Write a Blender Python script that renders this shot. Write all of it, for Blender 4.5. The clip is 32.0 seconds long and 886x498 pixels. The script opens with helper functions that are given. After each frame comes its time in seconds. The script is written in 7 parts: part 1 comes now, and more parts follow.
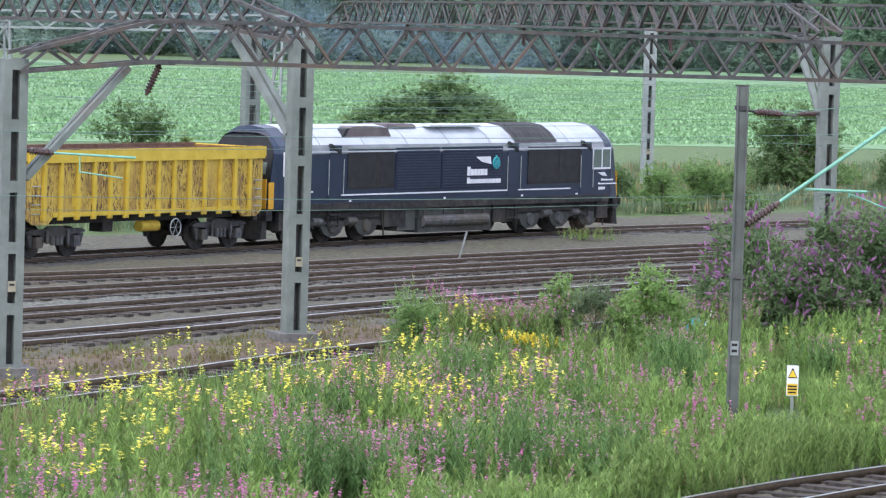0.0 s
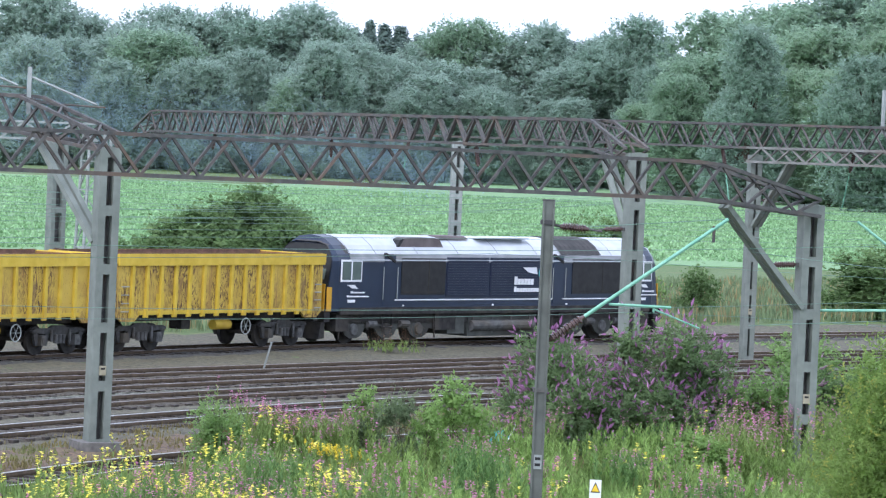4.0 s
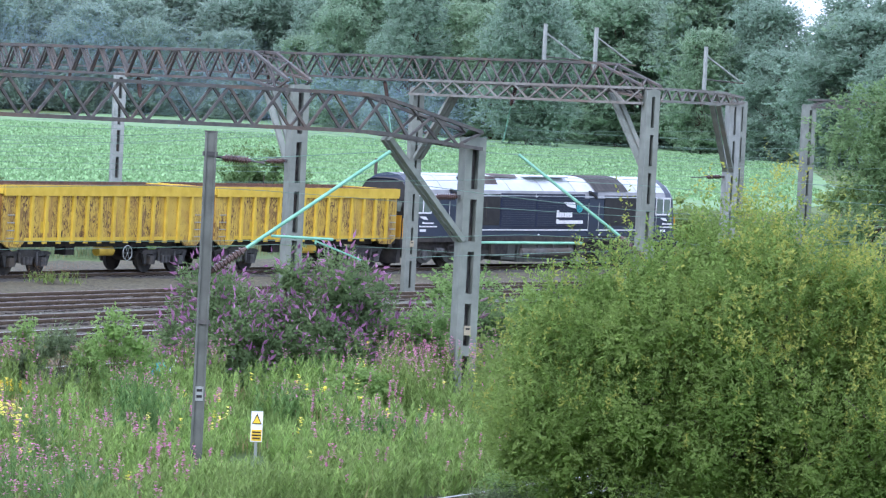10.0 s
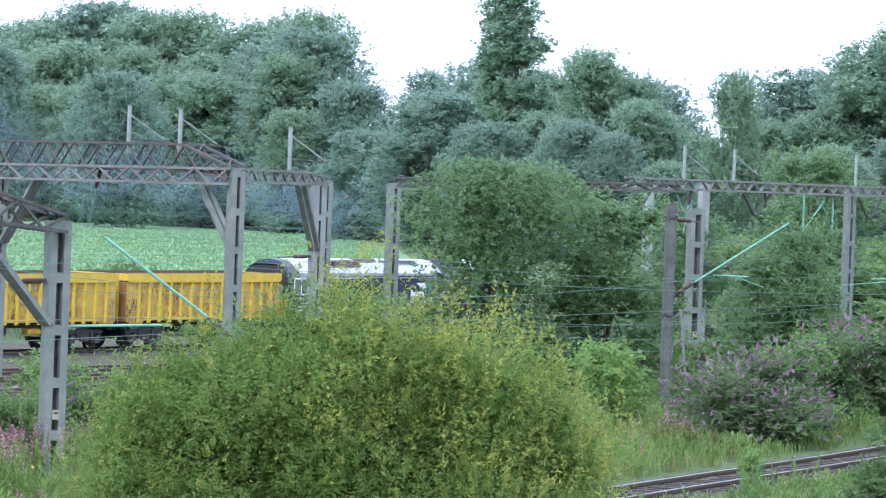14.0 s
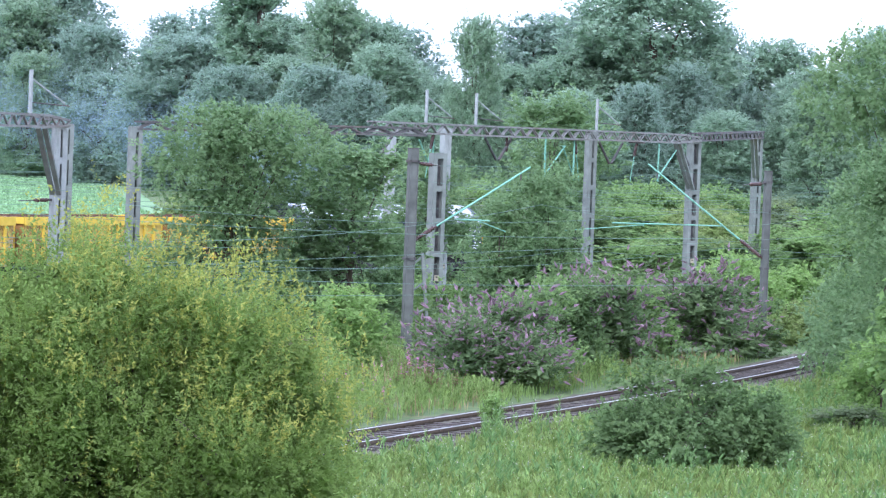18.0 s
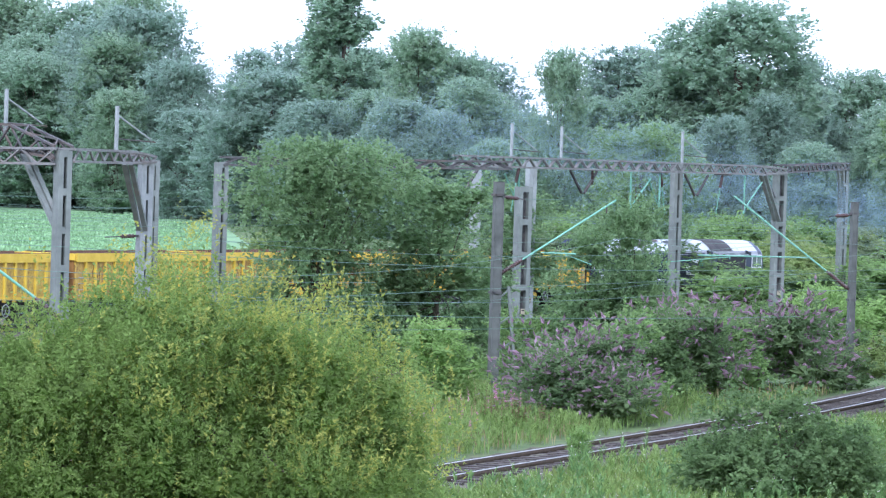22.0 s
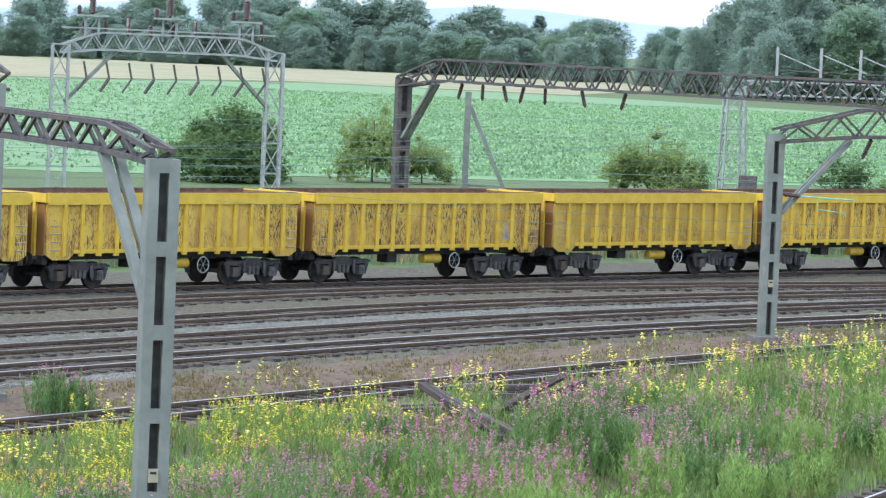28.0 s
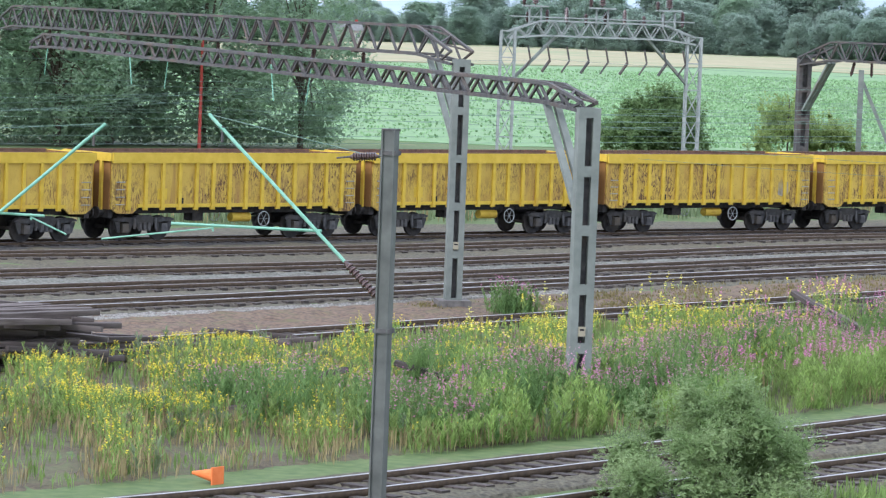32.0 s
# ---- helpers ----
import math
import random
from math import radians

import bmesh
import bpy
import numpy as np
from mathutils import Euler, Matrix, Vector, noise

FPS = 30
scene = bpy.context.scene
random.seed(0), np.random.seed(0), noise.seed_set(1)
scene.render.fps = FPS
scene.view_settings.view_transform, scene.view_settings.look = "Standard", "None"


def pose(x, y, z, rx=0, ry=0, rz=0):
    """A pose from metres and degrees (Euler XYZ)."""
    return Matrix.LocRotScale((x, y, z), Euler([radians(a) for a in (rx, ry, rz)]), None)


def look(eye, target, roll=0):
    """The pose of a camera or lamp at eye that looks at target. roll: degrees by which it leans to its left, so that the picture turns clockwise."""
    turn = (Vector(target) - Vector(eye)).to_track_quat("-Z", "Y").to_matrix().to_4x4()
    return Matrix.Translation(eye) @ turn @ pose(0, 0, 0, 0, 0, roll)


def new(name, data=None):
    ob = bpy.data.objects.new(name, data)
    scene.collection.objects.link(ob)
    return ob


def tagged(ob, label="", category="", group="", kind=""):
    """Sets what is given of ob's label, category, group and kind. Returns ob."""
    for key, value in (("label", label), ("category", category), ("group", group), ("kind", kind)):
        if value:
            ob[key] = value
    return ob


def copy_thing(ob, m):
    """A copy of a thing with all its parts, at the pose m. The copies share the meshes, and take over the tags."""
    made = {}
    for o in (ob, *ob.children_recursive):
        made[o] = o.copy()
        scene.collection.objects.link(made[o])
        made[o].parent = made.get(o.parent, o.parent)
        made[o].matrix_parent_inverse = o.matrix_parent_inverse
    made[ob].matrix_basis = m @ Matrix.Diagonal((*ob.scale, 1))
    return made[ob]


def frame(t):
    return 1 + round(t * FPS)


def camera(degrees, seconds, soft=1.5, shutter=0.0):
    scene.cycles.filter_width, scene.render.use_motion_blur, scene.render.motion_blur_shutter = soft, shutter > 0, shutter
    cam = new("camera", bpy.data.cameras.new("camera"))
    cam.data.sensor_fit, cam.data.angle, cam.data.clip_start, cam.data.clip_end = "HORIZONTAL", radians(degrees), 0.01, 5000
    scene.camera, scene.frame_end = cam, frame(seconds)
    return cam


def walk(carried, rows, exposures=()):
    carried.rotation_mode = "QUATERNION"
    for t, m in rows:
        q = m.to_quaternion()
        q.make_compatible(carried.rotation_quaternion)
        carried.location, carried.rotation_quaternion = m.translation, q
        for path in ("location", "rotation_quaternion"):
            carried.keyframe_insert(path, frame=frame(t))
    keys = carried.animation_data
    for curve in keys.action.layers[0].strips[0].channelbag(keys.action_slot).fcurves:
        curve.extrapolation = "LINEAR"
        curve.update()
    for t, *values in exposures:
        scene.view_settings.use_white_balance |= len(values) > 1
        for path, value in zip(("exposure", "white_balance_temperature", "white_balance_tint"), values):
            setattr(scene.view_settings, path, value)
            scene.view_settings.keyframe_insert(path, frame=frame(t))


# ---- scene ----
import itertools

# seconds, x, y, z, pan to the right, tilt up, roll (degrees)
PATH = [
    (0, 0, 0, 7.5, 0.05, -3.321, 1.717),
    (0.5, 0, 0, 7.5, 0.59, -3.452, 2.12),
    (1, 0, 0, 7.5, 1.051, -3.283, 2.141),
    (1.5, 0, 0, 7.5, 1.408, -2.742, 2.479),
    (2, 0, 0, 7.5, 1.676, -2.306, 2.447),
    (2.5, 0, 0, 7.5, 1.925, -1.981, 2.615),
    (4.5, 0, 0, 7.5, 3.194, -1.564, 2.534),
    (5, 0, 0, 7.5, 3.59, -1.699, 2.509),
    (5.5, 0, 0, 7.5, 4.037, -1.916, 2.423),
    (6, 0, 0, 7.5, 4.424, -1.895, 3.097),
    (6.5, 0, 0, 7.5, 4.775, -1.923, 3.253),
    (7, 0, 0, 7.5, 5.183, -2.004, 3.263),
    (7.5, 0, 0, 7.5, 5.621, -2.07, 3.306),
    (8, 0, 0, 7.5, 5.989, -2.197, 3.37),
    (8.5, 0, 0, 7.5, 6.291, -2.327, 3.486),
    (9, 0, 0, 7.5, 6.724, -2.403, 2.945),
    (9.5, 0, 0, 7.5, 7.179, -2.464, 2.778),
    (10, 0, 0, 7.5, 7.827, -2.345, 2.901),
    (10.5, 0, 0, 7.5, 8.691, -1.84, 2.623),
    (11, 0, 0, 7.5, 9.397, -1.422, 2.771),
    (11.5, 0, 0, 7.5, 10.181, -1.275, 2.901),
    (12, 0, 0, 7.5, 10.973, -1.223, 2.824),
    (12.5, 0, 0, 7.5, 11.736, -1.147, 2.869),
    (13, 0, 0, 7.5, 12.516, -1.049, 2.815),
    (13.5, 0, 0, 7.5, 13.245, -0.944, 2.411),
    (15.5, 0, 0, 7.5, 15.068, -0.871, 2.441),
    (16, 0, 0, 7.5, 15.573, -0.864, 2.772),
    (16.5, 0, 0, 7.5, 16.068, -0.865, 3.099),
    (17, 0, 0, 7.5, 16.644, -0.921, 2.908),
    (17.5, 0, 0, 7.5, 17.13, -1.211, 2.153),
    (18, 0, 0, 7.5, 17.614, -1.578, 2.259),
    (18.5, 0, 0, 7.5, 17.989, -1.789, 2.563),
    (19, 0, 0, 7.5, 18.334, -1.864, 2.596),
    (19.5, 0, 0, 7.5, 18.362, -1.88, 2.302),
    (20, 0, 0, 7.5, 17.822, -1.734, 2.186),
    (20.5, 0, 0, 7.5, 17.472, -1.489, 1.949),
    (21, 0, 0, 7.5, 17.187, -1.285, 1.85),
    (21.5, 0, 0, 7.5, 17.049, -1.132, 1.657),
    (22, 0, 0, 7.5, 16.337, -1.129, 1.856),
    (22.5, 0, 0, 7.5, 14.08, -1.221, 2.271),
    (23, -0.634, -3.143, 7.694, 10.503, -1.502, 2.066),
    (23.5, -0.868, -6.561, 7.931, 8.033, -1.9, 1.883),
    (24, -0.601, -10.104, 8.19, 5.828, -2.252, 1.933),
    (24.5, -0.863, -12.847, 8.43, 3.479, -2.525, 2.029),
    (25, -0.724, -15.117, 8.62, 0.157, -2.785, 2.571),
    (25.5, -0.476, -19.629, 8.77, -2.885, -2.89, 2.238),
    (26, 1.072, -23.929, 8.92, -6.132, -2.935, 1.591),
    (26.5, 0.847, -28.973, 9, -7.198, -2.993, 1.956),
    (28.5, 3.607, -45.055, 9, -10.991, -3.044, 2.608),
    (29, 4.599, -49.291, 9, -11.68, -2.931, 2.708),
    (29.5, 4.554, -52.798, 9, -12.442, -2.86, 2.383),
    (30, 6.359, -56.303, 9, -13.848, -2.869, 2.072),
    (30.5, 6.897, -59.018, 9, -14.284, -3.062, 2.026),
    (31, 7.602, -61.419, 9, -15.387, -3.221, 2.217),
    (31.5, 8.491, -63.193, 9, -16.437, -3.443, 2.151),
    (32, 9.021, -65.901, 9, -16.485, -3.518, 2.155),
]

cam = camera(12.92, 32.0, soft=1.25)


def aim(x, y, z, pan, tilt, roll):
    return pose(x, y, z) @ pose(0, 0, 0, 0, 0, -pan) @ pose(0, 0, 0, 90 + tilt) @ pose(0, 0, 0, 0, 0, roll)


walk(cam, [(r[0], aim(*r[1:])) for r in PATH], [(0.0, 1.05, 5700, 20.0), (5.0, 1.1, 5500, 18.0), (9.0, 1.22, 5400, 22.0), (13.0, 1.18, 5300, 20.0), (16.0, 1.18, 5300, 19.0), (18.0, 1.5, 5300, 25.0), (19.5, 1.76, 5450, 28.0), (21.0, 1.43, 5250, 24.0), (23.0, 1.33, 5250, 23.0), (24.5, 1.4, 5350, 23.0), (26.5, 1.1, 5500, 16.0), (29.0, 1.05, 5600, 15.0), (32.0, 1.09, 5700, 19.0)])

# ---------------------------------------------------------------- light
world = bpy.data.worlds.new("overcast_sky")
scene.world = world
world.use_nodes = True
wn = world.node_tree.nodes
wl = world.node_tree.links
wn.clear()
w_out = wn.new("ShaderNodeOutputWorld")
w_bg = wn.new("ShaderNodeBackground")
w_mix = wn.new("ShaderNodeMix")
w_mix.data_type = "RGBA"
w_sky = wn.new("ShaderNodeTexSky")
w_sky.sky_type = "NISHITA"
w_sky.sun_disc = False
w_sky.sun_elevation = radians(48)
w_sky.sun_rotation = radians(215)
w_sky.air_density = 1.2
w_sky.dust_density = 4.0
w_cloud = wn.new("ShaderNodeTexNoise")
w_cloud.inputs["Scale"].default_value = 2.2
w_cloud.inputs["Detail"].default_value = 5.0
w_ramp = wn.new("ShaderNodeValToRGB")
w_ramp.color_ramp.elements[0].color = (7.6, 8.2, 8.9, 1)
w_ramp.color_ramp.elements[1].color = (10.2, 10.6, 10.9, 1)
w_ramp.color_ramp.elements[0].position = 0.35
w_ramp.color_ramp.elements[1].position = 0.65
wl.new(w_cloud.outputs["Fac"], w_ramp.inputs["Fac"])
w_mix.inputs["Factor"].default_value = 0.8
wl.new(w_sky.outputs["Color"], w_mix.inputs["A"])
wl.new(w_ramp.outputs["Color"], w_mix.inputs["B"])
wl.new(w_mix.outputs["Result"], w_bg.inputs["Color"])
w_bg.inputs["Strength"].default_value = 0.1
wl.new(w_bg.outputs["Background"], w_out.inputs["Surface"])

sun_data = bpy.data.lights.new("sun", "SUN")
sun_data.energy = 1.0
sun_data.angle = radians(14)
sun_data.color = (1.0, 0.96, 0.9)
sun = new("sun", sun_data)
sun.matrix_world = look((-60, -80, 110), (0, 20, 0))

# ---------------------------------------------------------------- materials
def mat(name, c1, c2=None, scale=4.0, rough=0.85, metal=0.0, bump=0.15, c3=None, island=0.0, spec=0.3, detail=6.0, translucent=0.0, stretch=(1, 1, 1), patch=0.4, rand=0.0):
    """Two-scale noise colour, optional stain colour, per-island and per-object variation, fine bump."""
    m = bpy.data.materials.new(name)
    m.use_nodes = True
    n, l = m.node_tree.nodes, m.node_tree.links
    b = n["Principled BSDF"]
    b.inputs["Roughness"].default_value = rough
    b.inputs["Metallic"].default_value = metal
    b.inputs["Specular IOR Level"].default_value = spec
    c2 = c2 or tuple(min(1, v * 1.25) for v in c1)
    tc = n.new("ShaderNodeTexCoord")
    mp = n.new("ShaderNodeMapping")
    mp.inputs["Scale"].default_value = stretch
    l.new(tc.outputs["Object"], mp.inputs["Vector"])
    fine = n.new("ShaderNodeTexNoise")
    fine.inputs["Scale"].default_value = scale
    fine.inputs["Detail"].default_value = detail
    l.new(mp.outputs["Vector"], fine.inputs["Vector"])
    r = n.new("ShaderNodeValToRGB")
    r.color_ramp.elements[0].color, r.color_ramp.elements[1].color = (*c1, 1), (*c2, 1)
    r.color_ramp.elements[0].position, r.color_ramp.elements[1].position = 0.3, 0.7
    l.new(fine.outputs["Fac"], r.inputs["Fac"])
    col = r.outputs["Color"]
    if c3:
        big = n.new("ShaderNodeTexNoise")
        big.inputs["Scale"].default_value = scale * 0.17
        big.inputs["Detail"].default_value = 4.0
        l.new(mp.outputs["Vector"], big.inputs["Vector"])
        r2 = n.new("ShaderNodeValToRGB")
        r2.color_ramp.elements[0].position, r2.color_ramp.elements[1].position = 0.62 - patch * 0.3, 0.72
        l.new(big.outputs["Fac"], r2.inputs["Fac"])
        mx = n.new("ShaderNodeMix")
        mx.data_type = "RGBA"
        l.new(r2.outputs["Color"], mx.inputs["Factor"])
        l.new(col, mx.inputs["A"])
        mx.inputs["B"].default_value = (*c3, 1)
        col = mx.outputs["Result"]
    if island or rand:
        src = n.new("ShaderNodeNewGeometry") if island else n.new("ShaderNodeObjectInfo")
        out = src.outputs["Random Per Island"] if island else src.outputs["Random"]
        k = island or rand
        mr = n.new("ShaderNodeMapRange")
        mr.inputs["To Min"].default_value, mr.inputs["To Max"].default_value = 1 - k, 1 + k
        l.new(out, mr.inputs["Value"])
        hs = n.new("ShaderNodeHueSaturation")
        l.new(mr.outputs["Result"], hs.inputs["Value"])
        l.new(col, hs.inputs["Color"])
        col = hs.outputs["Color"]
    l.new(col, b.inputs["Base Color"])
    if bump:
        bp = n.new("ShaderNodeBump")
        bp.inputs["Strength"].default_value = bump
        bp.inputs["Distance"].default_value = 0.03
        l.new(fine.outputs["Fac"], bp.inputs["Height"])
        l.new(bp.outputs["Normal"], b.inputs["Normal"])
    if translucent:
        tr = n.new("ShaderNodeBsdfTranslucent")
        l.new(col, tr.inputs["Color"])
        ms = n.new("ShaderNodeMixShader")
        ms.inputs["Fac"].default_value = translucent
        l.new(b.outputs["BSDF"], ms.inputs[1])
        l.new(tr.outputs["BSDF"], ms.inputs[2])
        l.new(ms.outputs["Shader"], n["Material Output"].inputs["Surface"])
    return m


M_GRASS = mat("meadow_ground", (0.06, 0.105, 0.03), (0.12, 0.165, 0.055), 3.0, c3=(0.15, 0.15, 0.07), patch=0.1)
M_FIELD = mat("crop_field", (0.125, 0.225, 0.095), (0.2, 0.325, 0.15), 1.2, c3=(0.14, 0.2, 0.1), patch=0.05, bump=0.6)
# pale blue here is distance haze painted onto the hills
M_HAZYHILL = mat("haze_tinted_hills", (0.30, 0.38, 0.42), (0.36, 0.44, 0.48), 0.004)
M_STRAW = mat("dry_grass_field", (0.25, 0.235, 0.125), (0.36, 0.32, 0.19), 0.2, c3=(0.2, 0.25, 0.12), patch=0.5)
M_BALLAST = mat("ballast", (0.032, 0.03, 0.02), (0.15, 0.139, 0.09), 8.0, c3=(0.1, 0.085, 0.05), bump=1.0, detail=10)
M_CLEAN = mat("clean_ballast", (0.085, 0.088, 0.07), (0.22, 0.225, 0.185), 9.0, c3=(0.12, 0.11, 0.08), bump=1.0, detail=10, patch=0.2)
M_OILY = mat("oily_ballast", (0.033, 0.033, 0.029), (0.093, 0.091, 0.082), 10.0, c3=(0.07, 0.06, 0.045), bump=0.8, detail=10)
M_PALE_BALLAST = mat("pale_ballast", (0.1, 0.098, 0.085), (0.4, 0.39, 0.34), 15.0, c3=(0.2, 0.182, 0.15), bump=0.8, detail=10, patch=0.1)
M_RUSTSOIL = mat("weedy_cinder", (0.05, 0.036, 0.025), (0.2, 0.135, 0.085), 8.0, c3=(0.125, 0.115, 0.05), bump=0.8, detail=10)
M_BARE = mat("bare_earth", (0.05, 0.042, 0.026), (0.125, 0.1, 0.058), 7.0, c3=(0.095, 0.12, 0.042), bump=0.8, detail=10, patch=0.6)
M_RAILDULL = mat("dull_rail_head", (0.2, 0.17, 0.15), (0.34, 0.31, 0.29), 3.0, rough=0.45, metal=0.6, bump=0.05)
M_RAILSIDE = mat("rusty_rail", (0.046, 0.033, 0.02), (0.088, 0.063, 0.038), 8.0, rough=0.8, metal=0.1)
M_RAILTOP = mat("rail_head", (0.42, 0.41, 0.40), (0.6, 0.6, 0.6), 3.0, rough=0.3, metal=0.9, bump=0.05)
M_SLEEPER = mat("sleeper_wood", (0.04, 0.034, 0.029), (0.09, 0.077, 0.066), 5.0, rand=0.25, stretch=(0.3, 3, 3))
M_STEEL = mat("grey_steel", (0.146, 0.166, 0.143), (0.222, 0.247, 0.214), 2.5, rough=0.7, c3=(0.2, 0.16, 0.13), metal=0.1, patch=0.05)
M_MAST = mat("weathered_mast_steel", (0.085, 0.092, 0.08), (0.15, 0.16, 0.14), 2.5, rough=0.7, c3=(0.12, 0.1, 0.08), metal=0.1, patch=0.1)
M_DARKSTEEL = mat("dark_lattice_steel", (0.06, 0.06, 0.06), (0.125, 0.122, 0.11), 5.0, rough=0.75, c3=(0.14, 0.105, 0.08), metal=0.2)
M_GRIME = mat("brake_dust_grime", (0.055, 0.056, 0.054), (0.13, 0.13, 0.125), 5.0, rough=0.85, c3=(0.1, 0.085, 0.062), detail=8)
M_BOGIE = mat("dusty_bogie_steel", (0.032, 0.033, 0.033), (0.085, 0.086, 0.084), 6.0, rough=0.85, c3=(0.07, 0.062, 0.05), detail=8)
M_MIDSTEEL = mat("weathered_grey_brown_steel", (0.16, 0.16, 0.14), (0.27, 0.27, 0.245), 3.0, rough=0.7, c3=(0.17, 0.14, 0.11), metal=0.2)
M_PALESTEEL = mat("pale_galvanised", (0.245, 0.27, 0.25), (0.36, 0.385, 0.36), 3.0, rough=0.65, metal=0.2)
M_CONCRETE = mat("concrete", (0.10, 0.095, 0.085), (0.19, 0.18, 0.165), 6.0)
M_GREENTUBE = mat("green_patina_tube", (0.15, 0.36, 0.25), (0.25, 0.48, 0.35), 5.0, rough=0.6)
M_INSUL = mat("brown_insulator", (0.06, 0.035, 0.03), (0.1, 0.06, 0.05), 5.0, rough=0.25, spec=0.6)
M_WIRE = mat("wire", (0.11, 0.19, 0.145), (0.18, 0.27, 0.22), 2.0, rough=0.6)
M_BLUE = mat("navy_paint", (0.011, 0.021, 0.044), (0.018, 0.031, 0.06), 1.5, rough=0.35, spec=0.5, bump=0.02)
M_BLUELOW = mat("dusty_navy_paint", (0.014, 0.02, 0.05), (0.03, 0.035, 0.06), 2.5, rough=0.5, bump=0.02)
M_ROOF = mat("pale_roof", (0.43, 0.46, 0.48), (0.54, 0.57, 0.595), 1.5, rough=0.5, c3=(0.36, 0.35, 0.34), patch=0.1, bump=0.03)
M_ROOFGREY = mat("grimy_roof", (0.2, 0.21, 0.215), (0.3, 0.31, 0.315), 1.5, rough=0.55, c3=(0.12, 0.11, 0.1), patch=0.2, bump=0.03)
M_COWL = mat("taupe_cowl", (0.13, 0.105, 0.1), (0.2, 0.17, 0.16), 2.0, rough=0.7, c3=(0.07, 0.06, 0.06))
M_CAST = mat("grey_cast_frame", (0.055, 0.06, 0.053), (0.1, 0.105, 0.093), 3.0, c3=(0.04, 0.036, 0.03), patch=0.5)
M_ROOFDARK = mat("sooty_roof", (0.05, 0.05, 0.05), (0.1, 0.095, 0.09), 2.0)
M_DARKBODY = mat("dark_panel", (0.015, 0.016, 0.016), (0.028, 0.028, 0.028), 4.0, rough=0.6)
M_UNDER = mat("underframe", (0.018, 0.018, 0.018), (0.05, 0.047, 0.043), 6.0, rough=0.85, c3=(0.075, 0.065, 0.052))
M_FOURFOOT = mat("rusty_stained_ballast", (0.036, 0.032, 0.024), (0.115, 0.102, 0.076), 12.0, c3=(0.08, 0.066, 0.046), bump=1.0, detail=10, patch=0.6)
M_STONEWALL = mat("rough_stone_wall", (0.3, 0.28, 0.25), (0.42, 0.4, 0.36), 3.0)
M_WHITE = mat("white_paint", (0.72, 0.73, 0.74), (0.8, 0.81, 0.82), 3.0, rough=0.5, bump=0.02)
M_TEAL = mat("teal_paint", (0.05, 0.3, 0.33), (0.07, 0.4, 0.42), 3.0, rough=0.5, bump=0.02)
M_NOSE = mat("yellow_end_paint", (0.62, 0.33, 0.02), (0.72, 0.4, 0.03), 3.0, rough=0.5, bump=0.03)
M_GLASS = mat("cab_glass", (0.10, 0.13, 0.12), (0.16, 0.2, 0.18), 1.0, rough=0.08, spec=0.8, bump=0)
M_LOAD = mat("rusty_interior", (0.11, 0.065, 0.045), (0.21, 0.12, 0.08), 4.0, rough=0.9)
M_GREYMARK = mat("sprayed_grey_paint", (0.2, 0.2, 0.19), (0.42, 0.42, 0.42), 6.0, c3=(0.45, 0.33, 0.06), patch=0.6)
M_PLATE = mat("yellowed_plate", (0.27, 0.25, 0.17), (0.36, 0.33, 0.23), 5.0)
M_RED = mat("red_paint", (0.35, 0.05, 0.04), (0.45, 0.08, 0.06), 4.0)
M_SIGNY = mat("sign_yellow", (0.75, 0.5, 0.03), (0.8, 0.55, 0.05), 4.0, bump=0)
M_BLACK = mat("black_paint", (0.02, 0.02, 0.02), (0.03, 0.03, 0.03), 4.0, bump=0)
M_ORANGE = mat("traffic_cone_orange", (0.75, 0.17, 0.04), (0.85, 0.24, 0.07), 4.0)
M_BARK = mat("bark", (0.07, 0.055, 0.04), (0.15, 0.12, 0.09), 6.0, stretch=(1, 1, 0.2))
M_OLDTIMBER = mat("old_sleeper_timber", (0.055, 0.045, 0.04), (0.15, 0.13, 0.115), 4.0, stretch=(0.3, 3, 3), rand=0.3)


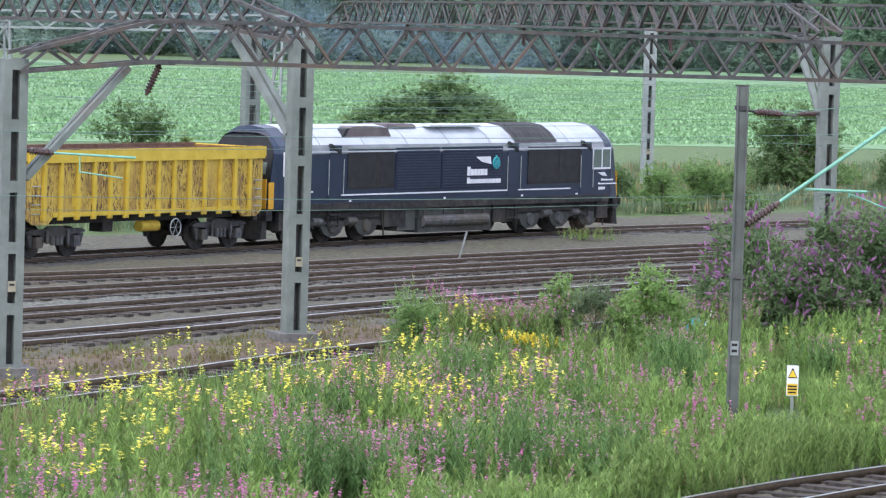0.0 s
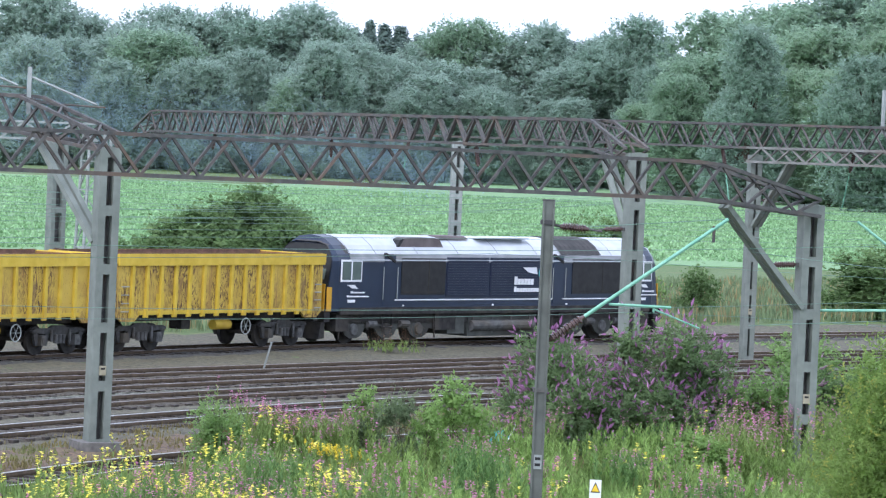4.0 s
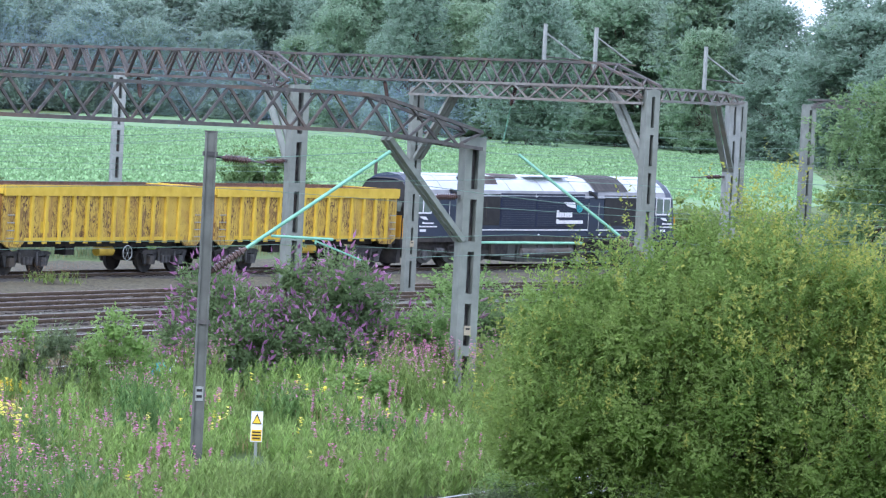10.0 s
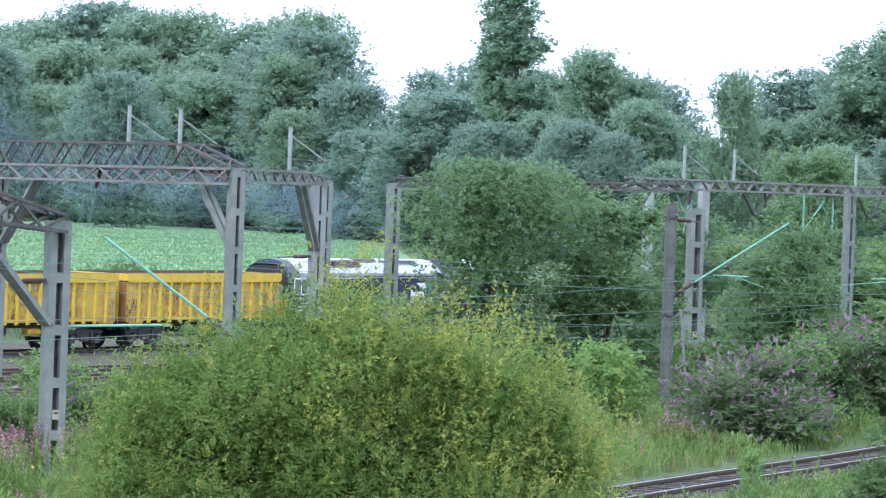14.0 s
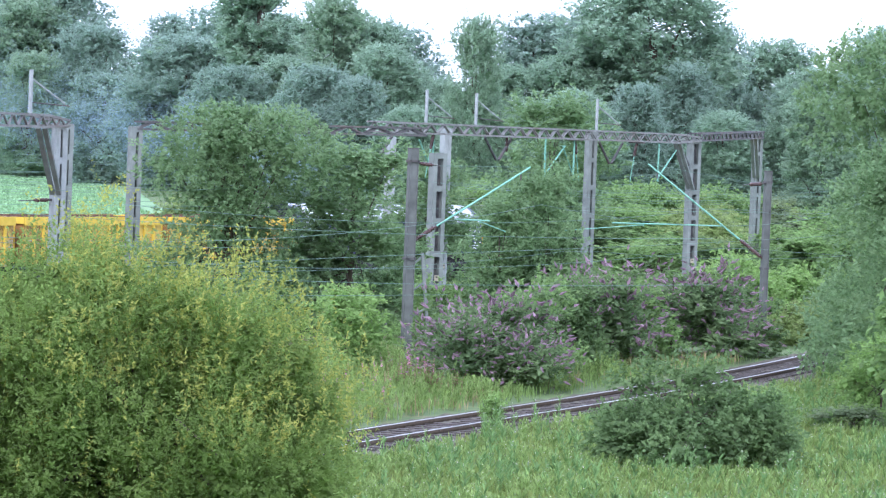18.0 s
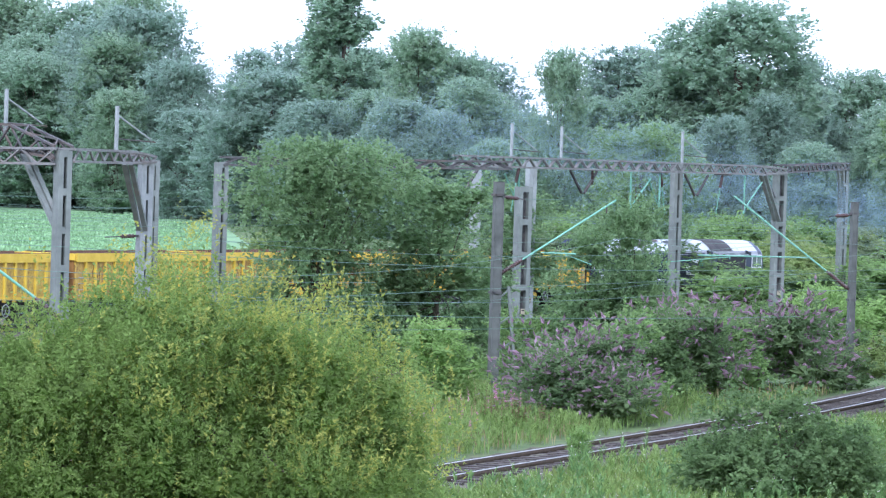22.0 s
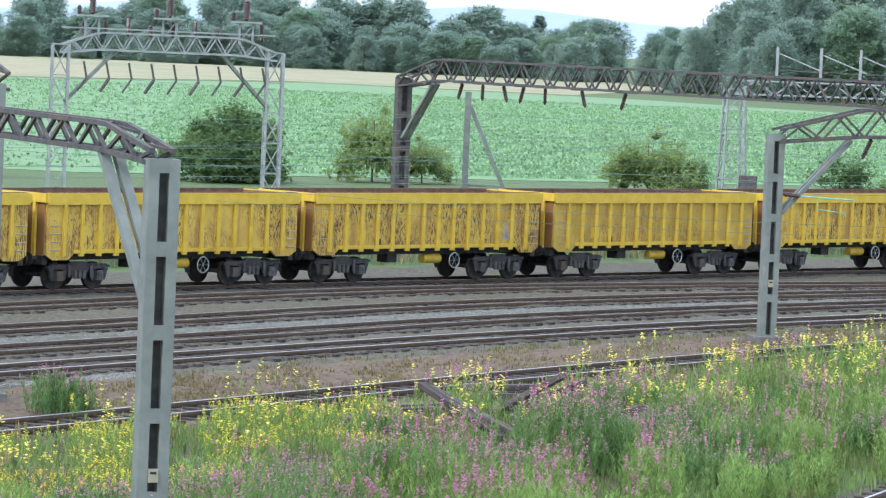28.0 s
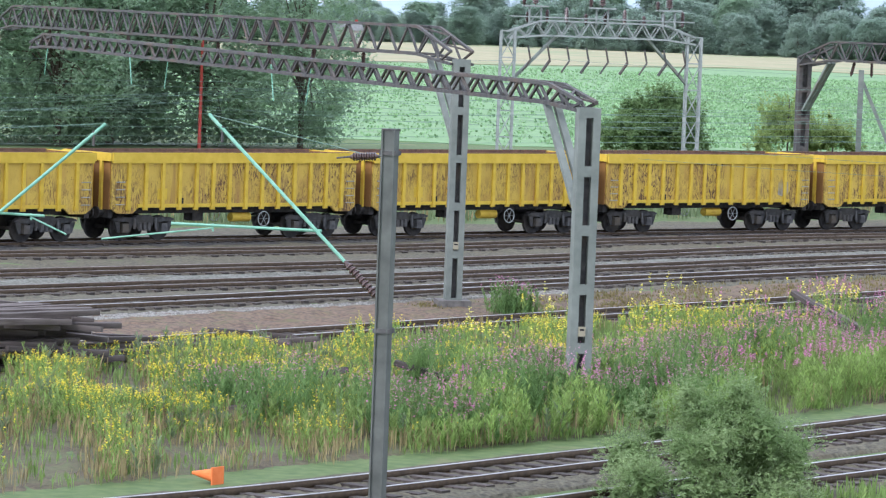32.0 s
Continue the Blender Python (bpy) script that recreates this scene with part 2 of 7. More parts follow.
def wagon_paint():
    """Faded yellow, with brown scuffs and rust streaks; differs from wagon to wagon."""
    m = bpy.data.materials.new("worn_yellow_paint")
    m.use_nodes = True
    n, l = m.node_tree.nodes, m.node_tree.links
    b = n["Principled BSDF"]
    b.inputs["Roughness"].default_value = 0.6
    b.inputs["Specular IOR Level"].default_value = 0.3
    tc = n.new("ShaderNodeTexCoord")
    oi = n.new("ShaderNodeObjectInfo")
    sh = n.new("ShaderNodeVectorMath")
    sh.operation = "MULTIPLY_ADD"
    sh.inputs[1].default_value = (1, 1, 1)
    cmb = n.new("ShaderNodeCombineXYZ")
    mul = n.new("ShaderNodeMath")
    mul.operation = "MULTIPLY"
    mul.inputs[1].default_value = 60.0
    l.new(oi.outputs["Random"], mul.inputs[0])
    l.new(mul.outputs[0], cmb.inputs["X"])
    l.new(tc.outputs["Object"], sh.inputs[0])
    l.new(cmb.outputs["Vector"], sh.inputs[2])
    def noise_of(scale, stretch, detail=6.0, warp=0.0):
        mp = n.new("ShaderNodeMapping")
        mp.inputs["Scale"].default_value = stretch
        l.new(sh.outputs["Vector"], mp.inputs["Vector"])
        t = n.new("ShaderNodeTexNoise")
        t.inputs["Scale"].default_value = scale
        t.inputs["Detail"].default_value = detail
        t.inputs["Distortion"].default_value = warp
        l.new(mp.outputs["Vector"], t.inputs["Vector"])
        return t.outputs["Fac"]
    def step(fac, lo, hi):
        r = n.new("ShaderNodeMapRange")
        r.inputs["From Min"].default_value, r.inputs["From Max"].default_value = lo, hi
        l.new(fac, r.inputs["Value"])
        return r.outputs["Result"]
    def mix(fac, a, bb):
        x = n.new("ShaderNodeMix")
        x.data_type = "RGBA"
        l.new(fac, x.inputs["Factor"])
        if isinstance(a, tuple):
            x.inputs["A"].default_value = (*a, 1)
        else:
            l.new(a, x.inputs["A"])
        x.inputs["B"].default_value = (*bb, 1)
        return x.outputs["Result"]
    def times(a, bb):
        x = n.new("ShaderNodeMath")
        x.operation = "MULTIPLY"
        l.new(a, x.inputs[0])
        l.new(bb, x.inputs[1])
        return x.outputs[0]
    c = mix(step(noise_of(1.2, (1, 1, 1)), 0.35, 0.7), (0.51, 0.34, 0.03), (0.62, 0.435, 0.05))
    c = mix(step(noise_of(2.0, (1, 1, 0.5), 8.0), 0.52, 0.75), c, (0.47, 0.28, 0.045))
    worn = times(step(noise_of(0.45, (1, 1, 0.9), 3.0), 0.4, 0.56), step(oi.outputs["Random"], -0.35, 0.7))
    c = mix(times(worn, step(noise_of(2.4, (1.3, 1.0, 0.6), 8.0, 1.2), 0.49, 0.65)), c, (0.27, 0.165, 0.05))
    c = mix(times(worn, step(noise_of(3.2, (2.2, 1.0, 0.6), 5.0, 3.0), 0.52, 0.57)), c, (0.10, 0.05, 0.026))
    c = mix(step(noise_of(1.1, (3.0, 1.0, 0.25), 4.0, 0.6), 0.56, 0.74), c, (0.36, 0.2, 0.045))
    c = mix(step(noise_of(9.0, (1.6, 1, 0.5), 2.0, 3.0), 0.69, 0.72), c, (0.10, 0.05, 0.025))
    hs = n.new("ShaderNodeHueSaturation")
    hs.inputs["Saturation"].default_value = 0.95
    mr = n.new("ShaderNodeMapRange")
    mr.inputs["To Min"].default_value, mr.inputs["To Max"].default_value = 0.86, 1.08
    l.new(oi.outputs["Random"], mr.inputs["Value"])
    l.new(mr.outputs["Result"], hs.inputs["Value"])
    l.new(c, hs.inputs["Color"])
    l.new(hs.outputs["Color"], b.inputs["Base Color"])
    return m


M_YELLOW = wagon_paint()
M_RUSTEND = mat("rust_stained_yellow_paint", (0.3, 0.15, 0.04), (0.42, 0.24, 0.06), 2.5, rough=0.7, c3=(0.16, 0.08, 0.035), patch=0.6, stretch=(1, 1, 0.4))
M_YELRIB = mat("yellow_rib_paint", (0.56, 0.39, 0.033), (0.67, 0.485, 0.058), 3.0, rough=0.6, c3=(0.4, 0.22, 0.04), patch=0.1)


def leafmat(name, c1, c2, t=0.25, k=0.35, c3=None):
    return mat(name, c1, c2, 0.9, rough=0.75, bump=0, island=k, translucent=t, detail=2, c3=c3, patch=0.25)


M_WILLOW = leafmat("willow_leaf", (0.185, 0.285, 0.068), (0.285, 0.385, 0.11), 0.74, 0.2)
M_WILLOWTIP = leafmat("young_willow_shoot", (0.3, 0.34, 0.07), (0.43, 0.45, 0.11), 0.6, 0.2)
# woodland leaves lifted and blued, so haze is part of their base colour
M_HAZYOAK = leafmat("haze_tinted_oak_leaf", (0.265, 0.365, 0.28), (0.345, 0.455, 0.36), 0.72, 0.15)
M_HAZYASH = leafmat("haze_tinted_ash_leaf", (0.275, 0.39, 0.27), (0.36, 0.48, 0.335), 0.72, 0.15)
M_HAZYBIRCH = leafmat("haze_tinted_birch_leaf", (0.27, 0.385, 0.255), (0.355, 0.47, 0.31), 0.72, 0.15)
# paled and greyed: the distance haze is mixed into this leaf colour
M_HAZYLEAF = leafmat("haze_tinted_far_leaf", (0.31, 0.41, 0.33), (0.39, 0.49, 0.4), 0.72, 0.1)
M_YOUNGASH = leafmat("young_ash_leaf", (0.18, 0.285, 0.125), (0.265, 0.38, 0.18), 0.66, 0.2)
M_DARKLEAF = leafmat("dark_shrub_leaf", (0.12, 0.195, 0.072), (0.19, 0.28, 0.108), 0.55, 0.2)
M_BUDD = leafmat("buddleia_leaf", (0.13, 0.205, 0.085), (0.21, 0.295, 0.125), 0.55, 0.25)
M_LIME = leafmat("lime_shrub_leaf", (0.21, 0.33, 0.09), (0.31, 0.45, 0.15), 0.6, 0.25)
M_SHRUB = leafmat("hedge_leaf", (0.19, 0.305, 0.095), (0.28, 0.405, 0.15), 0.6, 0.25)
M_GREYSHRUB = leafmat("grey_green_leaf", (0.16, 0.22, 0.11), (0.24, 0.30, 0.16), 0.55, 0.25)
M_PALEWILLOW = leafmat("grey_willow_leaf", (0.21, 0.31, 0.12), (0.33, 0.43, 0.2), 0.55, 0.25)
M_DRYBUSH = leafmat("dry_bush_leaf", (0.215, 0.29, 0.09), (0.31, 0.39, 0.14), 0.55, 0.25)
M_BLADE = leafmat("grass_blade", (0.165, 0.255, 0.07), (0.26, 0.365, 0.115), 0.55, 0.3, (0.2, 0.22, 0.075))
M_BANK = leafmat("bank_grass_blade", (0.185, 0.235, 0.06), (0.27, 0.335, 0.098), 0.55, 0.3, (0.19, 0.21, 0.07))
M_CINDERWEED = leafmat("cinder_weed_leaf", (0.16, 0.135, 0.055), (0.23, 0.2, 0.085), 0.4, 0.3, (0.14, 0.19, 0.06))
M_DRYBLADE = leafmat("dry_grass_blade", (0.24, 0.2, 0.09), (0.36, 0.3, 0.15))
M_CROP = leafmat("crop_leaf", (0.18, 0.31, 0.135), (0.29, 0.45, 0.23), 0.2, 0.3)
M_WEED = leafmat("weed_leaf", (0.18, 0.265, 0.07), (0.275, 0.375, 0.115), 0.5, 0.3)
M_STAND = leafmat("willowherb_leaf", (0.14, 0.245, 0.08), (0.22, 0.345, 0.115), 0.5, 0.25)
M_MAUVE = leafmat("fading_mauve_flower", (0.32, 0.22, 0.27), (0.43, 0.31, 0.36), 0.45, 0.3)
# needle colour lightened towards blue-green to hold the haze of the far rise
M_HAZYSPRUCE = leafmat("haze_tinted_spruce_leaf", (0.15, 0.215, 0.18), (0.2, 0.27, 0.225), 0.4, 0.15)
M_PINK = leafmat("pink_flower", (0.55, 0.19, 0.35), (0.66, 0.3, 0.47), 0.4, 0.25)
M_LIMEWEED = leafmat("young_willowherb_leaf", (0.22, 0.34, 0.085), (0.32, 0.45, 0.13), 0.55, 0.3)
M_PURPLE = leafmat("purple_flower", (0.38, 0.18, 0.35), (0.56, 0.33, 0.5), 0.5, 0.3)
M_DOCK = leafmat("dock_seed", (0.17, 0.105, 0.06), (0.26, 0.165, 0.095), 0.3, 0.25)
M_PALEBLOOM = leafmat("pale_bloom", (0.5, 0.48, 0.4), (0.62, 0.58, 0.5), 0.3, 0.2)
M_FYELLOW = leafmat("yellow_flower", (0.8, 0.72, 0.07), (0.88, 0.82, 0.2), 0.3, 0.2)
M_FGOLD = leafmat("golden_flower", (0.76, 0.62, 0.035), (0.86, 0.74, 0.08), 0.3, 0.15)


M_SMOKE = mat("exhaust_smoke", (0.30, 0.42, 0.53), (0.36, 0.48, 0.58), 2.0, rough=1.0, spec=0.0, bump=0, translucent=0.5)

# ---------------------------------------------------------------- mesh helpers
def mesh_np(name, verts, quads, material):
    verts = np.asarray(verts, dtype=np.float32).reshape(-1, 3)
    quads = np.asarray(quads, dtype=np.int32)
    k = quads.shape[1]
    me = bpy.data.meshes.new(name)
    me.vertices.add(len(verts))
    me.vertices.foreach_set("co", verts.ravel())
    me.loops.add(quads.size)
    me.loops.foreach_set("vertex_index", quads.ravel())
    me.polygons.add(len(quads))
    me.polygons.foreach_set("loop_start", np.arange(0, quads.size, k, dtype=np.int32))
    me.update(calc_edges=True)
    me.materials.append(material)
    return me


class Build:
    """Collects boxes, beams, tubes and plates into one mesh."""

    def __init__(self):
        self.v, self.f = [], []

    def add(self, vs, fs):
        o = len(self.v)
        self.v += [tuple(p) for p in vs]
        self.f += [tuple(i + o for i in q) for q in fs]
        return self

    def box(self, x, y, z, sx, sy, sz, taper=1.0):
        a, b, c = sx / 2, sy / 2, sz / 2
        vs = [(x + i * a * (taper if k > 0 else 1), y + j * b * (taper if k > 0 else 1), z + k * c) for k in (-1, 1) for j in (-1, 1) for i in (-1, 1)]
        return self.add(vs, [(0, 2, 3, 1), (4, 5, 7, 6), (0, 1, 5, 4), (2, 6, 7, 3), (0, 4, 6, 2), (1, 3, 7, 5)])

    def beam(self, p, q, w, h=None):
        h = h or w
        p, q = Vector(p), Vector(q)
        d = (q - p).normalized()
        s = d.cross(Vector((0, 0, 1)))
        s = s.normalized() if s.length > 1e-4 else Vector((1, 0, 0))
        u = s.cross(d)
        vs = [e + s * (i * w / 2) + u * (j * h / 2) for e in (p, q) for j in (-1, 1) for i in (-1, 1)]
        return self.add(vs, [(0, 1, 3, 2), (4, 6, 7, 5), (0, 4, 5, 1), (2, 3, 7, 6), (0, 2, 6, 4), (1, 5, 7, 3)])

    def tube(self, p, q, r, n=8, r2=None, caps=True):
        r2 = r if r2 is None else r2
        p, q = Vector(p), Vector(q)
        d = (q - p).normalized()
        s = d.cross(Vector((0, 0, 1)))
        s = s.normalized() if s.length > 1e-4 else Vector((1, 0, 0))
        u = s.cross(d)
        vs = []
        for e, rr in ((p, r), (q, r2)):
            vs += [e + (s * math.cos(2 * math.pi * i / n) + u * math.sin(2 * math.pi * i / n)) * rr for i in range(n)]
        fs = [(i, (i + 1) % n, n + (i + 1) % n, n + i) for i in range(n)]
        if caps:
            fs += [tuple(range(n - 1, -1, -1)), tuple(range(n, 2 * n))]
        return self.add(vs, fs)

    def ring(self, c, axis, r, t, n=20):
        """A hoop of radius r and thickness t round the axis."""
        c, a = Vector(c), Vector(axis).normalized()
        s = a.orthogonal().normalized()
        u = a.cross(s)
        vs, m = [], 6
        for i in range(n):
            d = s * math.cos(2 * math.pi * i / n) + u * math.sin(2 * math.pi * i / n)
            vs += [c + d * (r + t * math.cos(2 * math.pi * k / m)) + a * (t * math.sin(2 * math.pi * k / m)) for k in range(m)]
        fs = [(i * m + k, i * m + (k + 1) % m, ((i + 1) % n) * m + (k + 1) % m, ((i + 1) % n) * m + k) for i in range(n) for k in range(m)]
        return self.add(vs, fs)

    def sweep(self, pts, w, h):
        """One continuous bar of section w by h along points that run mostly along x."""
        k = len(pts)
        vs = [(x, y + i * w / 2, z + j * h / 2) for x, y, z in pts for i, j in ((-1, -1), (1, -1), (1, 1), (-1, 1))]
        fs = [(4 * i + m, 4 * i + (m + 1) % 4, 4 * i + 4 + (m + 1) % 4, 4 * i + 4 + m) for i in range(k - 1) for m in range(4)]
        return self.add(vs, fs + [(0, 1, 2, 3), (4 * k - 1, 4 * k - 2, 4 * k - 3, 4 * k - 4)])

    def prism(self, outline, y0, y1):
        """Outline in x, z drawn out along y."""
        n = len(outline)
        vs = [(x, y, z) for y in (y0, y1) for x, z in outline]
        fs = [tuple(range(n)), tuple(range(2 * n - 1, n - 1, -1))] + [(i, n + i, n + (i + 1) % n, (i + 1) % n) for i in range(n)]
        return self.add(vs, fs)

    def mesh(self, name, material):
        me = bpy.data.meshes.new(name)
        me.from_pydata(self.v, [], self.f)
        me.update()
        me.materials.append(material)
        return me


def part(name, shape, material, parent, label=""):
    me = shape.mesh(name, material) if isinstance(shape, Build) else shape
    ob = new(name, me)
    ob.parent = parent
    if label:
        ob["label"] = label
    return ob


def thing(name, label, category, group="", at=None, kind=""):
    ob = new(name)
    ob.empty_display_size = 0.3
    if at is not None:
        ob.matrix_world = at
    return tagged(ob, label, category, group, kind)


def spline(points, step=1.0):
    """Centripetal Catmull-Rom through plan points, sampled evenly."""
    P = [np.array(p, float) for p in points]
    P = [2 * P[0] - P[1]] + P + [2 * P[-1] - P[-2]]
    out = []
    for i in range(1, len(P) - 2):
        p0, p1, p2, p3 = P[i - 1:i + 3]
        t1 = np.linalg.norm(p1 - p0) ** 0.5
        t2 = t1 + np.linalg.norm(p2 - p1) ** 0.5
        t3 = t2 + np.linalg.norm(p3 - p2) ** 0.5
        for k in range(24):
            t = t1 + (t2 - t1) * k / 24
            a1 = (t1 - t) / t1 * p0 + t / t1 * p1
            a2 = (t2 - t) / (t2 - t1) * p1 + (t - t1) / (t2 - t1) * p2
            a3 = (t3 - t) / (t3 - t2) * p2 + (t - t2) / (t3 - t2) * p3
            b1 = (t2 - t) / t2 * a1 + t / t2 * a2
            b2 = (t3 - t) / (t3 - t1) * a2 + (t - t1) / (t3 - t1) * a3
            out.append((t2 - t) / (t2 - t1) * b1 + (t - t1) / (t2 - t1) * b2)
    out.append(P[-2])
    C = np.array(out)
    S = np.r_[0, np.cumsum(np.hypot(*np.diff(C, axis=0).T))]
    s = np.arange(0, S[-1], step)
    return np.c_[np.interp(s, S, C[:, 0]), np.interp(s, S, C[:, 1])]


def side_of(C):
    T = np.gradient(C, axis=0)
    T /= np.linalg.norm(T, axis=1)[:, None]
    return T, np.c_[T[:, 1], -T[:, 0]]


# ---------------------------------------------------------------- plan of the tracks
NEAR_RAIL = spline([(-190, -190), (-118, -65), (-70.7, 18.4), (-44.7, 65.3), (-25.0, 100.0), (-4.8, 132.4), (4.0, 144.3), (23.4, 166.2), (51.9, 194.0), (77.6, 216.1), (99.0, 231.8), (118.1, 243.8), (146.7, 258.4), (203.0, 282.3), (300.0, 315.0)], 0.5)
_t, _n = side_of(NEAR_RAIL)
_s = np.r_[0, np.cumsum(np.hypot(*np.diff(NEAR_RAIL, axis=0).T))]
_s -= np.interp(131.5, NEAR_RAIL[:, 1], _s)
_d = np.interp(_s, (-120, -70, -50, -35, -17, 0, 10, 20, 35, 50, 70, 90, 110, 140), (1.4, 1.7, 2.1, 2.7, 3.2, 3.4, 3.5, 3.7, 3.9, 4.0, 3.6, 2.8, 2.0, 1.6))
MAIN = NEAR_RAIL + (_d - 0.7175)[:, None] * _n
MAIN_S = np.r_[0, np.cumsum(np.hypot(*np.diff(MAIN, axis=0).T))]
MAIN_S -= np.interp(0.0, _s, MAIN_S)



def off_line(line, d):
    t, n = side_of(line)
    return line + n * d


def eased(line, d):
    """The line moved sideways by d beyond the gantries, easing to nothing towards its near end."""
    t, n = side_of(line)
    k = np.clip((line[:, 1] - 45) / 32, 0, 1)
    return line + n * (d * k * k * (3 - 2 * k))[:, None]


def bowed(line):
    """The near line set towards the bank, most of all where it swings past the willow."""
    t, n = side_of(line)
    return line + n * (0.85 + 0.6 * np.exp(-((line[:, 1] - 62) / 11) ** 2))[:, None]


TRACKS = {
    "train_line": MAIN[(MAIN_S > -190) & (MAIN_S < 250)],
    "second_line": eased(spline([(-81, -10), (-59, 29), (-37.5, 67.7), (-28.6, 86.3), (-23, 96.3), (-15.5, 106.0), (-9.8, 112.2), (-1.4, 122.7), (12, 139), (40, 166), (80, 200)]), 2.0),
    "third_line": eased(spline([(-78, -21), (-55.5, 19), (-34.0, 58.5), (-26.3, 76.4), (-21.4, 87.0), (-14.6, 98.2), (-9.3, 105.3), (-1.3, 116.6), (12, 133), (40, 160), (80, 194)]), 1.3),
    "fourth_line": eased(spline([(-75, -28), (-53, 12), (-31.6, 51.5), (-24.6, 69.1), (-19.9, 80.2), (-13.6, 91.8), (-8.7, 99.4), (-1.2, 111.1), (12, 127), (40, 153), (80, 187)]), 1.6),
    "fifth_line": eased(spline([(-72, -40), (-50, 4), (-29.4, 45.2), (-22.8, 61.9), (-18.4, 72.6), (-12.5, 84.0), (-8.1, 91.2), (-1.1, 103.1), (11, 119), (40, 146), (80, 180)]), 1.2),
    "siding": eased(spline([(-34, 12), (-27.5, 26), (-20.6, 43), (-16.4, 54), (-12.3, 65.0), (-8.3, 74.4), (-5.5, 80.0), (-1.9, 87.5), (6, 99), (20, 114)]), 0.7),
    "outer_near_line": off_line(spline([(-41, -44), (-26.5, -26), (-17, -11.5), (-11.2, -1.0), (-7.9, 7.4), (-4.3, 16.5), (-1.4, 25.5), (0.6, 37)]), 1.3),
    "far_line": off_line(MAIN, -22.0)[(MAIN_S > -20) & (MAIN_S < 140)],
    "near_line": bowed(spline([(-45, -42), (-30, -24), (-20.5, -10), (-14.6, 0.6), (-11.2, 9), (-7.6, 18), (-4.8, 26.5), (-2.6, 38), (-0.4, 50), (2.0, 58.5), (4.7, 63.3), (7.8, 67.3), (17, 79.5), (27.4, 93.5), (40.5, 110.5), (55, 131), (70, 155), (85, 185)])),
}

# ---------------------------------------------------------------- ground
def sheet(name, outline, z, material, label, category, kind="structure"):
    b = Build()
    n = len(outline)
    b.add([(x, y, z) for x, y in outline] + [(x, y, z - 0.3) for x, y in outline], [tuple(range(n))] + [(i, n + i, n + (i + 1) % n, (i + 1) % n) for i in range(n)])
    me = b.mesh(name, material)
    ob = new(name, me)
    return tagged(ob, label, category, kind=kind)


def band(name, left, right, z, material, label, category):
    """A strip between two lines with an uneven surface."""
    n = 400
    def resample(C):
        s = np.r_[0, np.cumsum(np.hypot(*np.diff(C, axis=0).T))]
        t = np.linspace(0, s[-1], n)
        return np.c_[np.interp(t, s, C[:, 0]), np.interp(t, s, C[:, 1])]
    L, R = resample(np.array(left, float)), resample(np.array(right, float))
    m = 40
    w = np.linspace(0, 1, m)[None, :, None]
    P = L[:, None] * (1 - w) + R[:, None] * w
    rng = np.random.default_rng(5)
    Z = z + rng.normal(0, 0.025, (n, m))
    Z[:, 0] = Z[:, -1] = -0.05
    V = np.concatenate([P, Z[..., None]], 2).reshape(-1, 3)
    i = (np.arange(n - 1)[:, None] * m + np.arange(m - 1)).ravel()
    Q = np.c_[i, i + 1, i + m + 1, i + m]
    ob = new(name, mesh_np(name, V, Q, material))
    return tagged(ob, label, category, kind="structure")


ground = new("ground", Build().add([(-6000, -6000, 0), (6000, -6000, 0), (6000, 6000, 0), (-6000, 6000, 0)], [(0, 1, 2, 3)]).mesh("ground", M_GRASS))
tagged(ground, "rough green grassland spreading to the horizon", "ground", kind="structure")


off = off_line
band("ballast_bed", off(TRACKS["train_line"], -7.5)[60:620], off(TRACKS["fifth_line"], 2.6), 0.04, M_BALLAST, "dirty grey ballast bed under the running lines", "ballast")
band("oily_ballast", off(TRACKS["train_line"], -2.0)[60:700], off(TRACKS["train_line"], 1.9)[60:700], 0.055, M_OILY, "dark oil-stained ballast under the train", "ballast")
band("cinder_strip", off(TRACKS["fifth_line"], 2.3)[55:230], off(TRACKS["siding"], 2.5), 0.05, M_RUSTSOIL, "brown weedy cinder strip beside the siding", "ground")
band("near_ballast", off(TRACKS["near_line"], -1.75), off(TRACKS["near_line"], 2.2), 0.06, M_BALLAST, "grey ballast under the single near line", "ballast")
band("clean_ballast", off(TRACKS["third_line"], 1.5), off(TRACKS["fourth_line"], -1.6), 0.058, M_CLEAN, "paler clean ballast between two running lines", "ballast")
for name in ("second_line", "third_line", "fourth_line", "fifth_line"):
    band("stained_ballast", off(TRACKS[name], -1.3)[20:], off(TRACKS[name], 1.2)[20:], 0.075, M_FOURFOOT, "rust-stained ballast between the rails", "ballast")
band("near_ballast", off(TRACKS["outer_near_line"], -1.4), off(TRACKS["outer_near_line"], 2.0), 0.055, M_BALLAST, "grey ballast under the outer near line", "ballast")
field = sheet("field", [(-420, 150), (-60, 185), (-20, 225), (15, 250), (60, 268), (76, 310), (128, 560), (126, 650), (49, 745), (0, 560), (-40, 560), (-82, 612), (-142, 632), (-164, 548), (-215, 500), (-420, 470)], 0.05, M_FIELD, "broad field of low green root crops", "field")
sheet("stubble_field", [(-700, 560), (-420, 480), (-215, 505), (-168, 560), (-148, 645), (-95, 630), (-100, 880), (-700, 900)], 0.06, M_STRAW, "pale strip of dry standing grass beyond the crops", "field")

# ---------------------------------------------------------------- track work
SLEEPER = Build().box(0, 0, -0.06, 0.25, 2.5, 0.14).mesh("sleeper", M_SLEEPER)


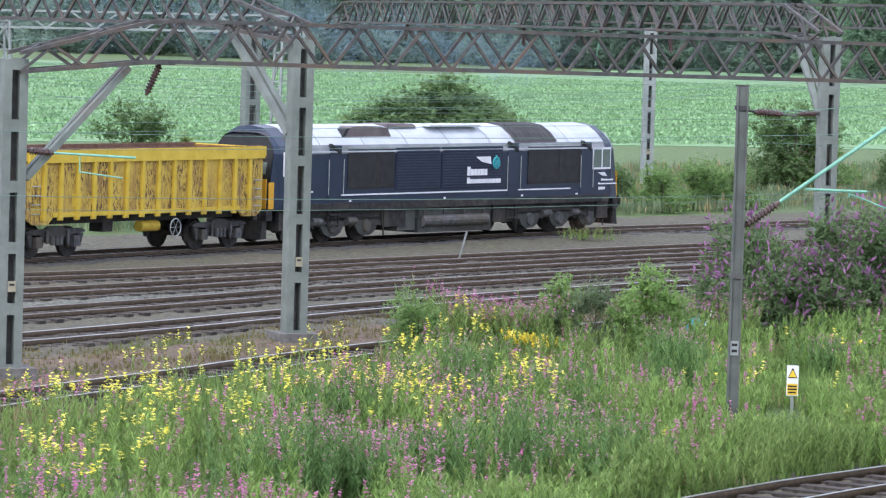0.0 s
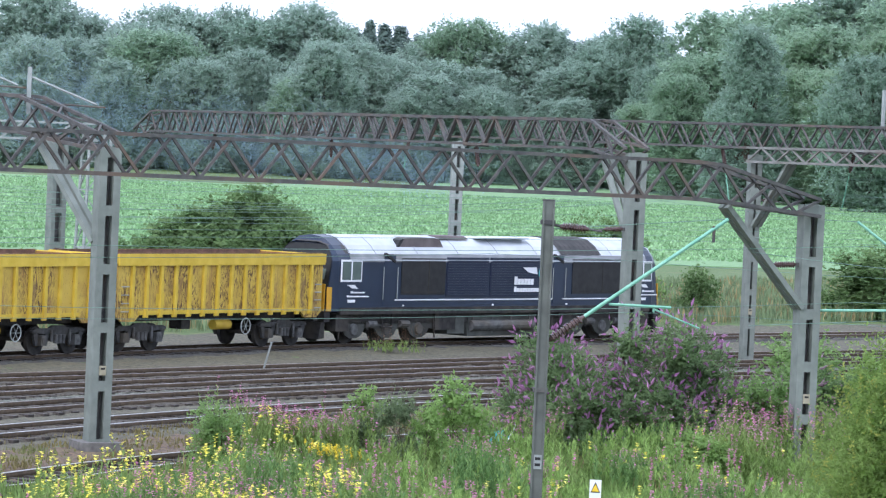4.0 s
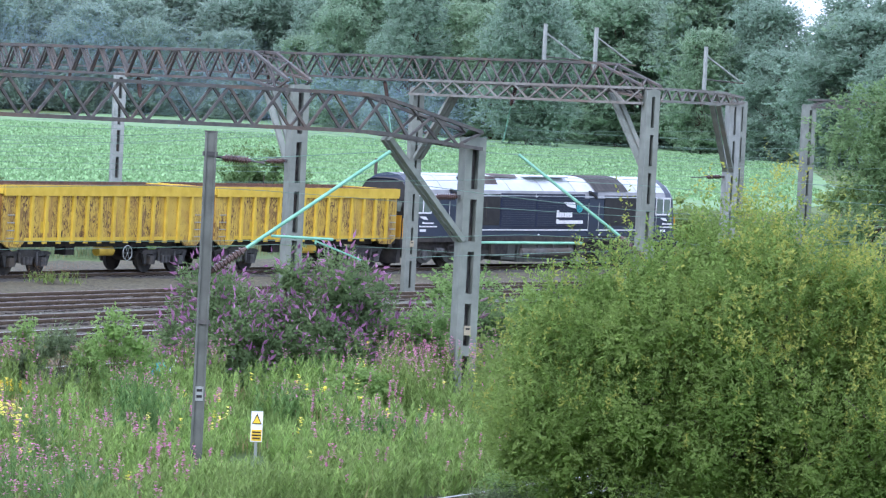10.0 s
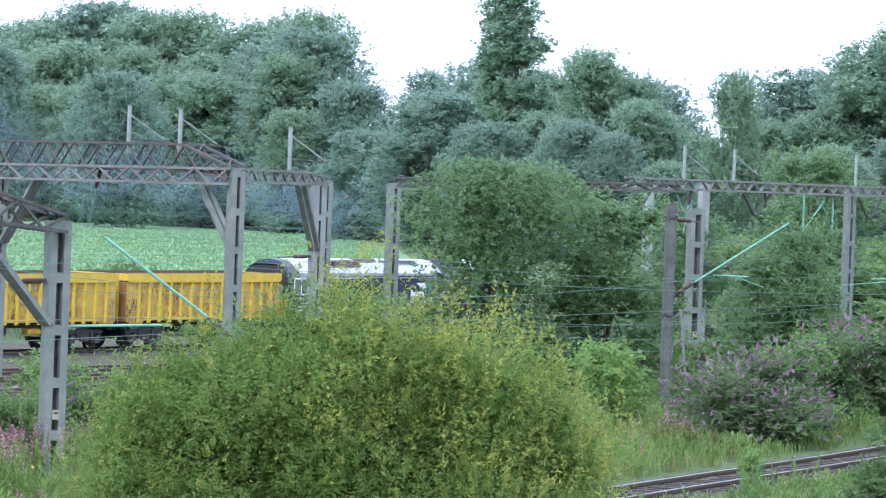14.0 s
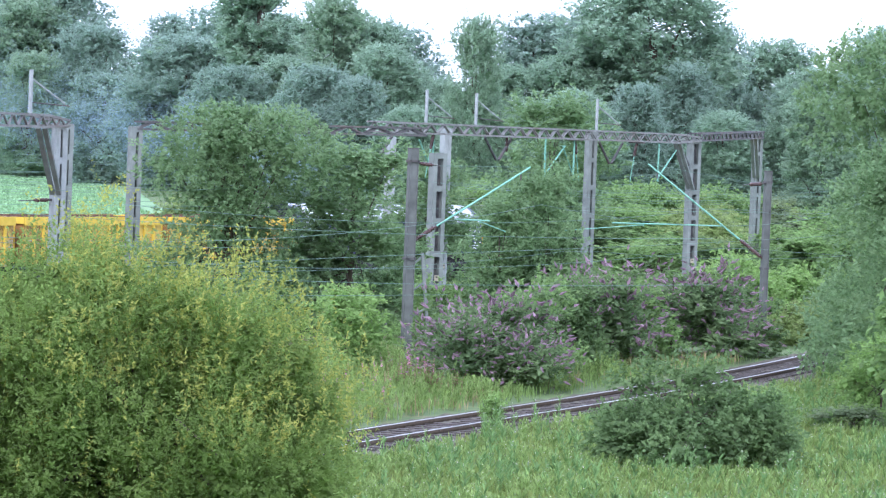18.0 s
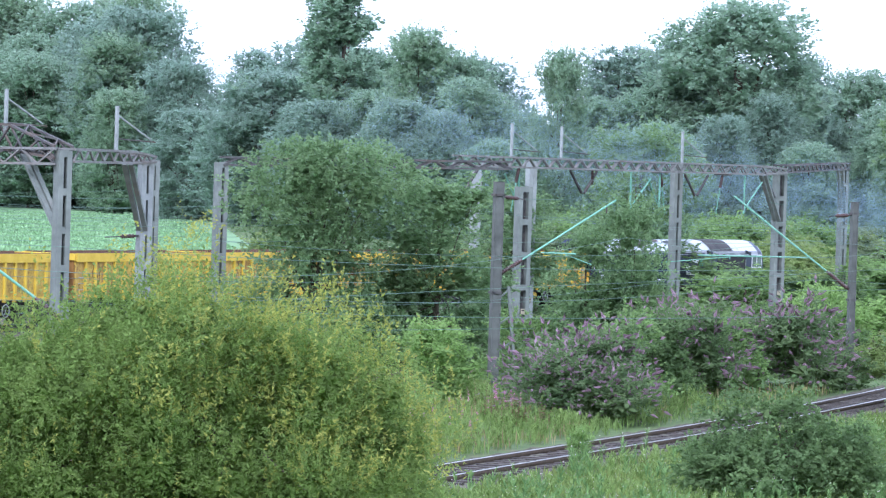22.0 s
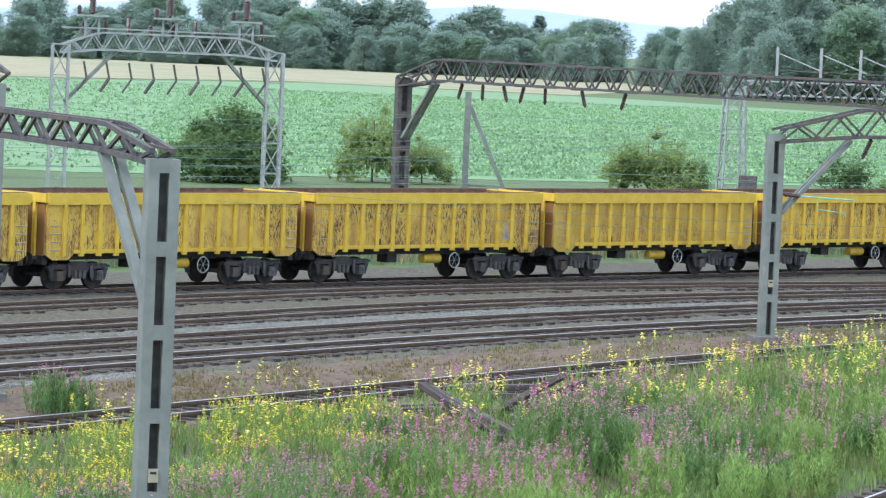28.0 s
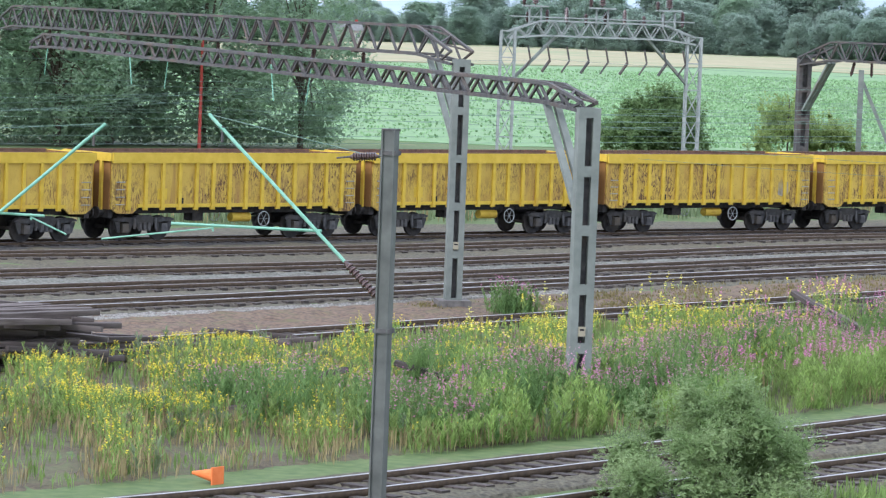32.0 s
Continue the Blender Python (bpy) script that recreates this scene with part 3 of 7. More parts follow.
def rail_mesh(C, half, z, material, w, h):
    t, n = side_of(C)
    P = C + n * half
    a, b = P - n * w / 2, P + n * w / 2
    k = len(C)
    V = np.zeros((k, 4, 3))
    V[:, 0, :2], V[:, 1, :2], V[:, 2, :2], V[:, 3, :2] = a, a, b, b
    V[:, 0, 2] = V[:, 3, 2] = z
    V[:, 1, 2] = V[:, 2, 2] = z + h
    i = np.arange(k - 1) * 4
    Q = np.concatenate([np.c_[i + j, i + (j + 1) % 4, i + 4 + (j + 1) % 4, i + 4 + j] for j in range(4)])
    return mesh_np("rail", V.reshape(-1, 3), Q, material)


def track(line, label, shine, s0, s1, zr=0.2):
    C = TRACKS[line]
    ob = thing("railway_track", label, "railway track")
    for side in (-0.7175, 0.7175):
        r = part("rail", rail_mesh(C, side, zr - 0.15, M_RAILSIDE, 0.075, 0.15), M_RAILSIDE, ob)
        part("rail_foot", rail_mesh(C, side, zr - 0.17, M_RAILSIDE, 0.15, 0.03), M_RAILSIDE, r)
        part("rail_head", rail_mesh(C, side, zr, M_RAILTOP if shine else M_RAILDULL, 0.062, 0.012), M_RAILTOP, r, "worn shiny rail head" if shine else "dull rusty rail head")
    S = np.r_[0, np.cumsum(np.hypot(*np.diff(C, axis=0).T))]
    t, n = side_of(C)
    for s in np.arange(s0, min(s1, S[-1]), 0.68):
        x, y = np.interp(s, S, C[:, 0]), np.interp(s, S, C[:, 1])
        a = math.degrees(math.atan2(np.interp(s, S, t[:, 1]), np.interp(s, S, t[:, 0])))
        p = part("sleeper", SLEEPER, M_SLEEPER, ob)
        p.matrix_world = pose(x, y, 0.09, 0, 0, a)
    return ob


# ---------------------------------------------------------------- foliage
def leaf_cloud(rng, centres, radii, per, size, flat=0.0, aspect=1.6, squash=0.8):
    """Leaf quads scattered over the outer part of clumps."""
    k = len(centres)
    c = np.repeat(centres, per, axis=0)
    r = np.repeat(radii, per)
    d = rng.normal(size=(k * per, 3))
    d /= np.linalg.norm(d, axis=1)[:, None]
    rad = r * (0.25 + 0.85 * rng.random(k * per) ** 0.75)
    p = c + d * rad[:, None] * np.array([1, 1, squash])
    nrm = d * 0.55 + rng.normal(0, 0.4, d.shape) + np.array([0, 0, 0.85])
    nrm /= np.linalg.norm(nrm, axis=1)[:, None]
    u = np.cross(nrm, rng.normal(size=nrm.shape))
    u /= np.linalg.norm(u, axis=1)[:, None] + 1e-9
    w = np.cross(nrm, u)
    s = size * (0.6 + 0.8 * rng.random(k * per))[:, None]
    a, b = u * s * aspect / 2, w * s / 2
    V = np.stack([p - a, p + b * 0.9, p + a, p - b * 0.9], 1).reshape(-1, 3)
    return V, np.arange(len(V)).reshape(-1, 4)


def crown_clumps(rng, n, rx, ry, z0, z1, clump, shape="round"):
    """Clump centres spread through an uneven crown."""
    out = []
    ph = rng.random(6) * 6.28
    while len(out) < n:
        a, h = rng.random() * 6.283, rng.random()
        if shape == "round":
            prof = math.sin(math.pi * min(1, 0.12 + 0.88 * h)) ** 0.55
        elif shape == "cone":
            prof = (1 - h) ** 0.8 * 0.95 + 0.08
        elif shape == "column":
            prof = (math.sin(math.pi * (0.06 + 0.9 * h)) ** 0.5) * (1.1 - 0.4 * h)
        else:
            prof = max(0.04, 1 - h ** 3.0) ** 0.55
        lump = 1 + 0.16 * math.sin(3 * a + ph[0]) + 0.12 * math.sin(5 * a + 4 * h + ph[1]) + 0.1 * math.sin(9 * h + ph[2])
        q = rng.random() ** 0.35
        out.append((math.cos(a) * rx * prof * lump * q, math.sin(a) * ry * prof * lump * q, z0 + (z1 - z0) * h + 0.06 * (z1 - z0) * math.sin(2 * a + ph[3])))
    c = np.array(out)
    return c, clump * (0.6 + 0.8 * rng.random(n))


def crown_lobes(rng, n, rx, ry, z0, z1, shape):
    """Billowing lobes that make up a crown: centres and radii."""
    R = min(rx, ry, (z1 - z0) * 0.5) * (0.26 + 0.24 * rng.random(n))
    c, _ = crown_clumps(rng, n, rx * 0.74, ry * 0.74, z0, z1, 1.0, shape)
    if shape == "dome":
        k = n // 3
        a = rng.random(k) * 6.283
        c[:k, 0], c[:k, 1], c[:k, 2] = np.cos(a) * rx * 0.72, np.sin(a) * ry * 0.72, z0 + (z1 - z0) * 0.22 * rng.random(k)
    c[:, 2] = np.clip(c[:, 2], z0 + R * 0.4, z1 - R * 0.85)
    return c, R


def billows(seed, n, rx, h, shape="round", fine=0.6):
    """Many small lobes for a crown seen from far off."""
    c, R = crown_lobes(np.random.default_rng(seed), n, rx, rx, h * 0.03, h, shape)
    return c * np.array([1.12, 1.12, 1.0]), R * fine


def mound_lobes(rng, n, rx, ry, h, r0=0.3, r1=0.6):
    """Lobes of a broad low mound whose sides reach the ground."""
    a, q = rng.random(n) * 6.283, np.sqrt(rng.random(n))
    R = rng.uniform(r0, r1, n)
    lump = 1 + 0.15 * np.sin(3 * a + 1.0) + 0.1 * np.sin(5 * a)
    top = np.maximum(R * 0.6, h * np.sqrt(np.clip(1 - q ** 3.2, 0, 1)) * (0.8 + 0.2 * np.sin(2.2 * a + 3 * q)) - R * 0.7)
    return np.c_[np.cos(a) * q * rx * lump, np.sin(a) * q * ry * lump, top * rng.uniform(0.35, 1.0, n)], R


def sprays(rng, n, c, R, twig, per, leaf, aspect=2.0, lift=0.5, droop=0.15, squash=0.85):
    """Leafy twigs growing out of the lobes' skins; gives leaves, twig tips and twig directions."""
    k = rng.choice(len(c), size=int(n * 1.7), p=R ** 2 / np.sum(R ** 2))
    d = rng.normal(size=(len(k), 3)) + np.array([0, 0, 0.25])
    d /= np.linalg.norm(d, axis=1)[:, None]
    b = c[k] + d * (R[k] * (0.72 + 0.28 * rng.random(len(k))))[:, None] * np.array([1, 1, squash])
    deep = np.zeros(len(k), bool)
    for q in range(len(c)):
        deep |= (np.linalg.norm((b - c[q]) / np.array([1, 1, squash]), axis=1) < R[q] * 0.66) & (k != q)
    keep = np.flatnonzero(~deep & (b[:, 2] > 0.05))[:n]
    b, d = b[keep], d[keep]
    m = len(b)
    g = d * 0.75 + rng.normal(0, 0.33, d.shape) + np.array([0, 0, lift])
    g /= np.linalg.norm(g, axis=1)[:, None]
    L = twig * (0.4 + rng.random(m) ** 1.5)
    t = rng.random((m, per)) ** 0.8
    p = b[:, None] + g[:, None] * (L[:, None] * t)[..., None]
    p[..., 2] -= droop * L[:, None] * t * t
    p = p.reshape(-1, 3) + rng.normal(0, leaf * 0.3, (m * per, 3))
    gg, dd = np.repeat(g, per, axis=0), np.repeat(d, per, axis=0)
    a = (gg * 0.5 + rng.normal(0, 0.6, p.shape)) * np.array([1, 1, 0.55])
    a /= np.linalg.norm(a, axis=1)[:, None]
    w = np.cross(a, dd * 0.5 + rng.normal(0, 0.4, p.shape) + np.array([0, 0, 0.8]))
    w /= np.linalg.norm(w, axis=1)[:, None] + 1e-9
    s = leaf * (0.6 + 0.8 * rng.random(len(p)))[:, None]
    V = np.stack([p, p + a * s * 0.45 + w * s / (2 * aspect), p + a * s, p + a * s * 0.45 - w * s / (2 * aspect)], 1)
    V = V[V[..., 2].min(axis=1) > 0.02]
    return V.reshape(-1, 3), b + g * L[:, None], g


def limbs(rng, trunk_r, z1, centres, count, lean=0.0):
    b = Build()
    pts = [Vector((0, 0, -0.15)), Vector((lean * 0.3, 0, z1 * 0.4)), Vector((lean, 0.05, z1))]
    b.tube(pts[0], pts[1], trunk_r, 8, trunk_r * 0.75)
    b.tube(pts[1], pts[2], trunk_r * 0.75, 7, trunk_r * 0.3)
    for i in rng.choice(len(centres), min(count, len(centres)), replace=False):
        e = Vector(centres[i])
        f = Vector((lean * 0.3, 0, z1 * (0.2 + 0.5 * rng.random())))
        m = f.lerp(e, 0.5) + Vector((0, 0, 0.08 * z1))
        b.tube(f, m, trunk_r * 0.35, 5, trunk_r * 0.22, False)
        b.tube(m, e, trunk_r * 0.22, 5, trunk_r * 0.06, False)
    return b


TIPS = {}


def plant(name, label, category, leafm, rx, ry, h, clumps, per, leaf, clump, seed, base=0.1, shape="round", trunk=0.1, branches=12, group="", aspect=1.6, lobes=0, twig=0.0, lift=0.5, own=None):
    rng = np.random.default_rng(seed)
    ob = thing(name, label, category, group)
    if lobes:
        c, r = own or crown_lobes(rng, lobes, rx, ry, h * base, h, shape)
        n = int(clumps * per * 0.8 / 14)
        V, tips, ways = sprays(rng, n, c, r, twig or leaf * 5.5, 14, leaf * 1.25, aspect, lift)
        TIPS[ob.name] = (tips, ways)
        V2, _ = leaf_cloud(rng, c, r * 0.62, max(12, int(clumps * per * 0.16 / len(c))), leaf * 1.5, aspect=aspect)
        V2 = V2.reshape(-1, 4, 3)
        V2 = V2[V2[..., 2].min(axis=1) > 0.02].reshape(-1, 3)
        V = np.concatenate([V, V2])
        Q = np.arange(len(V)).reshape(-1, 4)
    else:
        c, r = crown_clumps(rng, clumps, rx, ry, h * base, h * 0.95, clump, shape)
        V, Q = leaf_cloud(rng, c, r, per, leaf, aspect=aspect)
        V[:, 2] = np.maximum(V[:, 2], 0.02)
    part("crown", mesh_np("crown", V, Q, leafm), leafm, ob)
    part("trunk" if category == "tree" else "stem", limbs(rng, trunk, h * 0.75, c, branches), M_BARK, ob)["kind"] = "part" if category == "tree" else "stuff"
    return ob


def put(ob, x, y, z=0.0, turn=0.0, s=1.0, sz=None):
    ob.scale = (s, s, sz or s)
    ob.matrix_basis = pose(x, y, z, 0, 0, turn) @ Matrix.Diagonal((s, s, sz or s, 1))
    return ob


def repeat(ob, x, y, z=0.0, turn=0.0, s=1.0, sz=None, label=""):
    c = copy_thing(ob, pose(x, y, z, 0, 0, turn))
    put(c, x, y, z, turn, s, sz)
    if label:
        c["label"] = label
    return c


# ---------------------------------------------------------------- the train
def wheelset(parent, x, r):
    w = part("wheelset", Build().tube((x, -0.79, r), (x, -0.66, r), r, 20).tube((x, 0.66, r), (x, 0.79, r), r, 20).tube((x, -0.7, r), (x, 0.7, r), 0.07, 8), M_UNDER, parent)
    part("hub", Build().tube((x, -0.83, r), (x, -0.78, r), r * 0.45, 12), M_RAILSIDE, w)
    return w


def bogie(parent, cx, axles, r, name="bogie", frame_mat=None, skirt=0.0):
    """Side frames with pedestal legs round the axle boxes, coil springs, brake beam and wheelsets."""
    fm = frame_mat or M_BOGIE
    reach = max(axles)
    fr = Build()
    for y in (-0.98, 0.98):
        top, low = r + 0.4, r + 0.2 - skirt
        line = [(cx - reach - 0.5, low + 0.08), (cx - reach - 0.5, top - 0.06), (cx - reach - 0.3, top)]
        line += [(cx - 0.45, top), (cx - 0.3, top + 0.08), (cx + 0.3, top + 0.08), (cx + 0.45, top)]
        line += [(cx + reach + 0.3, top), (cx + reach + 0.5, top - 0.06), (cx + reach + 0.5, low + 0.08)]
        line += [(cx + 0.45, low), (cx + 0.3, low - 0.22), (cx - 0.3, low - 0.22), (cx - 0.45, low)]
        fr.prism(line, y - 0.06, y + 0.06)
        for a in axles:
            for e in (-1, 1):
                fr.prism([(cx + a + e * 0.2, low + 0.05), (cx + a + e * 0.2, r - 0.14), (cx + a + e * 0.3, r - 0.14), (cx + a + e * 0.44, low + 0.05)], y - 0.05, y + 0.05)
    fr.box(cx, 0, r + 0.1, 0.4, 1.9, 0.25)
    b = part(name, fr, fm, parent)
    for y in (-0.98, 0.98):
        o = 0.06 if y > 0 else -0.06
        for a in axles:
            part("axle_box", Build().box(cx + a, y + o, r + 0.02, 0.3, 0.2, 0.32, 0.85).tube((cx + a, y + o, r), (cx + a, y + 2.8 * o, r), 0.1, 12), M_GRIME, b, "grimy grey axle box")
        nest = Build()
        for k in (-0.2, 0, 0.2):
            nest.tube((cx + k, y + 1.5 * o, r - 0.08), (cx + k, y + 1.5 * o, r + 0.2), 0.075, 8)
        part("spring", nest, M_GRIME, b)["kind"] = "stuff"
        for e in (-1, 1):
            part("damper", Build().tube((cx + e * reach * 0.55, y + 2.2 * o, r - 0.02), (cx + e * reach * 0.55, y + 2.2 * o, r + 0.36), 0.045, 8), M_GRIME, b)
    for a in axles:
        wheelset(b, cx + a, r)
    return b


def wagon():
    ob = thing("box_wagon", "worn yellow steel bogie box wagon with rust scuffs", "wagon", "wagons of the train")
    L, W, z0, z1 = 11.8, 2.64, 1.02, 3.2
    hx, hy = L / 2, W / 2
    for s in (-1, 1):
        y = s * hy
        side = Build().prism([(-hx, 1.2), (-hx + 0.3, z0), (-hx + 1.0, z0), (-hx + 1.25, 1.22), (hx - 1.25, 1.22), (hx - 1.0, z0), (hx - 0.3, z0), (hx, 1.2), (hx, z1), (-hx, z1)], y - 0.04, y + 0.04)
        p = part("side_panel", side, M_YELLOW, ob)
        part("top_rail", Build().prism([(-hx - 0.02, z1 - 0.36), (hx + 0.02, z1 - 0.36), (hx + 0.02, z1 + 0.02), (-hx - 0.02, z1 + 0.02)], y + s * 0.04, y + s * 0.13), M_YELRIB, p)
        for i in range(14):
            x = -hx + 0.75 + i * (L - 1.5) / 13
            part("rib", Build().box(x, y + s * 0.085, 2.05, 0.13, 0.1, 1.72, 1.0), M_YELRIB, p)
            part("rib_foot", Build().box(x, y + s * 0.07, 1.22, 0.2, 0.08, 0.16), M_YELRIB, p)
        part("lower_rail", Build().box(0, y + s * 0.05, 1.3, L - 2.4, 0.05, 0.12), M_YELRIB, p)
        for x in (-hx + 0.35, hx - 0.35):
            for k in range(4):
                part("footstep", Build().tube((x - 0.2, y + s * 0.12, 1.35 + 0.27 * k), (x + 0.2, y + s * 0.12, 1.35 + 0.27 * k), 0.018, 5), M_PALESTEEL, p)
        part("data_panel", Build().box(-hx + 2.35, y + s * 0.047, 1.72, 0.45, 0.012, 0.4), M_YELRIB, p)
        part("label_plate", Build().box(-hx + 3.2, y + s * 0.05, 1.45, 0.3, 0.012, 0.25), M_BLACK, p, "small dark plate")
        hand = Build().ring((1.3, y + s * 0.1, 0.78), (0, 1, 0), 0.27, 0.02, 18)
        for k in range(3):
            a = k * math.pi / 3
            hand.beam((1.3 - 0.26 * math.cos(a), y + s * 0.1, 0.78 - 0.26 * math.sin(a)), (1.3 + 0.26 * math.cos(a), y + s * 0.1, 0.78 + 0.26 * math.sin(a)), 0.014)
        part("brake_wheel", hand, M_PALESTEEL, ob, "pale painted brake handwheel")
    for s in (-1, 1):
        x = s * hx
        e = part("end_panel", Build().prism([(x - 0.04, z0 + 0.15), (x + 0.04, z0 + 0.15), (x + 0.04, z1 - 0.02), (x - 0.04, z1 - 0.02)], -hy + 0.04, hy - 0.04), M_RUSTEND, ob, "rust-stained end wall")
        for y in (-0.85, -0.28, 0.28, 0.85):
            part("end_post", Build().box(x + s * 0.08, y, 2.1, 0.09, 0.14, 1.9), M_YELRIB, e)
        part("end_rail", Build().box(x + s * 0.07, 0, z1 - 0.14, 0.1, W + 0.18, 0.3), M_YELRIB, e)
        for y in (-0.87, 0.87):
            part("buffer", Build().tube((x, y, 1.05), (x + s * 0.28, y, 1.05), 0.1, 10).tube((x + s * 0.28, y, 1.05), (x + s * 0.33, y, 1.05), 0.22, 12), M_UNDER, ob)
        part("headstock", Build().box(x - s * 0.1, 0, 1.02, 0.22, 2.4, 0.3), M_UNDER, ob)
    part("floor", Build().box(0, 0, 1.3, L - 0.1, W - 0.1, 0.08), M_LOAD, ob)
    part("lining", Build().box(0, hy - 0.055, 2.26, L - 0.2, 0.02, 1.92).box(0, -hy + 0.055, 2.26, L - 0.2, 0.02, 1.92), M_LOAD, ob, "rust brown inner faces")
    for s in (-1, 1):
        part("rusty_rim", Build().box(0, s * (hy - 0.01), z1 + 0.035, L - 0.06, 0.1, 0.02), M_LOAD, ob, "rust-brown worn rim")
    part("underframe", Build().box(0, 0, 1.08, L - 0.6, 0.5, 0.28).box(0, -0.95, 1.1, L - 2.2, 0.12, 0.2).box(0, 0.95, 1.1, L - 2.2, 0.12, 0.2).box(-1.5, -0.7, 0.85, 0.5, 0.5, 0.3), M_UNDER, ob)
    part("air_tank", Build().tube((0.1, -0.9, 0.82), (1.0, -0.9, 0.82), 0.17, 12), M_YELRIB, ob)
    bogie(ob, -4.1, (-0.9, 0.9), 0.46)
    bogie(ob, 4.1, (-0.9, 0.9), 0.46)
    return ob


def word_bars(x, y, z, n, h, pitch):
    """A line of writing as plain bars: one tall, the rest of small-letter height, close together."""
    b = Build()
    for i in range(n):
        tall = h * (1.0 if i == 0 else 0.72)
        b.box(x + pitch * (i + 0.5), y, z - (h - tall) / 2, pitch * 0.84, 0.016, tall)
    return b


def loco():
    ob = thing("diesel_locomotive", "dark blue diesel locomotive with a pale roof", "locomotive")
    L = 20.3
    hx, hy = L / 2, 1.32
    # cross section, y and z
    sec = [(-hy, 1.18), (-hy, 2.95), (-hy + 0.1, 3.2), (-hy + 0.38, 3.5), (-0.55, 3.76), (0, 3.84), (0.55, 3.76), (hy - 0.38, 3.5), (hy - 0.1, 3.2), (hy, 2.95), (hy, 1.18)]
    n = len(sec)

    def shell(x0, x1, idx, grow=0.0):
        pts = [(y * (1 + grow / hy), z + (grow if z > 3 else 0)) for y, z in (sec[i] for i in idx)]
        k = len(pts)
        vs = [(x, y, z) for x in (x0, x1) for y, z in pts]
        fs = [(i, i + 1, k + i + 1, k + i) for i in range(k - 1)]
        return Build().add(vs, fs)

    body = Build()
    body.add([(x, y, z) for x in (-hx + 0.55, hx - 0.55) for y, z in sec], [(i, n + i, n + i + 1, i + 1) for i in range(n - 1)] + [tuple(range(n)), tuple(range(2 * n - 1, n - 1, -1))])
    part("body", body, M_BLUE, ob, "navy blue body side")
    roof = shell(-hx + 1.2, hx - 1.0, range(2, 9), 0.012)
    part("roof", roof, M_ROOF, ob, "pale grey weathered roof")
    # cab ends with a raked front
    for s in (-1, 1):
        e = Build()
        a = hx - 0.55
        vs = [(s * a, y, z) for y, z in sec] + [(s * (hx - (0.0 if z < 2.1 else 0.12 + 0.35 * (z - 2.1) / 1.7)), y * 0.93, min(z, 3.55)) for y, z in sec]
        fs = [(i, i + 1, n + i + 1, n + i) for i in range(n - 1)] + [tuple(range(n, 2 * n))]
        e.add(vs, fs)
        c = part("cab", e, M_BLUE, ob)
        part("yellow_end", Build().prism([(s * hx + s * 0.005, 1.2), (s * hx + s * 0.05, 1.2), (s * hx + s * 0.03, 2.15), (s * hx - s * 0.01, 2.15)], -1.2, 1.2), M_NOSE, c, "yellow warning panel")
        if s < 0:
            part("lower_wrap", Build().box(s * (hx - 0.14), -1.27, 1.62, 0.26, 0.03, 0.85), M_NOSE, c)
        rim = [(y * 0.915, min(z, 3.53)) for y, z in sec if z > 2.2]
        rim = [(-hy * 0.915, 2.17)] + rim + [(hy * 0.915, 2.17)]
        part("front_mask", Build().add([(s * (hx - 0.105 - 0.35 * (z - 2.1) / 1.7), y, z) for y, z in rim], [tuple(range(len(rim)))]), M_DARKBODY, c, "black surround of the cab windows")
        part("windscreen", Build().add([(s * (hx - 0.1), -1.05, 2.3), (s * (hx - 0.1), 1.05, 2.3), (s * (hx - 0.38), 0.98, 3.15), (s * (hx - 0.38), -0.98, 3.15)], [(0, 1, 2, 3)]), M_GLASS, c)
        part("roof_cowl", Build().add([(s * (hx - 1.25), y * 1.01, z + 0.015) for y, z in sec[2:9]] + [(s * (hx - 0.35), y * 0.93, min(z, 3.6) - 0.0) for y, z in sec[2:9]], [(i, i + 1, 8 + i, 7 + i) for i in range(6)]), M_ROOFDARK if s < 0 else M_ROOF, c)
        part("buffer_beam", Build().box(s * (hx - 0.1), 0, 1.0, 0.3, 2.5, 0.36), M_UNDER, ob)
        part("plough", Build().prism([(s * (hx - 0.1), 0.25), (s * (hx + 0.2), 0.22), (s * (hx + 0.1), 0.8), (s * (hx - 0.1), 0.8)], -1.15, 1.15), M_UNDER, ob)
        for y in (-0.87, 0.87):
            part("buffer", Build().tube((s * hx, y, 1.05), (s * (hx + 0.4), y, 1.05), 0.11, 10).tube((s * (hx + 0.4), y, 1.05), (s * (hx + 0.46), y, 1.05), 0.24, 14), M_UNDER, ob)
    for s in (-1, 1):
        y = s * (hy + 0.012)
        for cx in (-8.9, 8.95):
            w = part("cab_window", Build().box(cx, y, 2.62, 1.15, 0.03, 0.78), M_WHITE, ob, "white framed cab side window")
            for dx in (-0.28, 0.28):
                part("pane", Build().box(cx + dx, y + s * 0.012, 2.62, 0.48, 0.02, 0.64), M_GLASS, w)
            k = cx + 0.1
            part("emblem", Build().prism([(k - 0.32, 2.12), (k + 0.1, 2.12), (k + 0.3, 1.98), (k - 0.02, 2.0)], y - 0.008, y + 0.008), M_WHITE, ob, "white winged emblem")
            part("lettering", word_bars(k - 0.1, y, 1.86, 6, 0.075, 0.13), M_WHITE, ob, "small white lettering bars")
            part("lettering", word_bars(k - 0.3, y, 1.72, 11, 0.065, 0.11), M_WHITE, ob, "small white lettering bars")
            part("number_bar", Build().box(k - 0.05, y, 1.55, 0.4, 0.016, 0.1), M_WHITE, ob, "white running number bar")
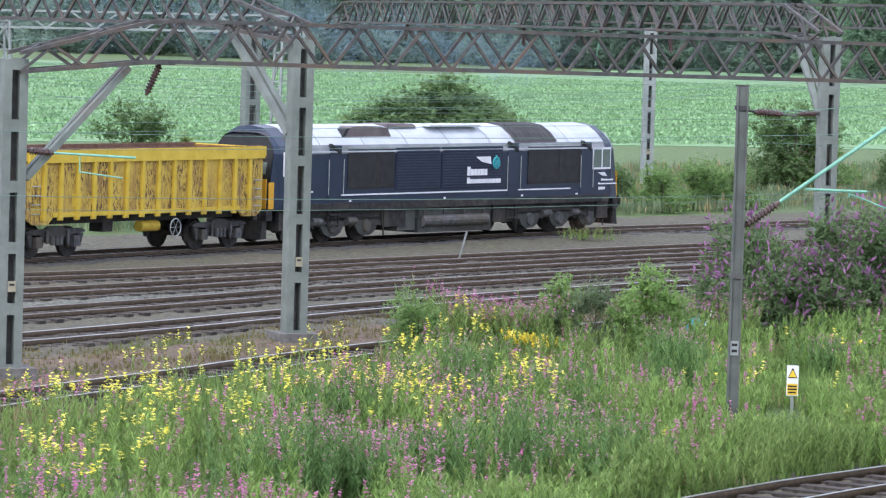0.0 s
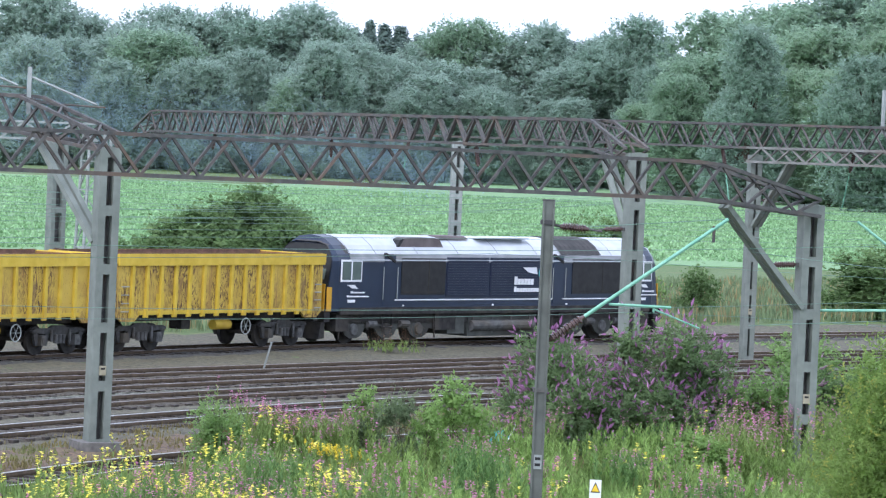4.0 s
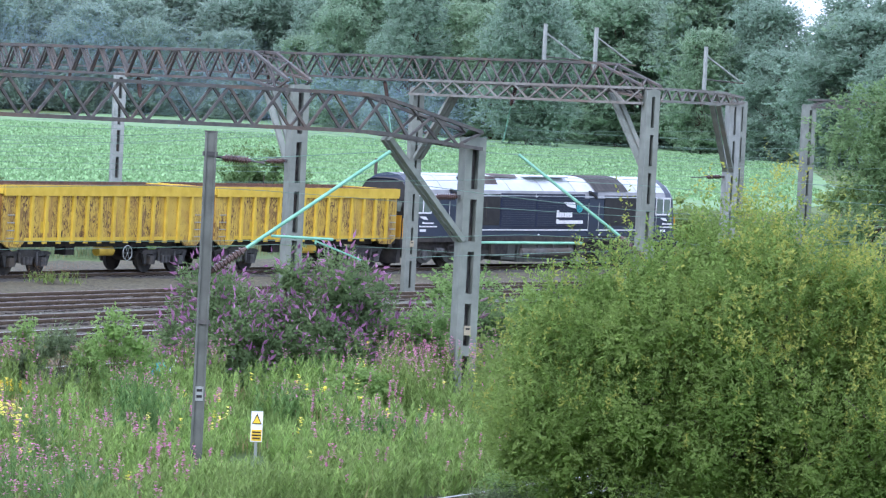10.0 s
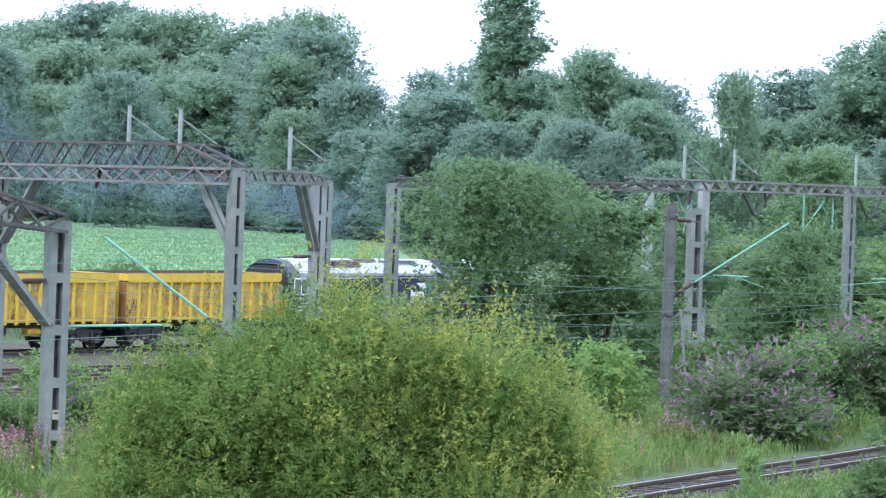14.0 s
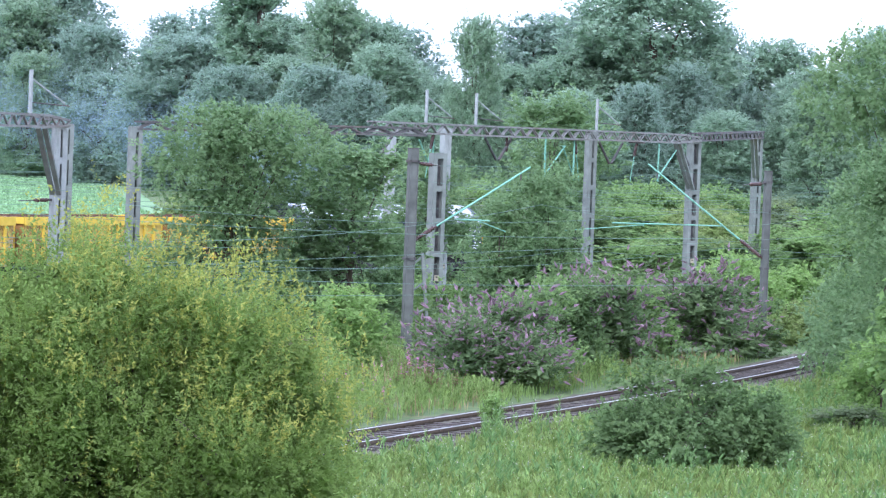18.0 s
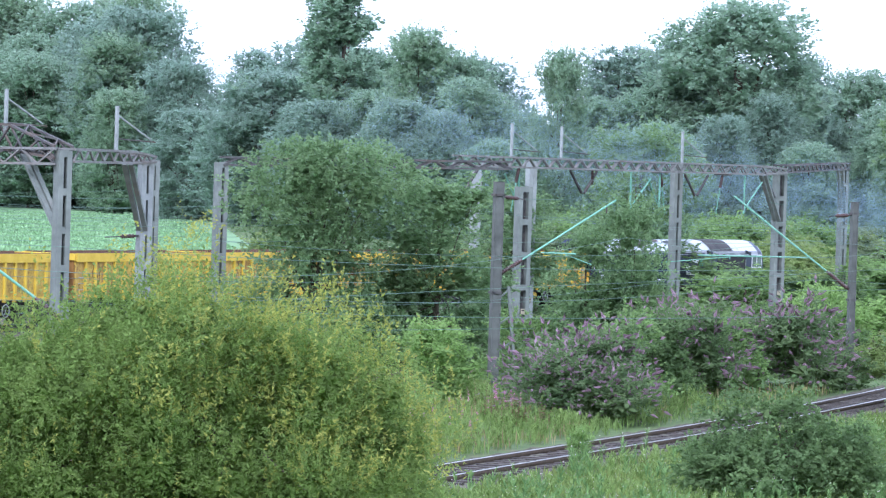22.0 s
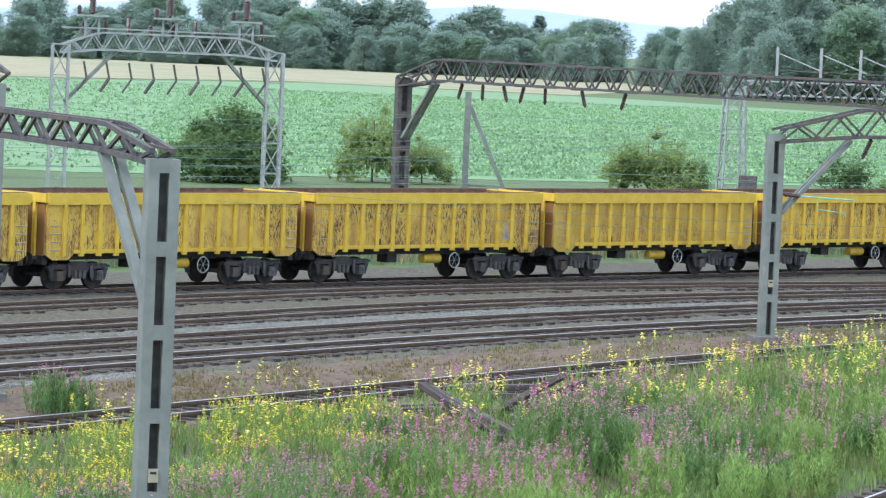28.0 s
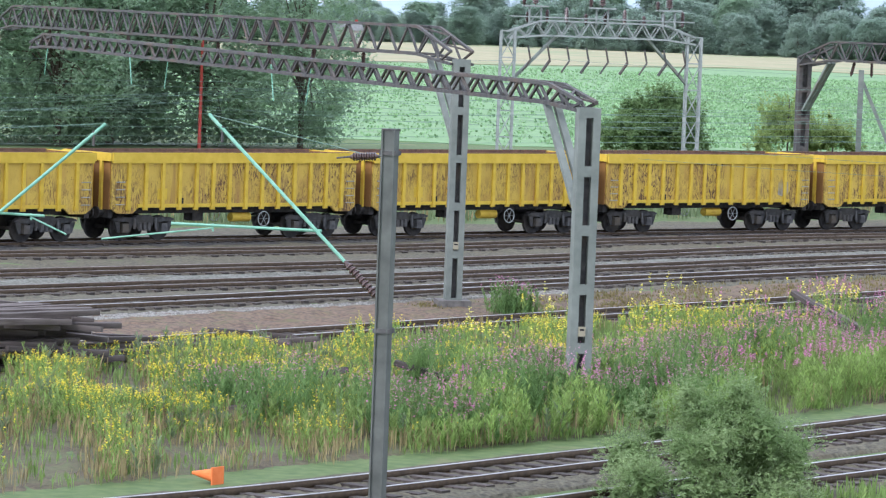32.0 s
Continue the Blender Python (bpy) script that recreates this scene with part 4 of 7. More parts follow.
        # dark filter panels, louvres and doors along the side
        for cx, w in ((-4.8, 2.55), (5.95, 3.3)):
            dp = part("dark_panel", Build().box(cx, y, 2.42, w, 0.03, 1.3), M_DARKBODY, ob, "black filter panel")
            part("panel_joint", Build().box(cx, y + s * 0.018, 1.86, w - 0.1, 0.012, 0.03).box(cx + 0.3, y + s * 0.018, 2.42, 0.03, 0.012, 1.24), M_UNDER, dp)
        for cx, w in ((-2.2, 2.5), (0.95, 3.6)):
            lou = part("louvre_panel", Build().box(cx, y, 2.4, w, 0.02, 1.42), M_BLUELOW, ob)
            for k in range(15):
                part("louvre", Build().box(cx, y + s * 0.02, 1.76 + 0.094 * k, w - 0.1, 0.03, 0.042), M_BLUE, lou)
        for cx in (-6.75, 3.4, 7.95):
            d = part("door", Build().box(cx, y, 2.3, 0.62, 0.03, 1.8), M_BLUE, ob)
            for dx in (-0.4, 0.4):
                part("handrail", Build().tube((cx + dx, y + s * 0.06, 1.6), (cx + dx, y + s * 0.06, 2.75), 0.014, 6), M_PALESTEEL, d, "pale grey handrail")
            part("step", Build().box(cx, s * 1.3, 0.62, 0.5, 0.25, 0.04).box(cx, s * 1.3, 0.95, 0.5, 0.2, 0.04).box(cx - 0.25, s * 1.3, 0.85, 0.03, 0.06, 0.6).box(cx + 0.25, s * 1.3, 0.85, 0.03, 0.06, 0.6), M_UNDER, d)
            part("lamp_bracket", Build().beam((cx - 0.3, y, 3.22), (cx + 0.25, y, 2.95), 0.12, 0.1), M_DARKBODY, d)
        lg = part("name_emblem", Build().prism([(1.1, 2.76), (1.95, 2.76), (2.02, 2.5), (1.45, 2.58)], y + s * 0.05 - 0.008, y + s * 0.05 + 0.008), M_WHITE, ob, "white wing stripe")
        part("rose", Build().ring((2.3, y + s * 0.06, 2.54), (0, 1, 0), 0.19, 0.03, 16).beam((2.1, y + s * 0.06, 2.54), (2.5, y + s * 0.06, 2.54), 0.03).beam((2.3, y + s * 0.06, 2.32), (2.3, y + s * 0.06, 2.8), 0.03).beam((2.16, y + s * 0.06, 2.4), (2.44, y + s * 0.06, 2.68), 0.06).beam((2.16, y + s * 0.06, 2.68), (2.44, y + s * 0.06, 2.4), 0.06), M_TEAL, lg, "teal compass rose")
        part("large_lettering", word_bars(0.6, y + s * 0.045, 2.27, 6, 0.3, 0.2), M_WHITE, ob, "large white lettering bars")
        part("large_lettering", word_bars(0.6, y + s * 0.045, 1.95, 12, 0.2, 0.168), M_WHITE, ob, "large white lettering bars")
        part("waist_stripe", Build().box(0.3, y, 1.58, 13.4, 0.016, 0.045), M_WHITE, ob, "thin pale waist stripe")
        part("cantrail", Build().box(0, s * (hy + 0.005), 2.98, L - 2.2, 0.03, 0.1), M_ROOFGREY, ob)
        part("valance", Build().box(0, s * 1.12, 0.98, L - 1.6, 0.08, 0.34), M_UNDER, ob)
        part("sill", Build().box(0, s * (hy - 0.02), 1.2, L - 1.4, 0.12, 0.24), M_UNDER, ob)
        for cx in (-5.9, -0.6, 4.0, 7.4):
            part("jacking_mark", Build().box(cx, y, 1.38, 0.1, 0.02, 0.06), M_WHITE, ob)
        for cx, w in ((-3.3, 1.2), (3.1, 1.4), (-9.2, 0.7), (9.2, 0.7)):
            part("equipment_box", Build().box(cx, s * 1.0, 0.78, w, 0.5, 0.6), M_UNDER, ob)
    part("fuel_tank", Build().box(0.2, 0, 0.62, 4.3, 2.46, 0.78, 0.96).box(-2.6, -0.6, 0.66, 1.0, 1.2, 0.66), M_CAST, ob, "dirty black fuel tank")
    part("air_reservoir", Build().tube((-1.8, -1.22, 0.62), (2.0, -1.22, 0.62), 0.2, 12), M_GRIME, ob, "grimy air reservoir")
    for k in range(4):
        part("tank_strap", Build().box(-1.6 + 1.15 * k, -1.21, 0.66, 0.08, 0.06, 0.64), M_GRIME, ob)
    part("frame", Build().box(0, 0, 0.93, L - 1.2, 2.3, 0.4), M_UNDER, ob)
    for cx in (-6.6, 6.6):
        for s in (-1, 1):
            cast = Build()
            outline = [(-2.75, 0.5), (-2.75, 0.86), (-2.45, 0.98), (2.45, 0.98), (2.75, 0.86), (2.75, 0.5)]
            for a in (1.85, 0.0, -1.85):
                outline += [(a + 0.62, 0.56), (a + 0.46, 0.34), (a + 0.2, 0.22), (a - 0.2, 0.22), (a - 0.46, 0.34), (a - 0.62, 0.56)]
            cast.prism([(cx + u, v) for u, v in outline], s * 1.1 - 0.05, s * 1.1 + 0.05)
            fr = part("side_frame", cast, M_CAST, ob, "grey cast bogie side frame")
            for a in (-1.85, 0.0, 1.85):
                part("axle_cover", Build().tube((cx + a, s * 1.14, 0.53), (cx + a, s * 1.22, 0.53), 0.24, 14, 0.19), M_GRIME, fr)
            for a in (-0.92, 0.92):
                part("brake_cylinder", Build().tube((cx + a - 0.25, s * 1.2, 0.72), (cx + a + 0.25, s * 1.2, 0.72), 0.13, 10), M_GRIME, fr)
            part("sand_pipe", Build().tube((cx + 2.6, s * 1.2, 1.0), (cx + 2.75, s * 1.2, 0.2), 0.03, 6).tube((cx - 2.6, s * 1.2, 1.0), (cx - 2.75, s * 1.2, 0.2), 0.03, 6), M_UNDER, fr)
    for cx in (-6.6, 6.6):
        bogie(ob, cx, (-1.85, 0.0, 1.85), 0.53, frame_mat=M_GRIME, skirt=0.2)
    # roof gear
    cowl = part("exhaust_cowl", Build().prism([(-6.0, 3.45), (-3.3, 3.45), (-3.5, 3.72), (-3.9, 3.8), (-5.4, 3.8), (-5.8, 3.7)], -1.0, 0.6), M_COWL, ob, "taupe sooty exhaust cowl")
    part("cowl_mouth", Build().prism([(-6.02, 3.46), (-5.86, 3.46), (-5.62, 3.76), (-5.82, 3.71)], -1.02, 0.62), M_DARKBODY, cowl)
    part("silencer", Build().box(-2.3, -0.1, 3.8, 1.7, 1.2, 0.12, 0.85), M_COWL, ob)
    part("roof_hatch", Build().box(0.5, -0.35, 3.8, 3.0, 1.1, 0.05), M_ROOF, ob)
    grl = part("cooler_grille", shell(3.6, 6.2, range(2, 9), 0.04), M_ROOFDARK, ob, "dark radiator grille on the roof")
    for k in range(8):
        part("grille_bar", shell(3.8 + 0.3 * k, 3.85 + 0.3 * k, range(2, 9), 0.07), M_DARKBODY, grl)
    part("roof_shoulder", shell(-hx + 1.2, hx - 1.0, (1, 2), 0.016), M_ROOFGREY, ob, "grimy grey roof shoulder")
    part("roof_shoulder", shell(-hx + 1.2, hx - 1.0, (8, 9), 0.016), M_ROOFGREY, ob, "grimy grey roof shoulder")
    part("gutter", Build().box(0, -hy - 0.01, 3.0, L - 2.4, 0.06, 0.05).box(0, hy + 0.01, 3.0, L - 2.4, 0.06, 0.05), M_ROOF, ob)
    for k in range(7):
        part("roof_rib", shell(-7.5 + 2.4 * k, -7.45 + 2.4 * k, range(2, 9), 0.022), M_ROOFGREY, ob)
    return ob


LOCO = loco()
WAGONS = [wagon()]
for _ in range(18):
    WAGONS.append(copy_thing(WAGONS[0], Matrix.Identity(4)))
for k, marks in ((10, (-1.7, -0.8, 0.1)), (13, (4.2,)), (8, (-4.4, 2.6)), (15, (4.3,)), (5, (-2.0, -1.2))):
    for x in marks:
        part("paint_mark", Build().prism([(x - 0.3, 1.55), (x + 0.1, 1.45), (x + 0.32, 1.6), (x + 0.28, 2.1), (x + 0.05, 2.0), (x - 0.1, 2.2), (x - 0.28, 2.05)], -1.372, -1.362), M_GREYMARK, WAGONS[k], "scrawled pale grey paint")

# ---------------------------------------------------------------- overhead line steelwork
def post(x, y, top, turn, label="grey steel gantry post of battened channels", w=0.5, d=0.42, base=True, m=None, name="gantry_post"):
    m = m or M_STEEL
    ob = thing(name, label, "post", "gantry posts", pose(x, y, 0, 0, 0, turn))
    for s in (-1, 1):
        part("channel", Build().box(s * (w / 2 - 0.085), 0, top / 2, 0.17, d, top).box(s * (w / 2 - 0.03), d / 2 + 0.02, top / 2, 0.06, 0.05, top), m, ob)
    k = max(4, int(top / 1.25))
    for i in range(k + 1):
        z = 0.2 + i * (top - 0.3) / k
        part("batten", Build().box(0, -d / 2 + 0.02, z, w - 0.3, 0.03, 0.24), m, ob)
    part("back_plate", Build().box(0, d * 0.1, top / 2, w - 0.32, 0.02, top - 0.1), M_DARKSTEEL, ob)
    pl = part("number_plate", Build().box(0, -d / 2 - 0.03, 1.9, w * 0.32, 0.015, 0.22), M_PLATE, ob, "small yellowed plate with dark bars")
    part("plate_mark", Build().box(0, -d / 2 - 0.04, 1.94, w * 0.2, 0.006, 0.04), M_BLACK, pl)
    if base:
        part("footing", Build().box(0, 0, 0.08, w + 0.5, d + 0.6, 0.36), M_CONCRETE, ob, "weathered concrete footing")
    return ob


def boom(p0, p1, z0, z1, label, hb=0.85, wb=0.7, m=None, haunch=(True, True), drop=0.7, panel=0.95, run=3.0, brace=(True, True), near=False):
    """Lattice girder from post to post; its ends slope down to the post tops."""
    m = m or M_DARKSTEEL
    a, b = Vector((*p0, 0)), Vector((*p1, 0))
    L = (b - a).length
    ang = math.degrees(math.atan2((b - a).y, (b - a).x))
    ob = thing("lattice_girder", label, "gantry girder", "lattice girders", pose(*p0, 0, 0, 0, ang))
    def zt(x):
        base = z0 + (z1 - z0) * x / L
        lift = drop
        if haunch[0] and x < run:
            lift = drop * x / run
        if haunch[1] and x > L - run:
            lift = min(lift, drop * (L - x) / run)
        return base + lift
    n = max(4, int(L / panel))
    xs = [L * i / n for i in range(n + 1)]
    def dep(x):
        e = 1.0
        if haunch[0]:
            e = min(e, 0.45 + 0.55 * x / run)
        if haunch[1]:
            e = min(e, 0.45 + 0.55 * (L - x) / run)
        return hb * max(0.4, e)
    for y in (-wb / 2, wb / 2):
        T = [(u, y, zt(u) + hb * 0.5) for u in xs]
        L_ = [(u, y, zt(u) + hb * 0.5 - dep(u)) for u in xs]
        part("top_chord", Build().sweep(T, 0.09, 0.08), m, ob)
        part("bottom_chord", Build().sweep(L_, 0.09, 0.08), m, ob)
        lace = Build()
        for i in range(n):
            bar = Build() if near else lace
            bar.beam((T if i % 2 else L_)[i], (L_ if i % 2 else T)[i + 1], 0.055, 0.06)
            if near:
                part("lacing_bar", bar, m, ob)
        if not near:
            part("lacing", lace, m, ob)["kind"] = "stuff"
    cross = Build()
    for i in range(n):
        u, v = xs[i], xs[i + 1]
        s = -1 if i % 2 else 1
        cross.beam((u, -s * wb / 2, zt(u) + hb * 0.5), (v, s * wb / 2, zt(v) + hb * 0.5), 0.05, 0.05)
        cross.beam((u, s * wb / 2, zt(u) + hb * 0.5 - dep(u)), (v, -s * wb / 2, zt(v) + hb * 0.5 - dep(v)), 0.05, 0.05)
    part("cross_bracing", cross, m, ob)["kind"] = "stuff"
    for k, x, s in ((0, 0.25, 1), (1, L - 0.25, -1)):
        if brace[k]:
            zz = zt(x + s * 2.2) + hb * 0.5 - hb
            part("knee_brace", Build().beam((x, -0.12, zz - 2.3), (x + s * 2.2, -0.12, zz), 0.16, 0.12).beam((x, 0.12, zz - 2.3), (x + s * 2.2, 0.12, zz), 0.16, 0.12), M_STEEL, ob)
    return ob


def insulator(p, q, r=0.075, parent=None):
    p, q = Vector(p), Vector(q)
    d = (q - p).normalized()
    s = d.orthogonal().normalized()
    u = s.cross(d)
    prof, n, m, core = [(0.0, 0.03), (0.05, 0.04)], 9, 10, max(0.03, r * 0.6)
    for i in range(n):
        c = 0.09 + 0.82 * (i + 0.5) / n
        prof += [(c - 0.035, core), (c - 0.018, r), (c + 0.012, r * 0.9), (c + 0.032, core)]
    prof += [(0.95, 0.04), (1.0, 0.03)]
    vs = [p.lerp(q, t) + (s * math.cos(2 * math.pi * i / m) + u * math.sin(2 * math.pi * i / m)) * w for t, w in prof for i in range(m)]
    k = len(prof)
    b = Build().add(vs, [(j * m + i, j * m + (i + 1) % m, (j + 1) * m + (i + 1) % m, (j + 1) * m + i) for j in range(k - 1) for i in range(m)] + [tuple(range(m - 1, -1, -1)), tuple(range((k - 1) * m, k * m))])
    return part("insulator", b, M_INSUL, parent, "ribbed brown insulator")


def mast(x, y, top, label, arms=(), w=0.2, m=None, turn=0.0, plate=None, top_arm=0):
    """A slim mast with green tube cantilevers: arms of (foot z, reach x, reach y, tip z)."""
    ob = thing("catenary_mast", label, "mast", "catenary masts", pose(x, y, 0, 0, 0, turn))
    part("mast_post", Build().box(0, 0, top / 2, w, w * 1.1, top), m or M_MAST, ob)
    part("flange", Build().box(-w * 0.45, -w * 0.6, top / 2, 0.03, 0.06, top).box(w * 0.45, -w * 0.6, top / 2, 0.03, 0.06, top), m or M_MAST, ob)
    part("mast_cap", Build().box(0, 0, top + 0.01, w * 1.1, w * 1.2, 0.03), M_DARKSTEEL, ob)
    for i, z in enumerate((top * 0.47, top * 0.94)):
        part("collar", Build().box(0, 0, z, w * 1.3, w * 1.4, 0.08), M_DARKSTEEL, ob)
    if top_arm:
        insulator((top_arm * 0.22, 0, top * 0.93), (top_arm * 0.75, 0, top * 0.925), 0.08, ob)
        part("insulator_arm", Build().tube((0, 0, top * 0.935), (top_arm * 0.25, 0, top * 0.93), 0.03, 6), M_DARKSTEEL, ob)
        part("wire_clamp", Build().tube((top_arm * 0.75, 0, top * 0.925), (top_arm * 1.0, 0, top * 0.92), 0.02, 6), M_DARKSTEEL, ob)
    if plate:
        part("number_plate", Build().box(0, -w * 0.62, plate, w * 0.8, 0.015, 0.26), M_PALESTEEL, ob, "small pale plate with dark bars")
        part("plate_mark", Build().box(0, -w * 0.62 - 0.01, plate + 0.06, w * 0.5, 0.006, 0.05).box(0, -w * 0.62 - 0.01, plate - 0.05, w * 0.5, 0.006, 0.05), M_BLACK, ob)
    for z, rx, ry, tip, t0, t1, tz in arms:
        f = Vector((0.1 if rx > 0 else -0.1, 0, z))
        e = Vector((rx, ry, tip))
        k = f.lerp(e, 0.2)
        insulator(f, k, 0.085, ob)
        part("cantilever_tube", Build().tube(k, e, 0.035, 8), M_GREENTUBE, ob, "green cantilever tube")
        part("registration_tube", Build().tube((t0, ry * 0.4, tz), (t1, ry * 0.6, tz - 0.02), 0.03, 6), M_GREENTUBE, ob, "green registration tube")
        q = t0 + (t1 - t0) * 0.72
        part("steady_arm", Build().tube((q, ry * 0.55, tz - 0.06), (q + (t1 - t0) * 0.75, ry * 0.7, tz - 0.38), 0.018, 6).tube((q, ry * 0.55, tz + 0.02), (q, ry * 0.55, tz - 0.12), 0.02, 6), M_GREENTUBE, ob)
        part("stay_wire", Build().tube((0, 0, top * 0.92), e, 0.008, 4), M_WIRE, ob)
        part("tip_clamp", Build().tube(e.lerp(k, 0.1) + Vector((0, 0, 0.05)), e.lerp(k, 0.1) + Vector((0, 0, -0.25)), 0.03, 6), M_DARKSTEEL, ob)
    return ob


G1L, G1, G4 = (-8.7, 79.1), (-3.3, 89.9), (13.0, 90.3)
G2, G3, G5, G6 = (11.0, 112.0), (17.9, 139.0), (23.9, 125.8), (28.6, 135.0)
G0 = (-27.5, 116.6)
post(*G1L, 6.5, 20)
post(*G1, 7.0, 20)
post(*G4, 6.4, 12)
post(*G2, 7.4, 15, base=False)
post(*G3, 7.5, 10, w=0.42, base=False)
post(*G5, 7.8, 12, w=0.46, base=False)
boom(G1L, G4, 6.2, 6.1, "weathered dark lattice girder over the near lines", drop=0.75, near=True, panel=0.68)
boom(G0, G1, 6.9, 6.9, "long weathered lattice girder across all lines", drop=0.8, near=True, panel=0.72)
boom((-4.8, 168.0), G2, 7.0, 7.1, "dark lattice girder from tower to post", drop=0.8, brace=(False, True))
boom((2, 185), G5, 7.4, 7.5, "dark lattice girder with small masts on top", drop=0.7, brace=(False, True))
boom(G3, G5, 7.3, 7.4, "grey light lattice girder between two posts", hb=0.5, m=M_MIDSTEEL, haunch=(False, False), drop=0.2, brace=(True, False))
boom(G5, G6, 7.5, 7.5, "short grey lattice girder", hb=0.4, m=M_MIDSTEEL, haunch=(False, True), drop=0.15, brace=(False, True), panel=0.6)
post(*G0, 7.3, 30, "rusty lattice gantry post behind the wagons", w=0.6, m=M_DARKSTEEL, base=False)

def side_arm(x, y, z, reach, tube, label):
    """A horizontal insulator on a post, carrying a green tube or a wire clamp."""
    ob = thing("side_insulator", label, "insulator", "side insulators", pose(x, y, z))
    s = 1 if reach > 0 else -1
    part("bracket", Build().box(s * 0.2, 0, 0, 0.22, 0.12, 0.09), M_DARKSTEEL, ob)
    insulator((s * 0.3, 0, 0), (s * 0.85, 0, -0.03), 0.085, ob)
    part("registration_tube" if tube else "clamp", Build().tube((s * 0.85, 0, -0.03), (reach, 0, -0.08), 0.028 if tube else 0.02, 6), M_GREENTUBE if tube else M_DARKSTEEL, ob)
    if tube:
        part("dropper_arm", Build().tube((reach * 0.55, 0, -0.06), (reach * 0.55, 0, -0.4), 0.015, 5).tube((reach * 0.55, 0, -0.4), (reach * 0.9, 0, -0.5), 0.015, 5), M_GREENTUBE, ob)
    return ob


side_arm(*G1L, 4.65, 2.5, True, "brown insulator and green tube fixed to a gantry post")
side_arm(*G4, 5.0, -1.1, False, "brown insulator fixed to a gantry post")
side_arm(*G3, 5.9, 1.1, False, "brown insulator fixed to a gantry post")
side_arm(*G6, 4.9, -1.4, False, "brown insulator fixed to a gantry post")
side_arm(*G2, 5.2, -1.1, False, "brown insulator fixed to a gantry post")

# ---------------------------------------------------------------- masts
mast(5.4, 70.9, 6.5, "slim grey steel mast with a green cantilever", ((3.95, 3.35, 0.5, 6.3, 1.2, 2.35, 4.66),), 0.2, plate=1.75, top_arm=1)
MB = mast(39.9, 129.5, 7.2, "grey lattice-strutted mast among shrubs", ((4.0, 4.5, 0.6, 6.7, 1.7, 3.0, 4.8),), 0.3, top_arm=1)
part("back_strut", Build().beam((0.9, 0.1, 0), (0.5, 0.1, 3.6), 0.1), M_STEEL, MB)
for i in range(4):
    part("lattice_bar", Build().beam((0.1, 0.1, 0.4 + 0.9 * i), (0.82 - 0.1 * i, 0.1, 0.8 + 0.9 * i), 0.05), M_STEEL, MB)
mast(55.7, 135.7, 6.85, "slim grey mast beside the near line", ((3.6, -4.6, 0.5, 6.95, -1.6, -6.0, 4.75),), 0.22, top_arm=-1)
mast(-11.8, 0.9, 6.79, "grey tubular mast with brown insulators", ((3.75, -3.75, 0.8, 6.9, -1.35, -4.3, 4.9),), 0.24, top_arm=-1)
mast(-23.1, 7.4, 6.7, "grey mast with a green cantilever beside the timber heap", ((3.75, 2.85, 1.1, 6.4, 0.8, 1.75, 4.5),), 0.24, top_arm=1)
CP = thing("cantilever_post", "short post and green strut half hidden in the willow", "post", at=pose(17.3, 90.4, 0))
part("stump", Build().box(0, 0, 2.0, 0.2, 0.22, 4.1), M_STEEL, CP)
insulator((-0.1, 0, 3.75), (-0.7, 0, 4.25), 0.085, CP)
part("cantilever_tube", Build().tube((-0.7, 0, 4.25), (-3.2, 0, 6.05), 0.035, 8), M_GREENTUBE, CP, "green cantilever tube")
part("registration_tube", Build().tube((-4.2, -0.1, 3.95), (-1.6, -0.1, 4.05), 0.032, 8), M_GREENTUBE, CP, "green registration tube")

# ---------------------------------------------------------------- tracks
track("train_line", "running line under the train on dark sleepers", False, 60, 380, 0.18)
track("second_line", "rusty line in grey ballast", False, 40, 230)
track("third_line", "rusty line in grey ballast", False, 40, 230)
track("fourth_line", "rusty line with dark sleepers", False, 40, 230)
track("fifth_line", "running line with bright worn rails", True, 40, 230)
track("siding", "overgrown siding with worn rails", True, 0, 110)
track("outer_near_line", "second near line beside the first", True, 0, 110)
track("near_line", "single near line curving through the greenery", True, 0, 260)

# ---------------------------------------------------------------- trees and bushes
W1 = plant("oak_tree", "broad dark green woodland tree", "tree", M_HAZYOAK, 5.4, 5.4, 15, 330, 170, 0.2, 1.25, 11, 0.03, trunk=0.4, lobes=170, twig=1.0, own=billows(101, 170, 5.4, 15, "round"))
W2 = plant("ash_tree", "full green woodland tree", "tree", M_HAZYASH, 4.8, 4.8, 16, 330, 170, 0.2, 1.2, 12, 0.03, trunk=0.35, lobes=170, twig=1.0, own=billows(102, 170, 4.8, 16, "round"))
W3 = plant("poplar_tree", "tall narrow dark poplar", "tree", M_HAZYASH, 2.6, 2.6, 20, 330, 130, 0.2, 0.75, 13, 0.05, "column", trunk=0.35, lobes=70, twig=0.7, lift=1.0)
W4 = plant("birch_tree", "lighter feathery woodland tree", "tree", M_HAZYBIRCH, 3.8, 3.8, 14, 280, 150, 0.18, 1.0, 14, 0.03, trunk=0.25, lobes=170, twig=1.0, own=billows(104, 170, 3.8, 14, "round"))
W7 = plant("sycamore_tree", "tall domed woodland tree in full leaf", "tree", M_HAZYOAK, 4.4, 4.4, 17, 330, 170, 0.2, 1.2, 17, 0.03, "dome", trunk=0.35, lobes=170, twig=1.0, own=billows(107, 170, 4.4, 17, "dome"))
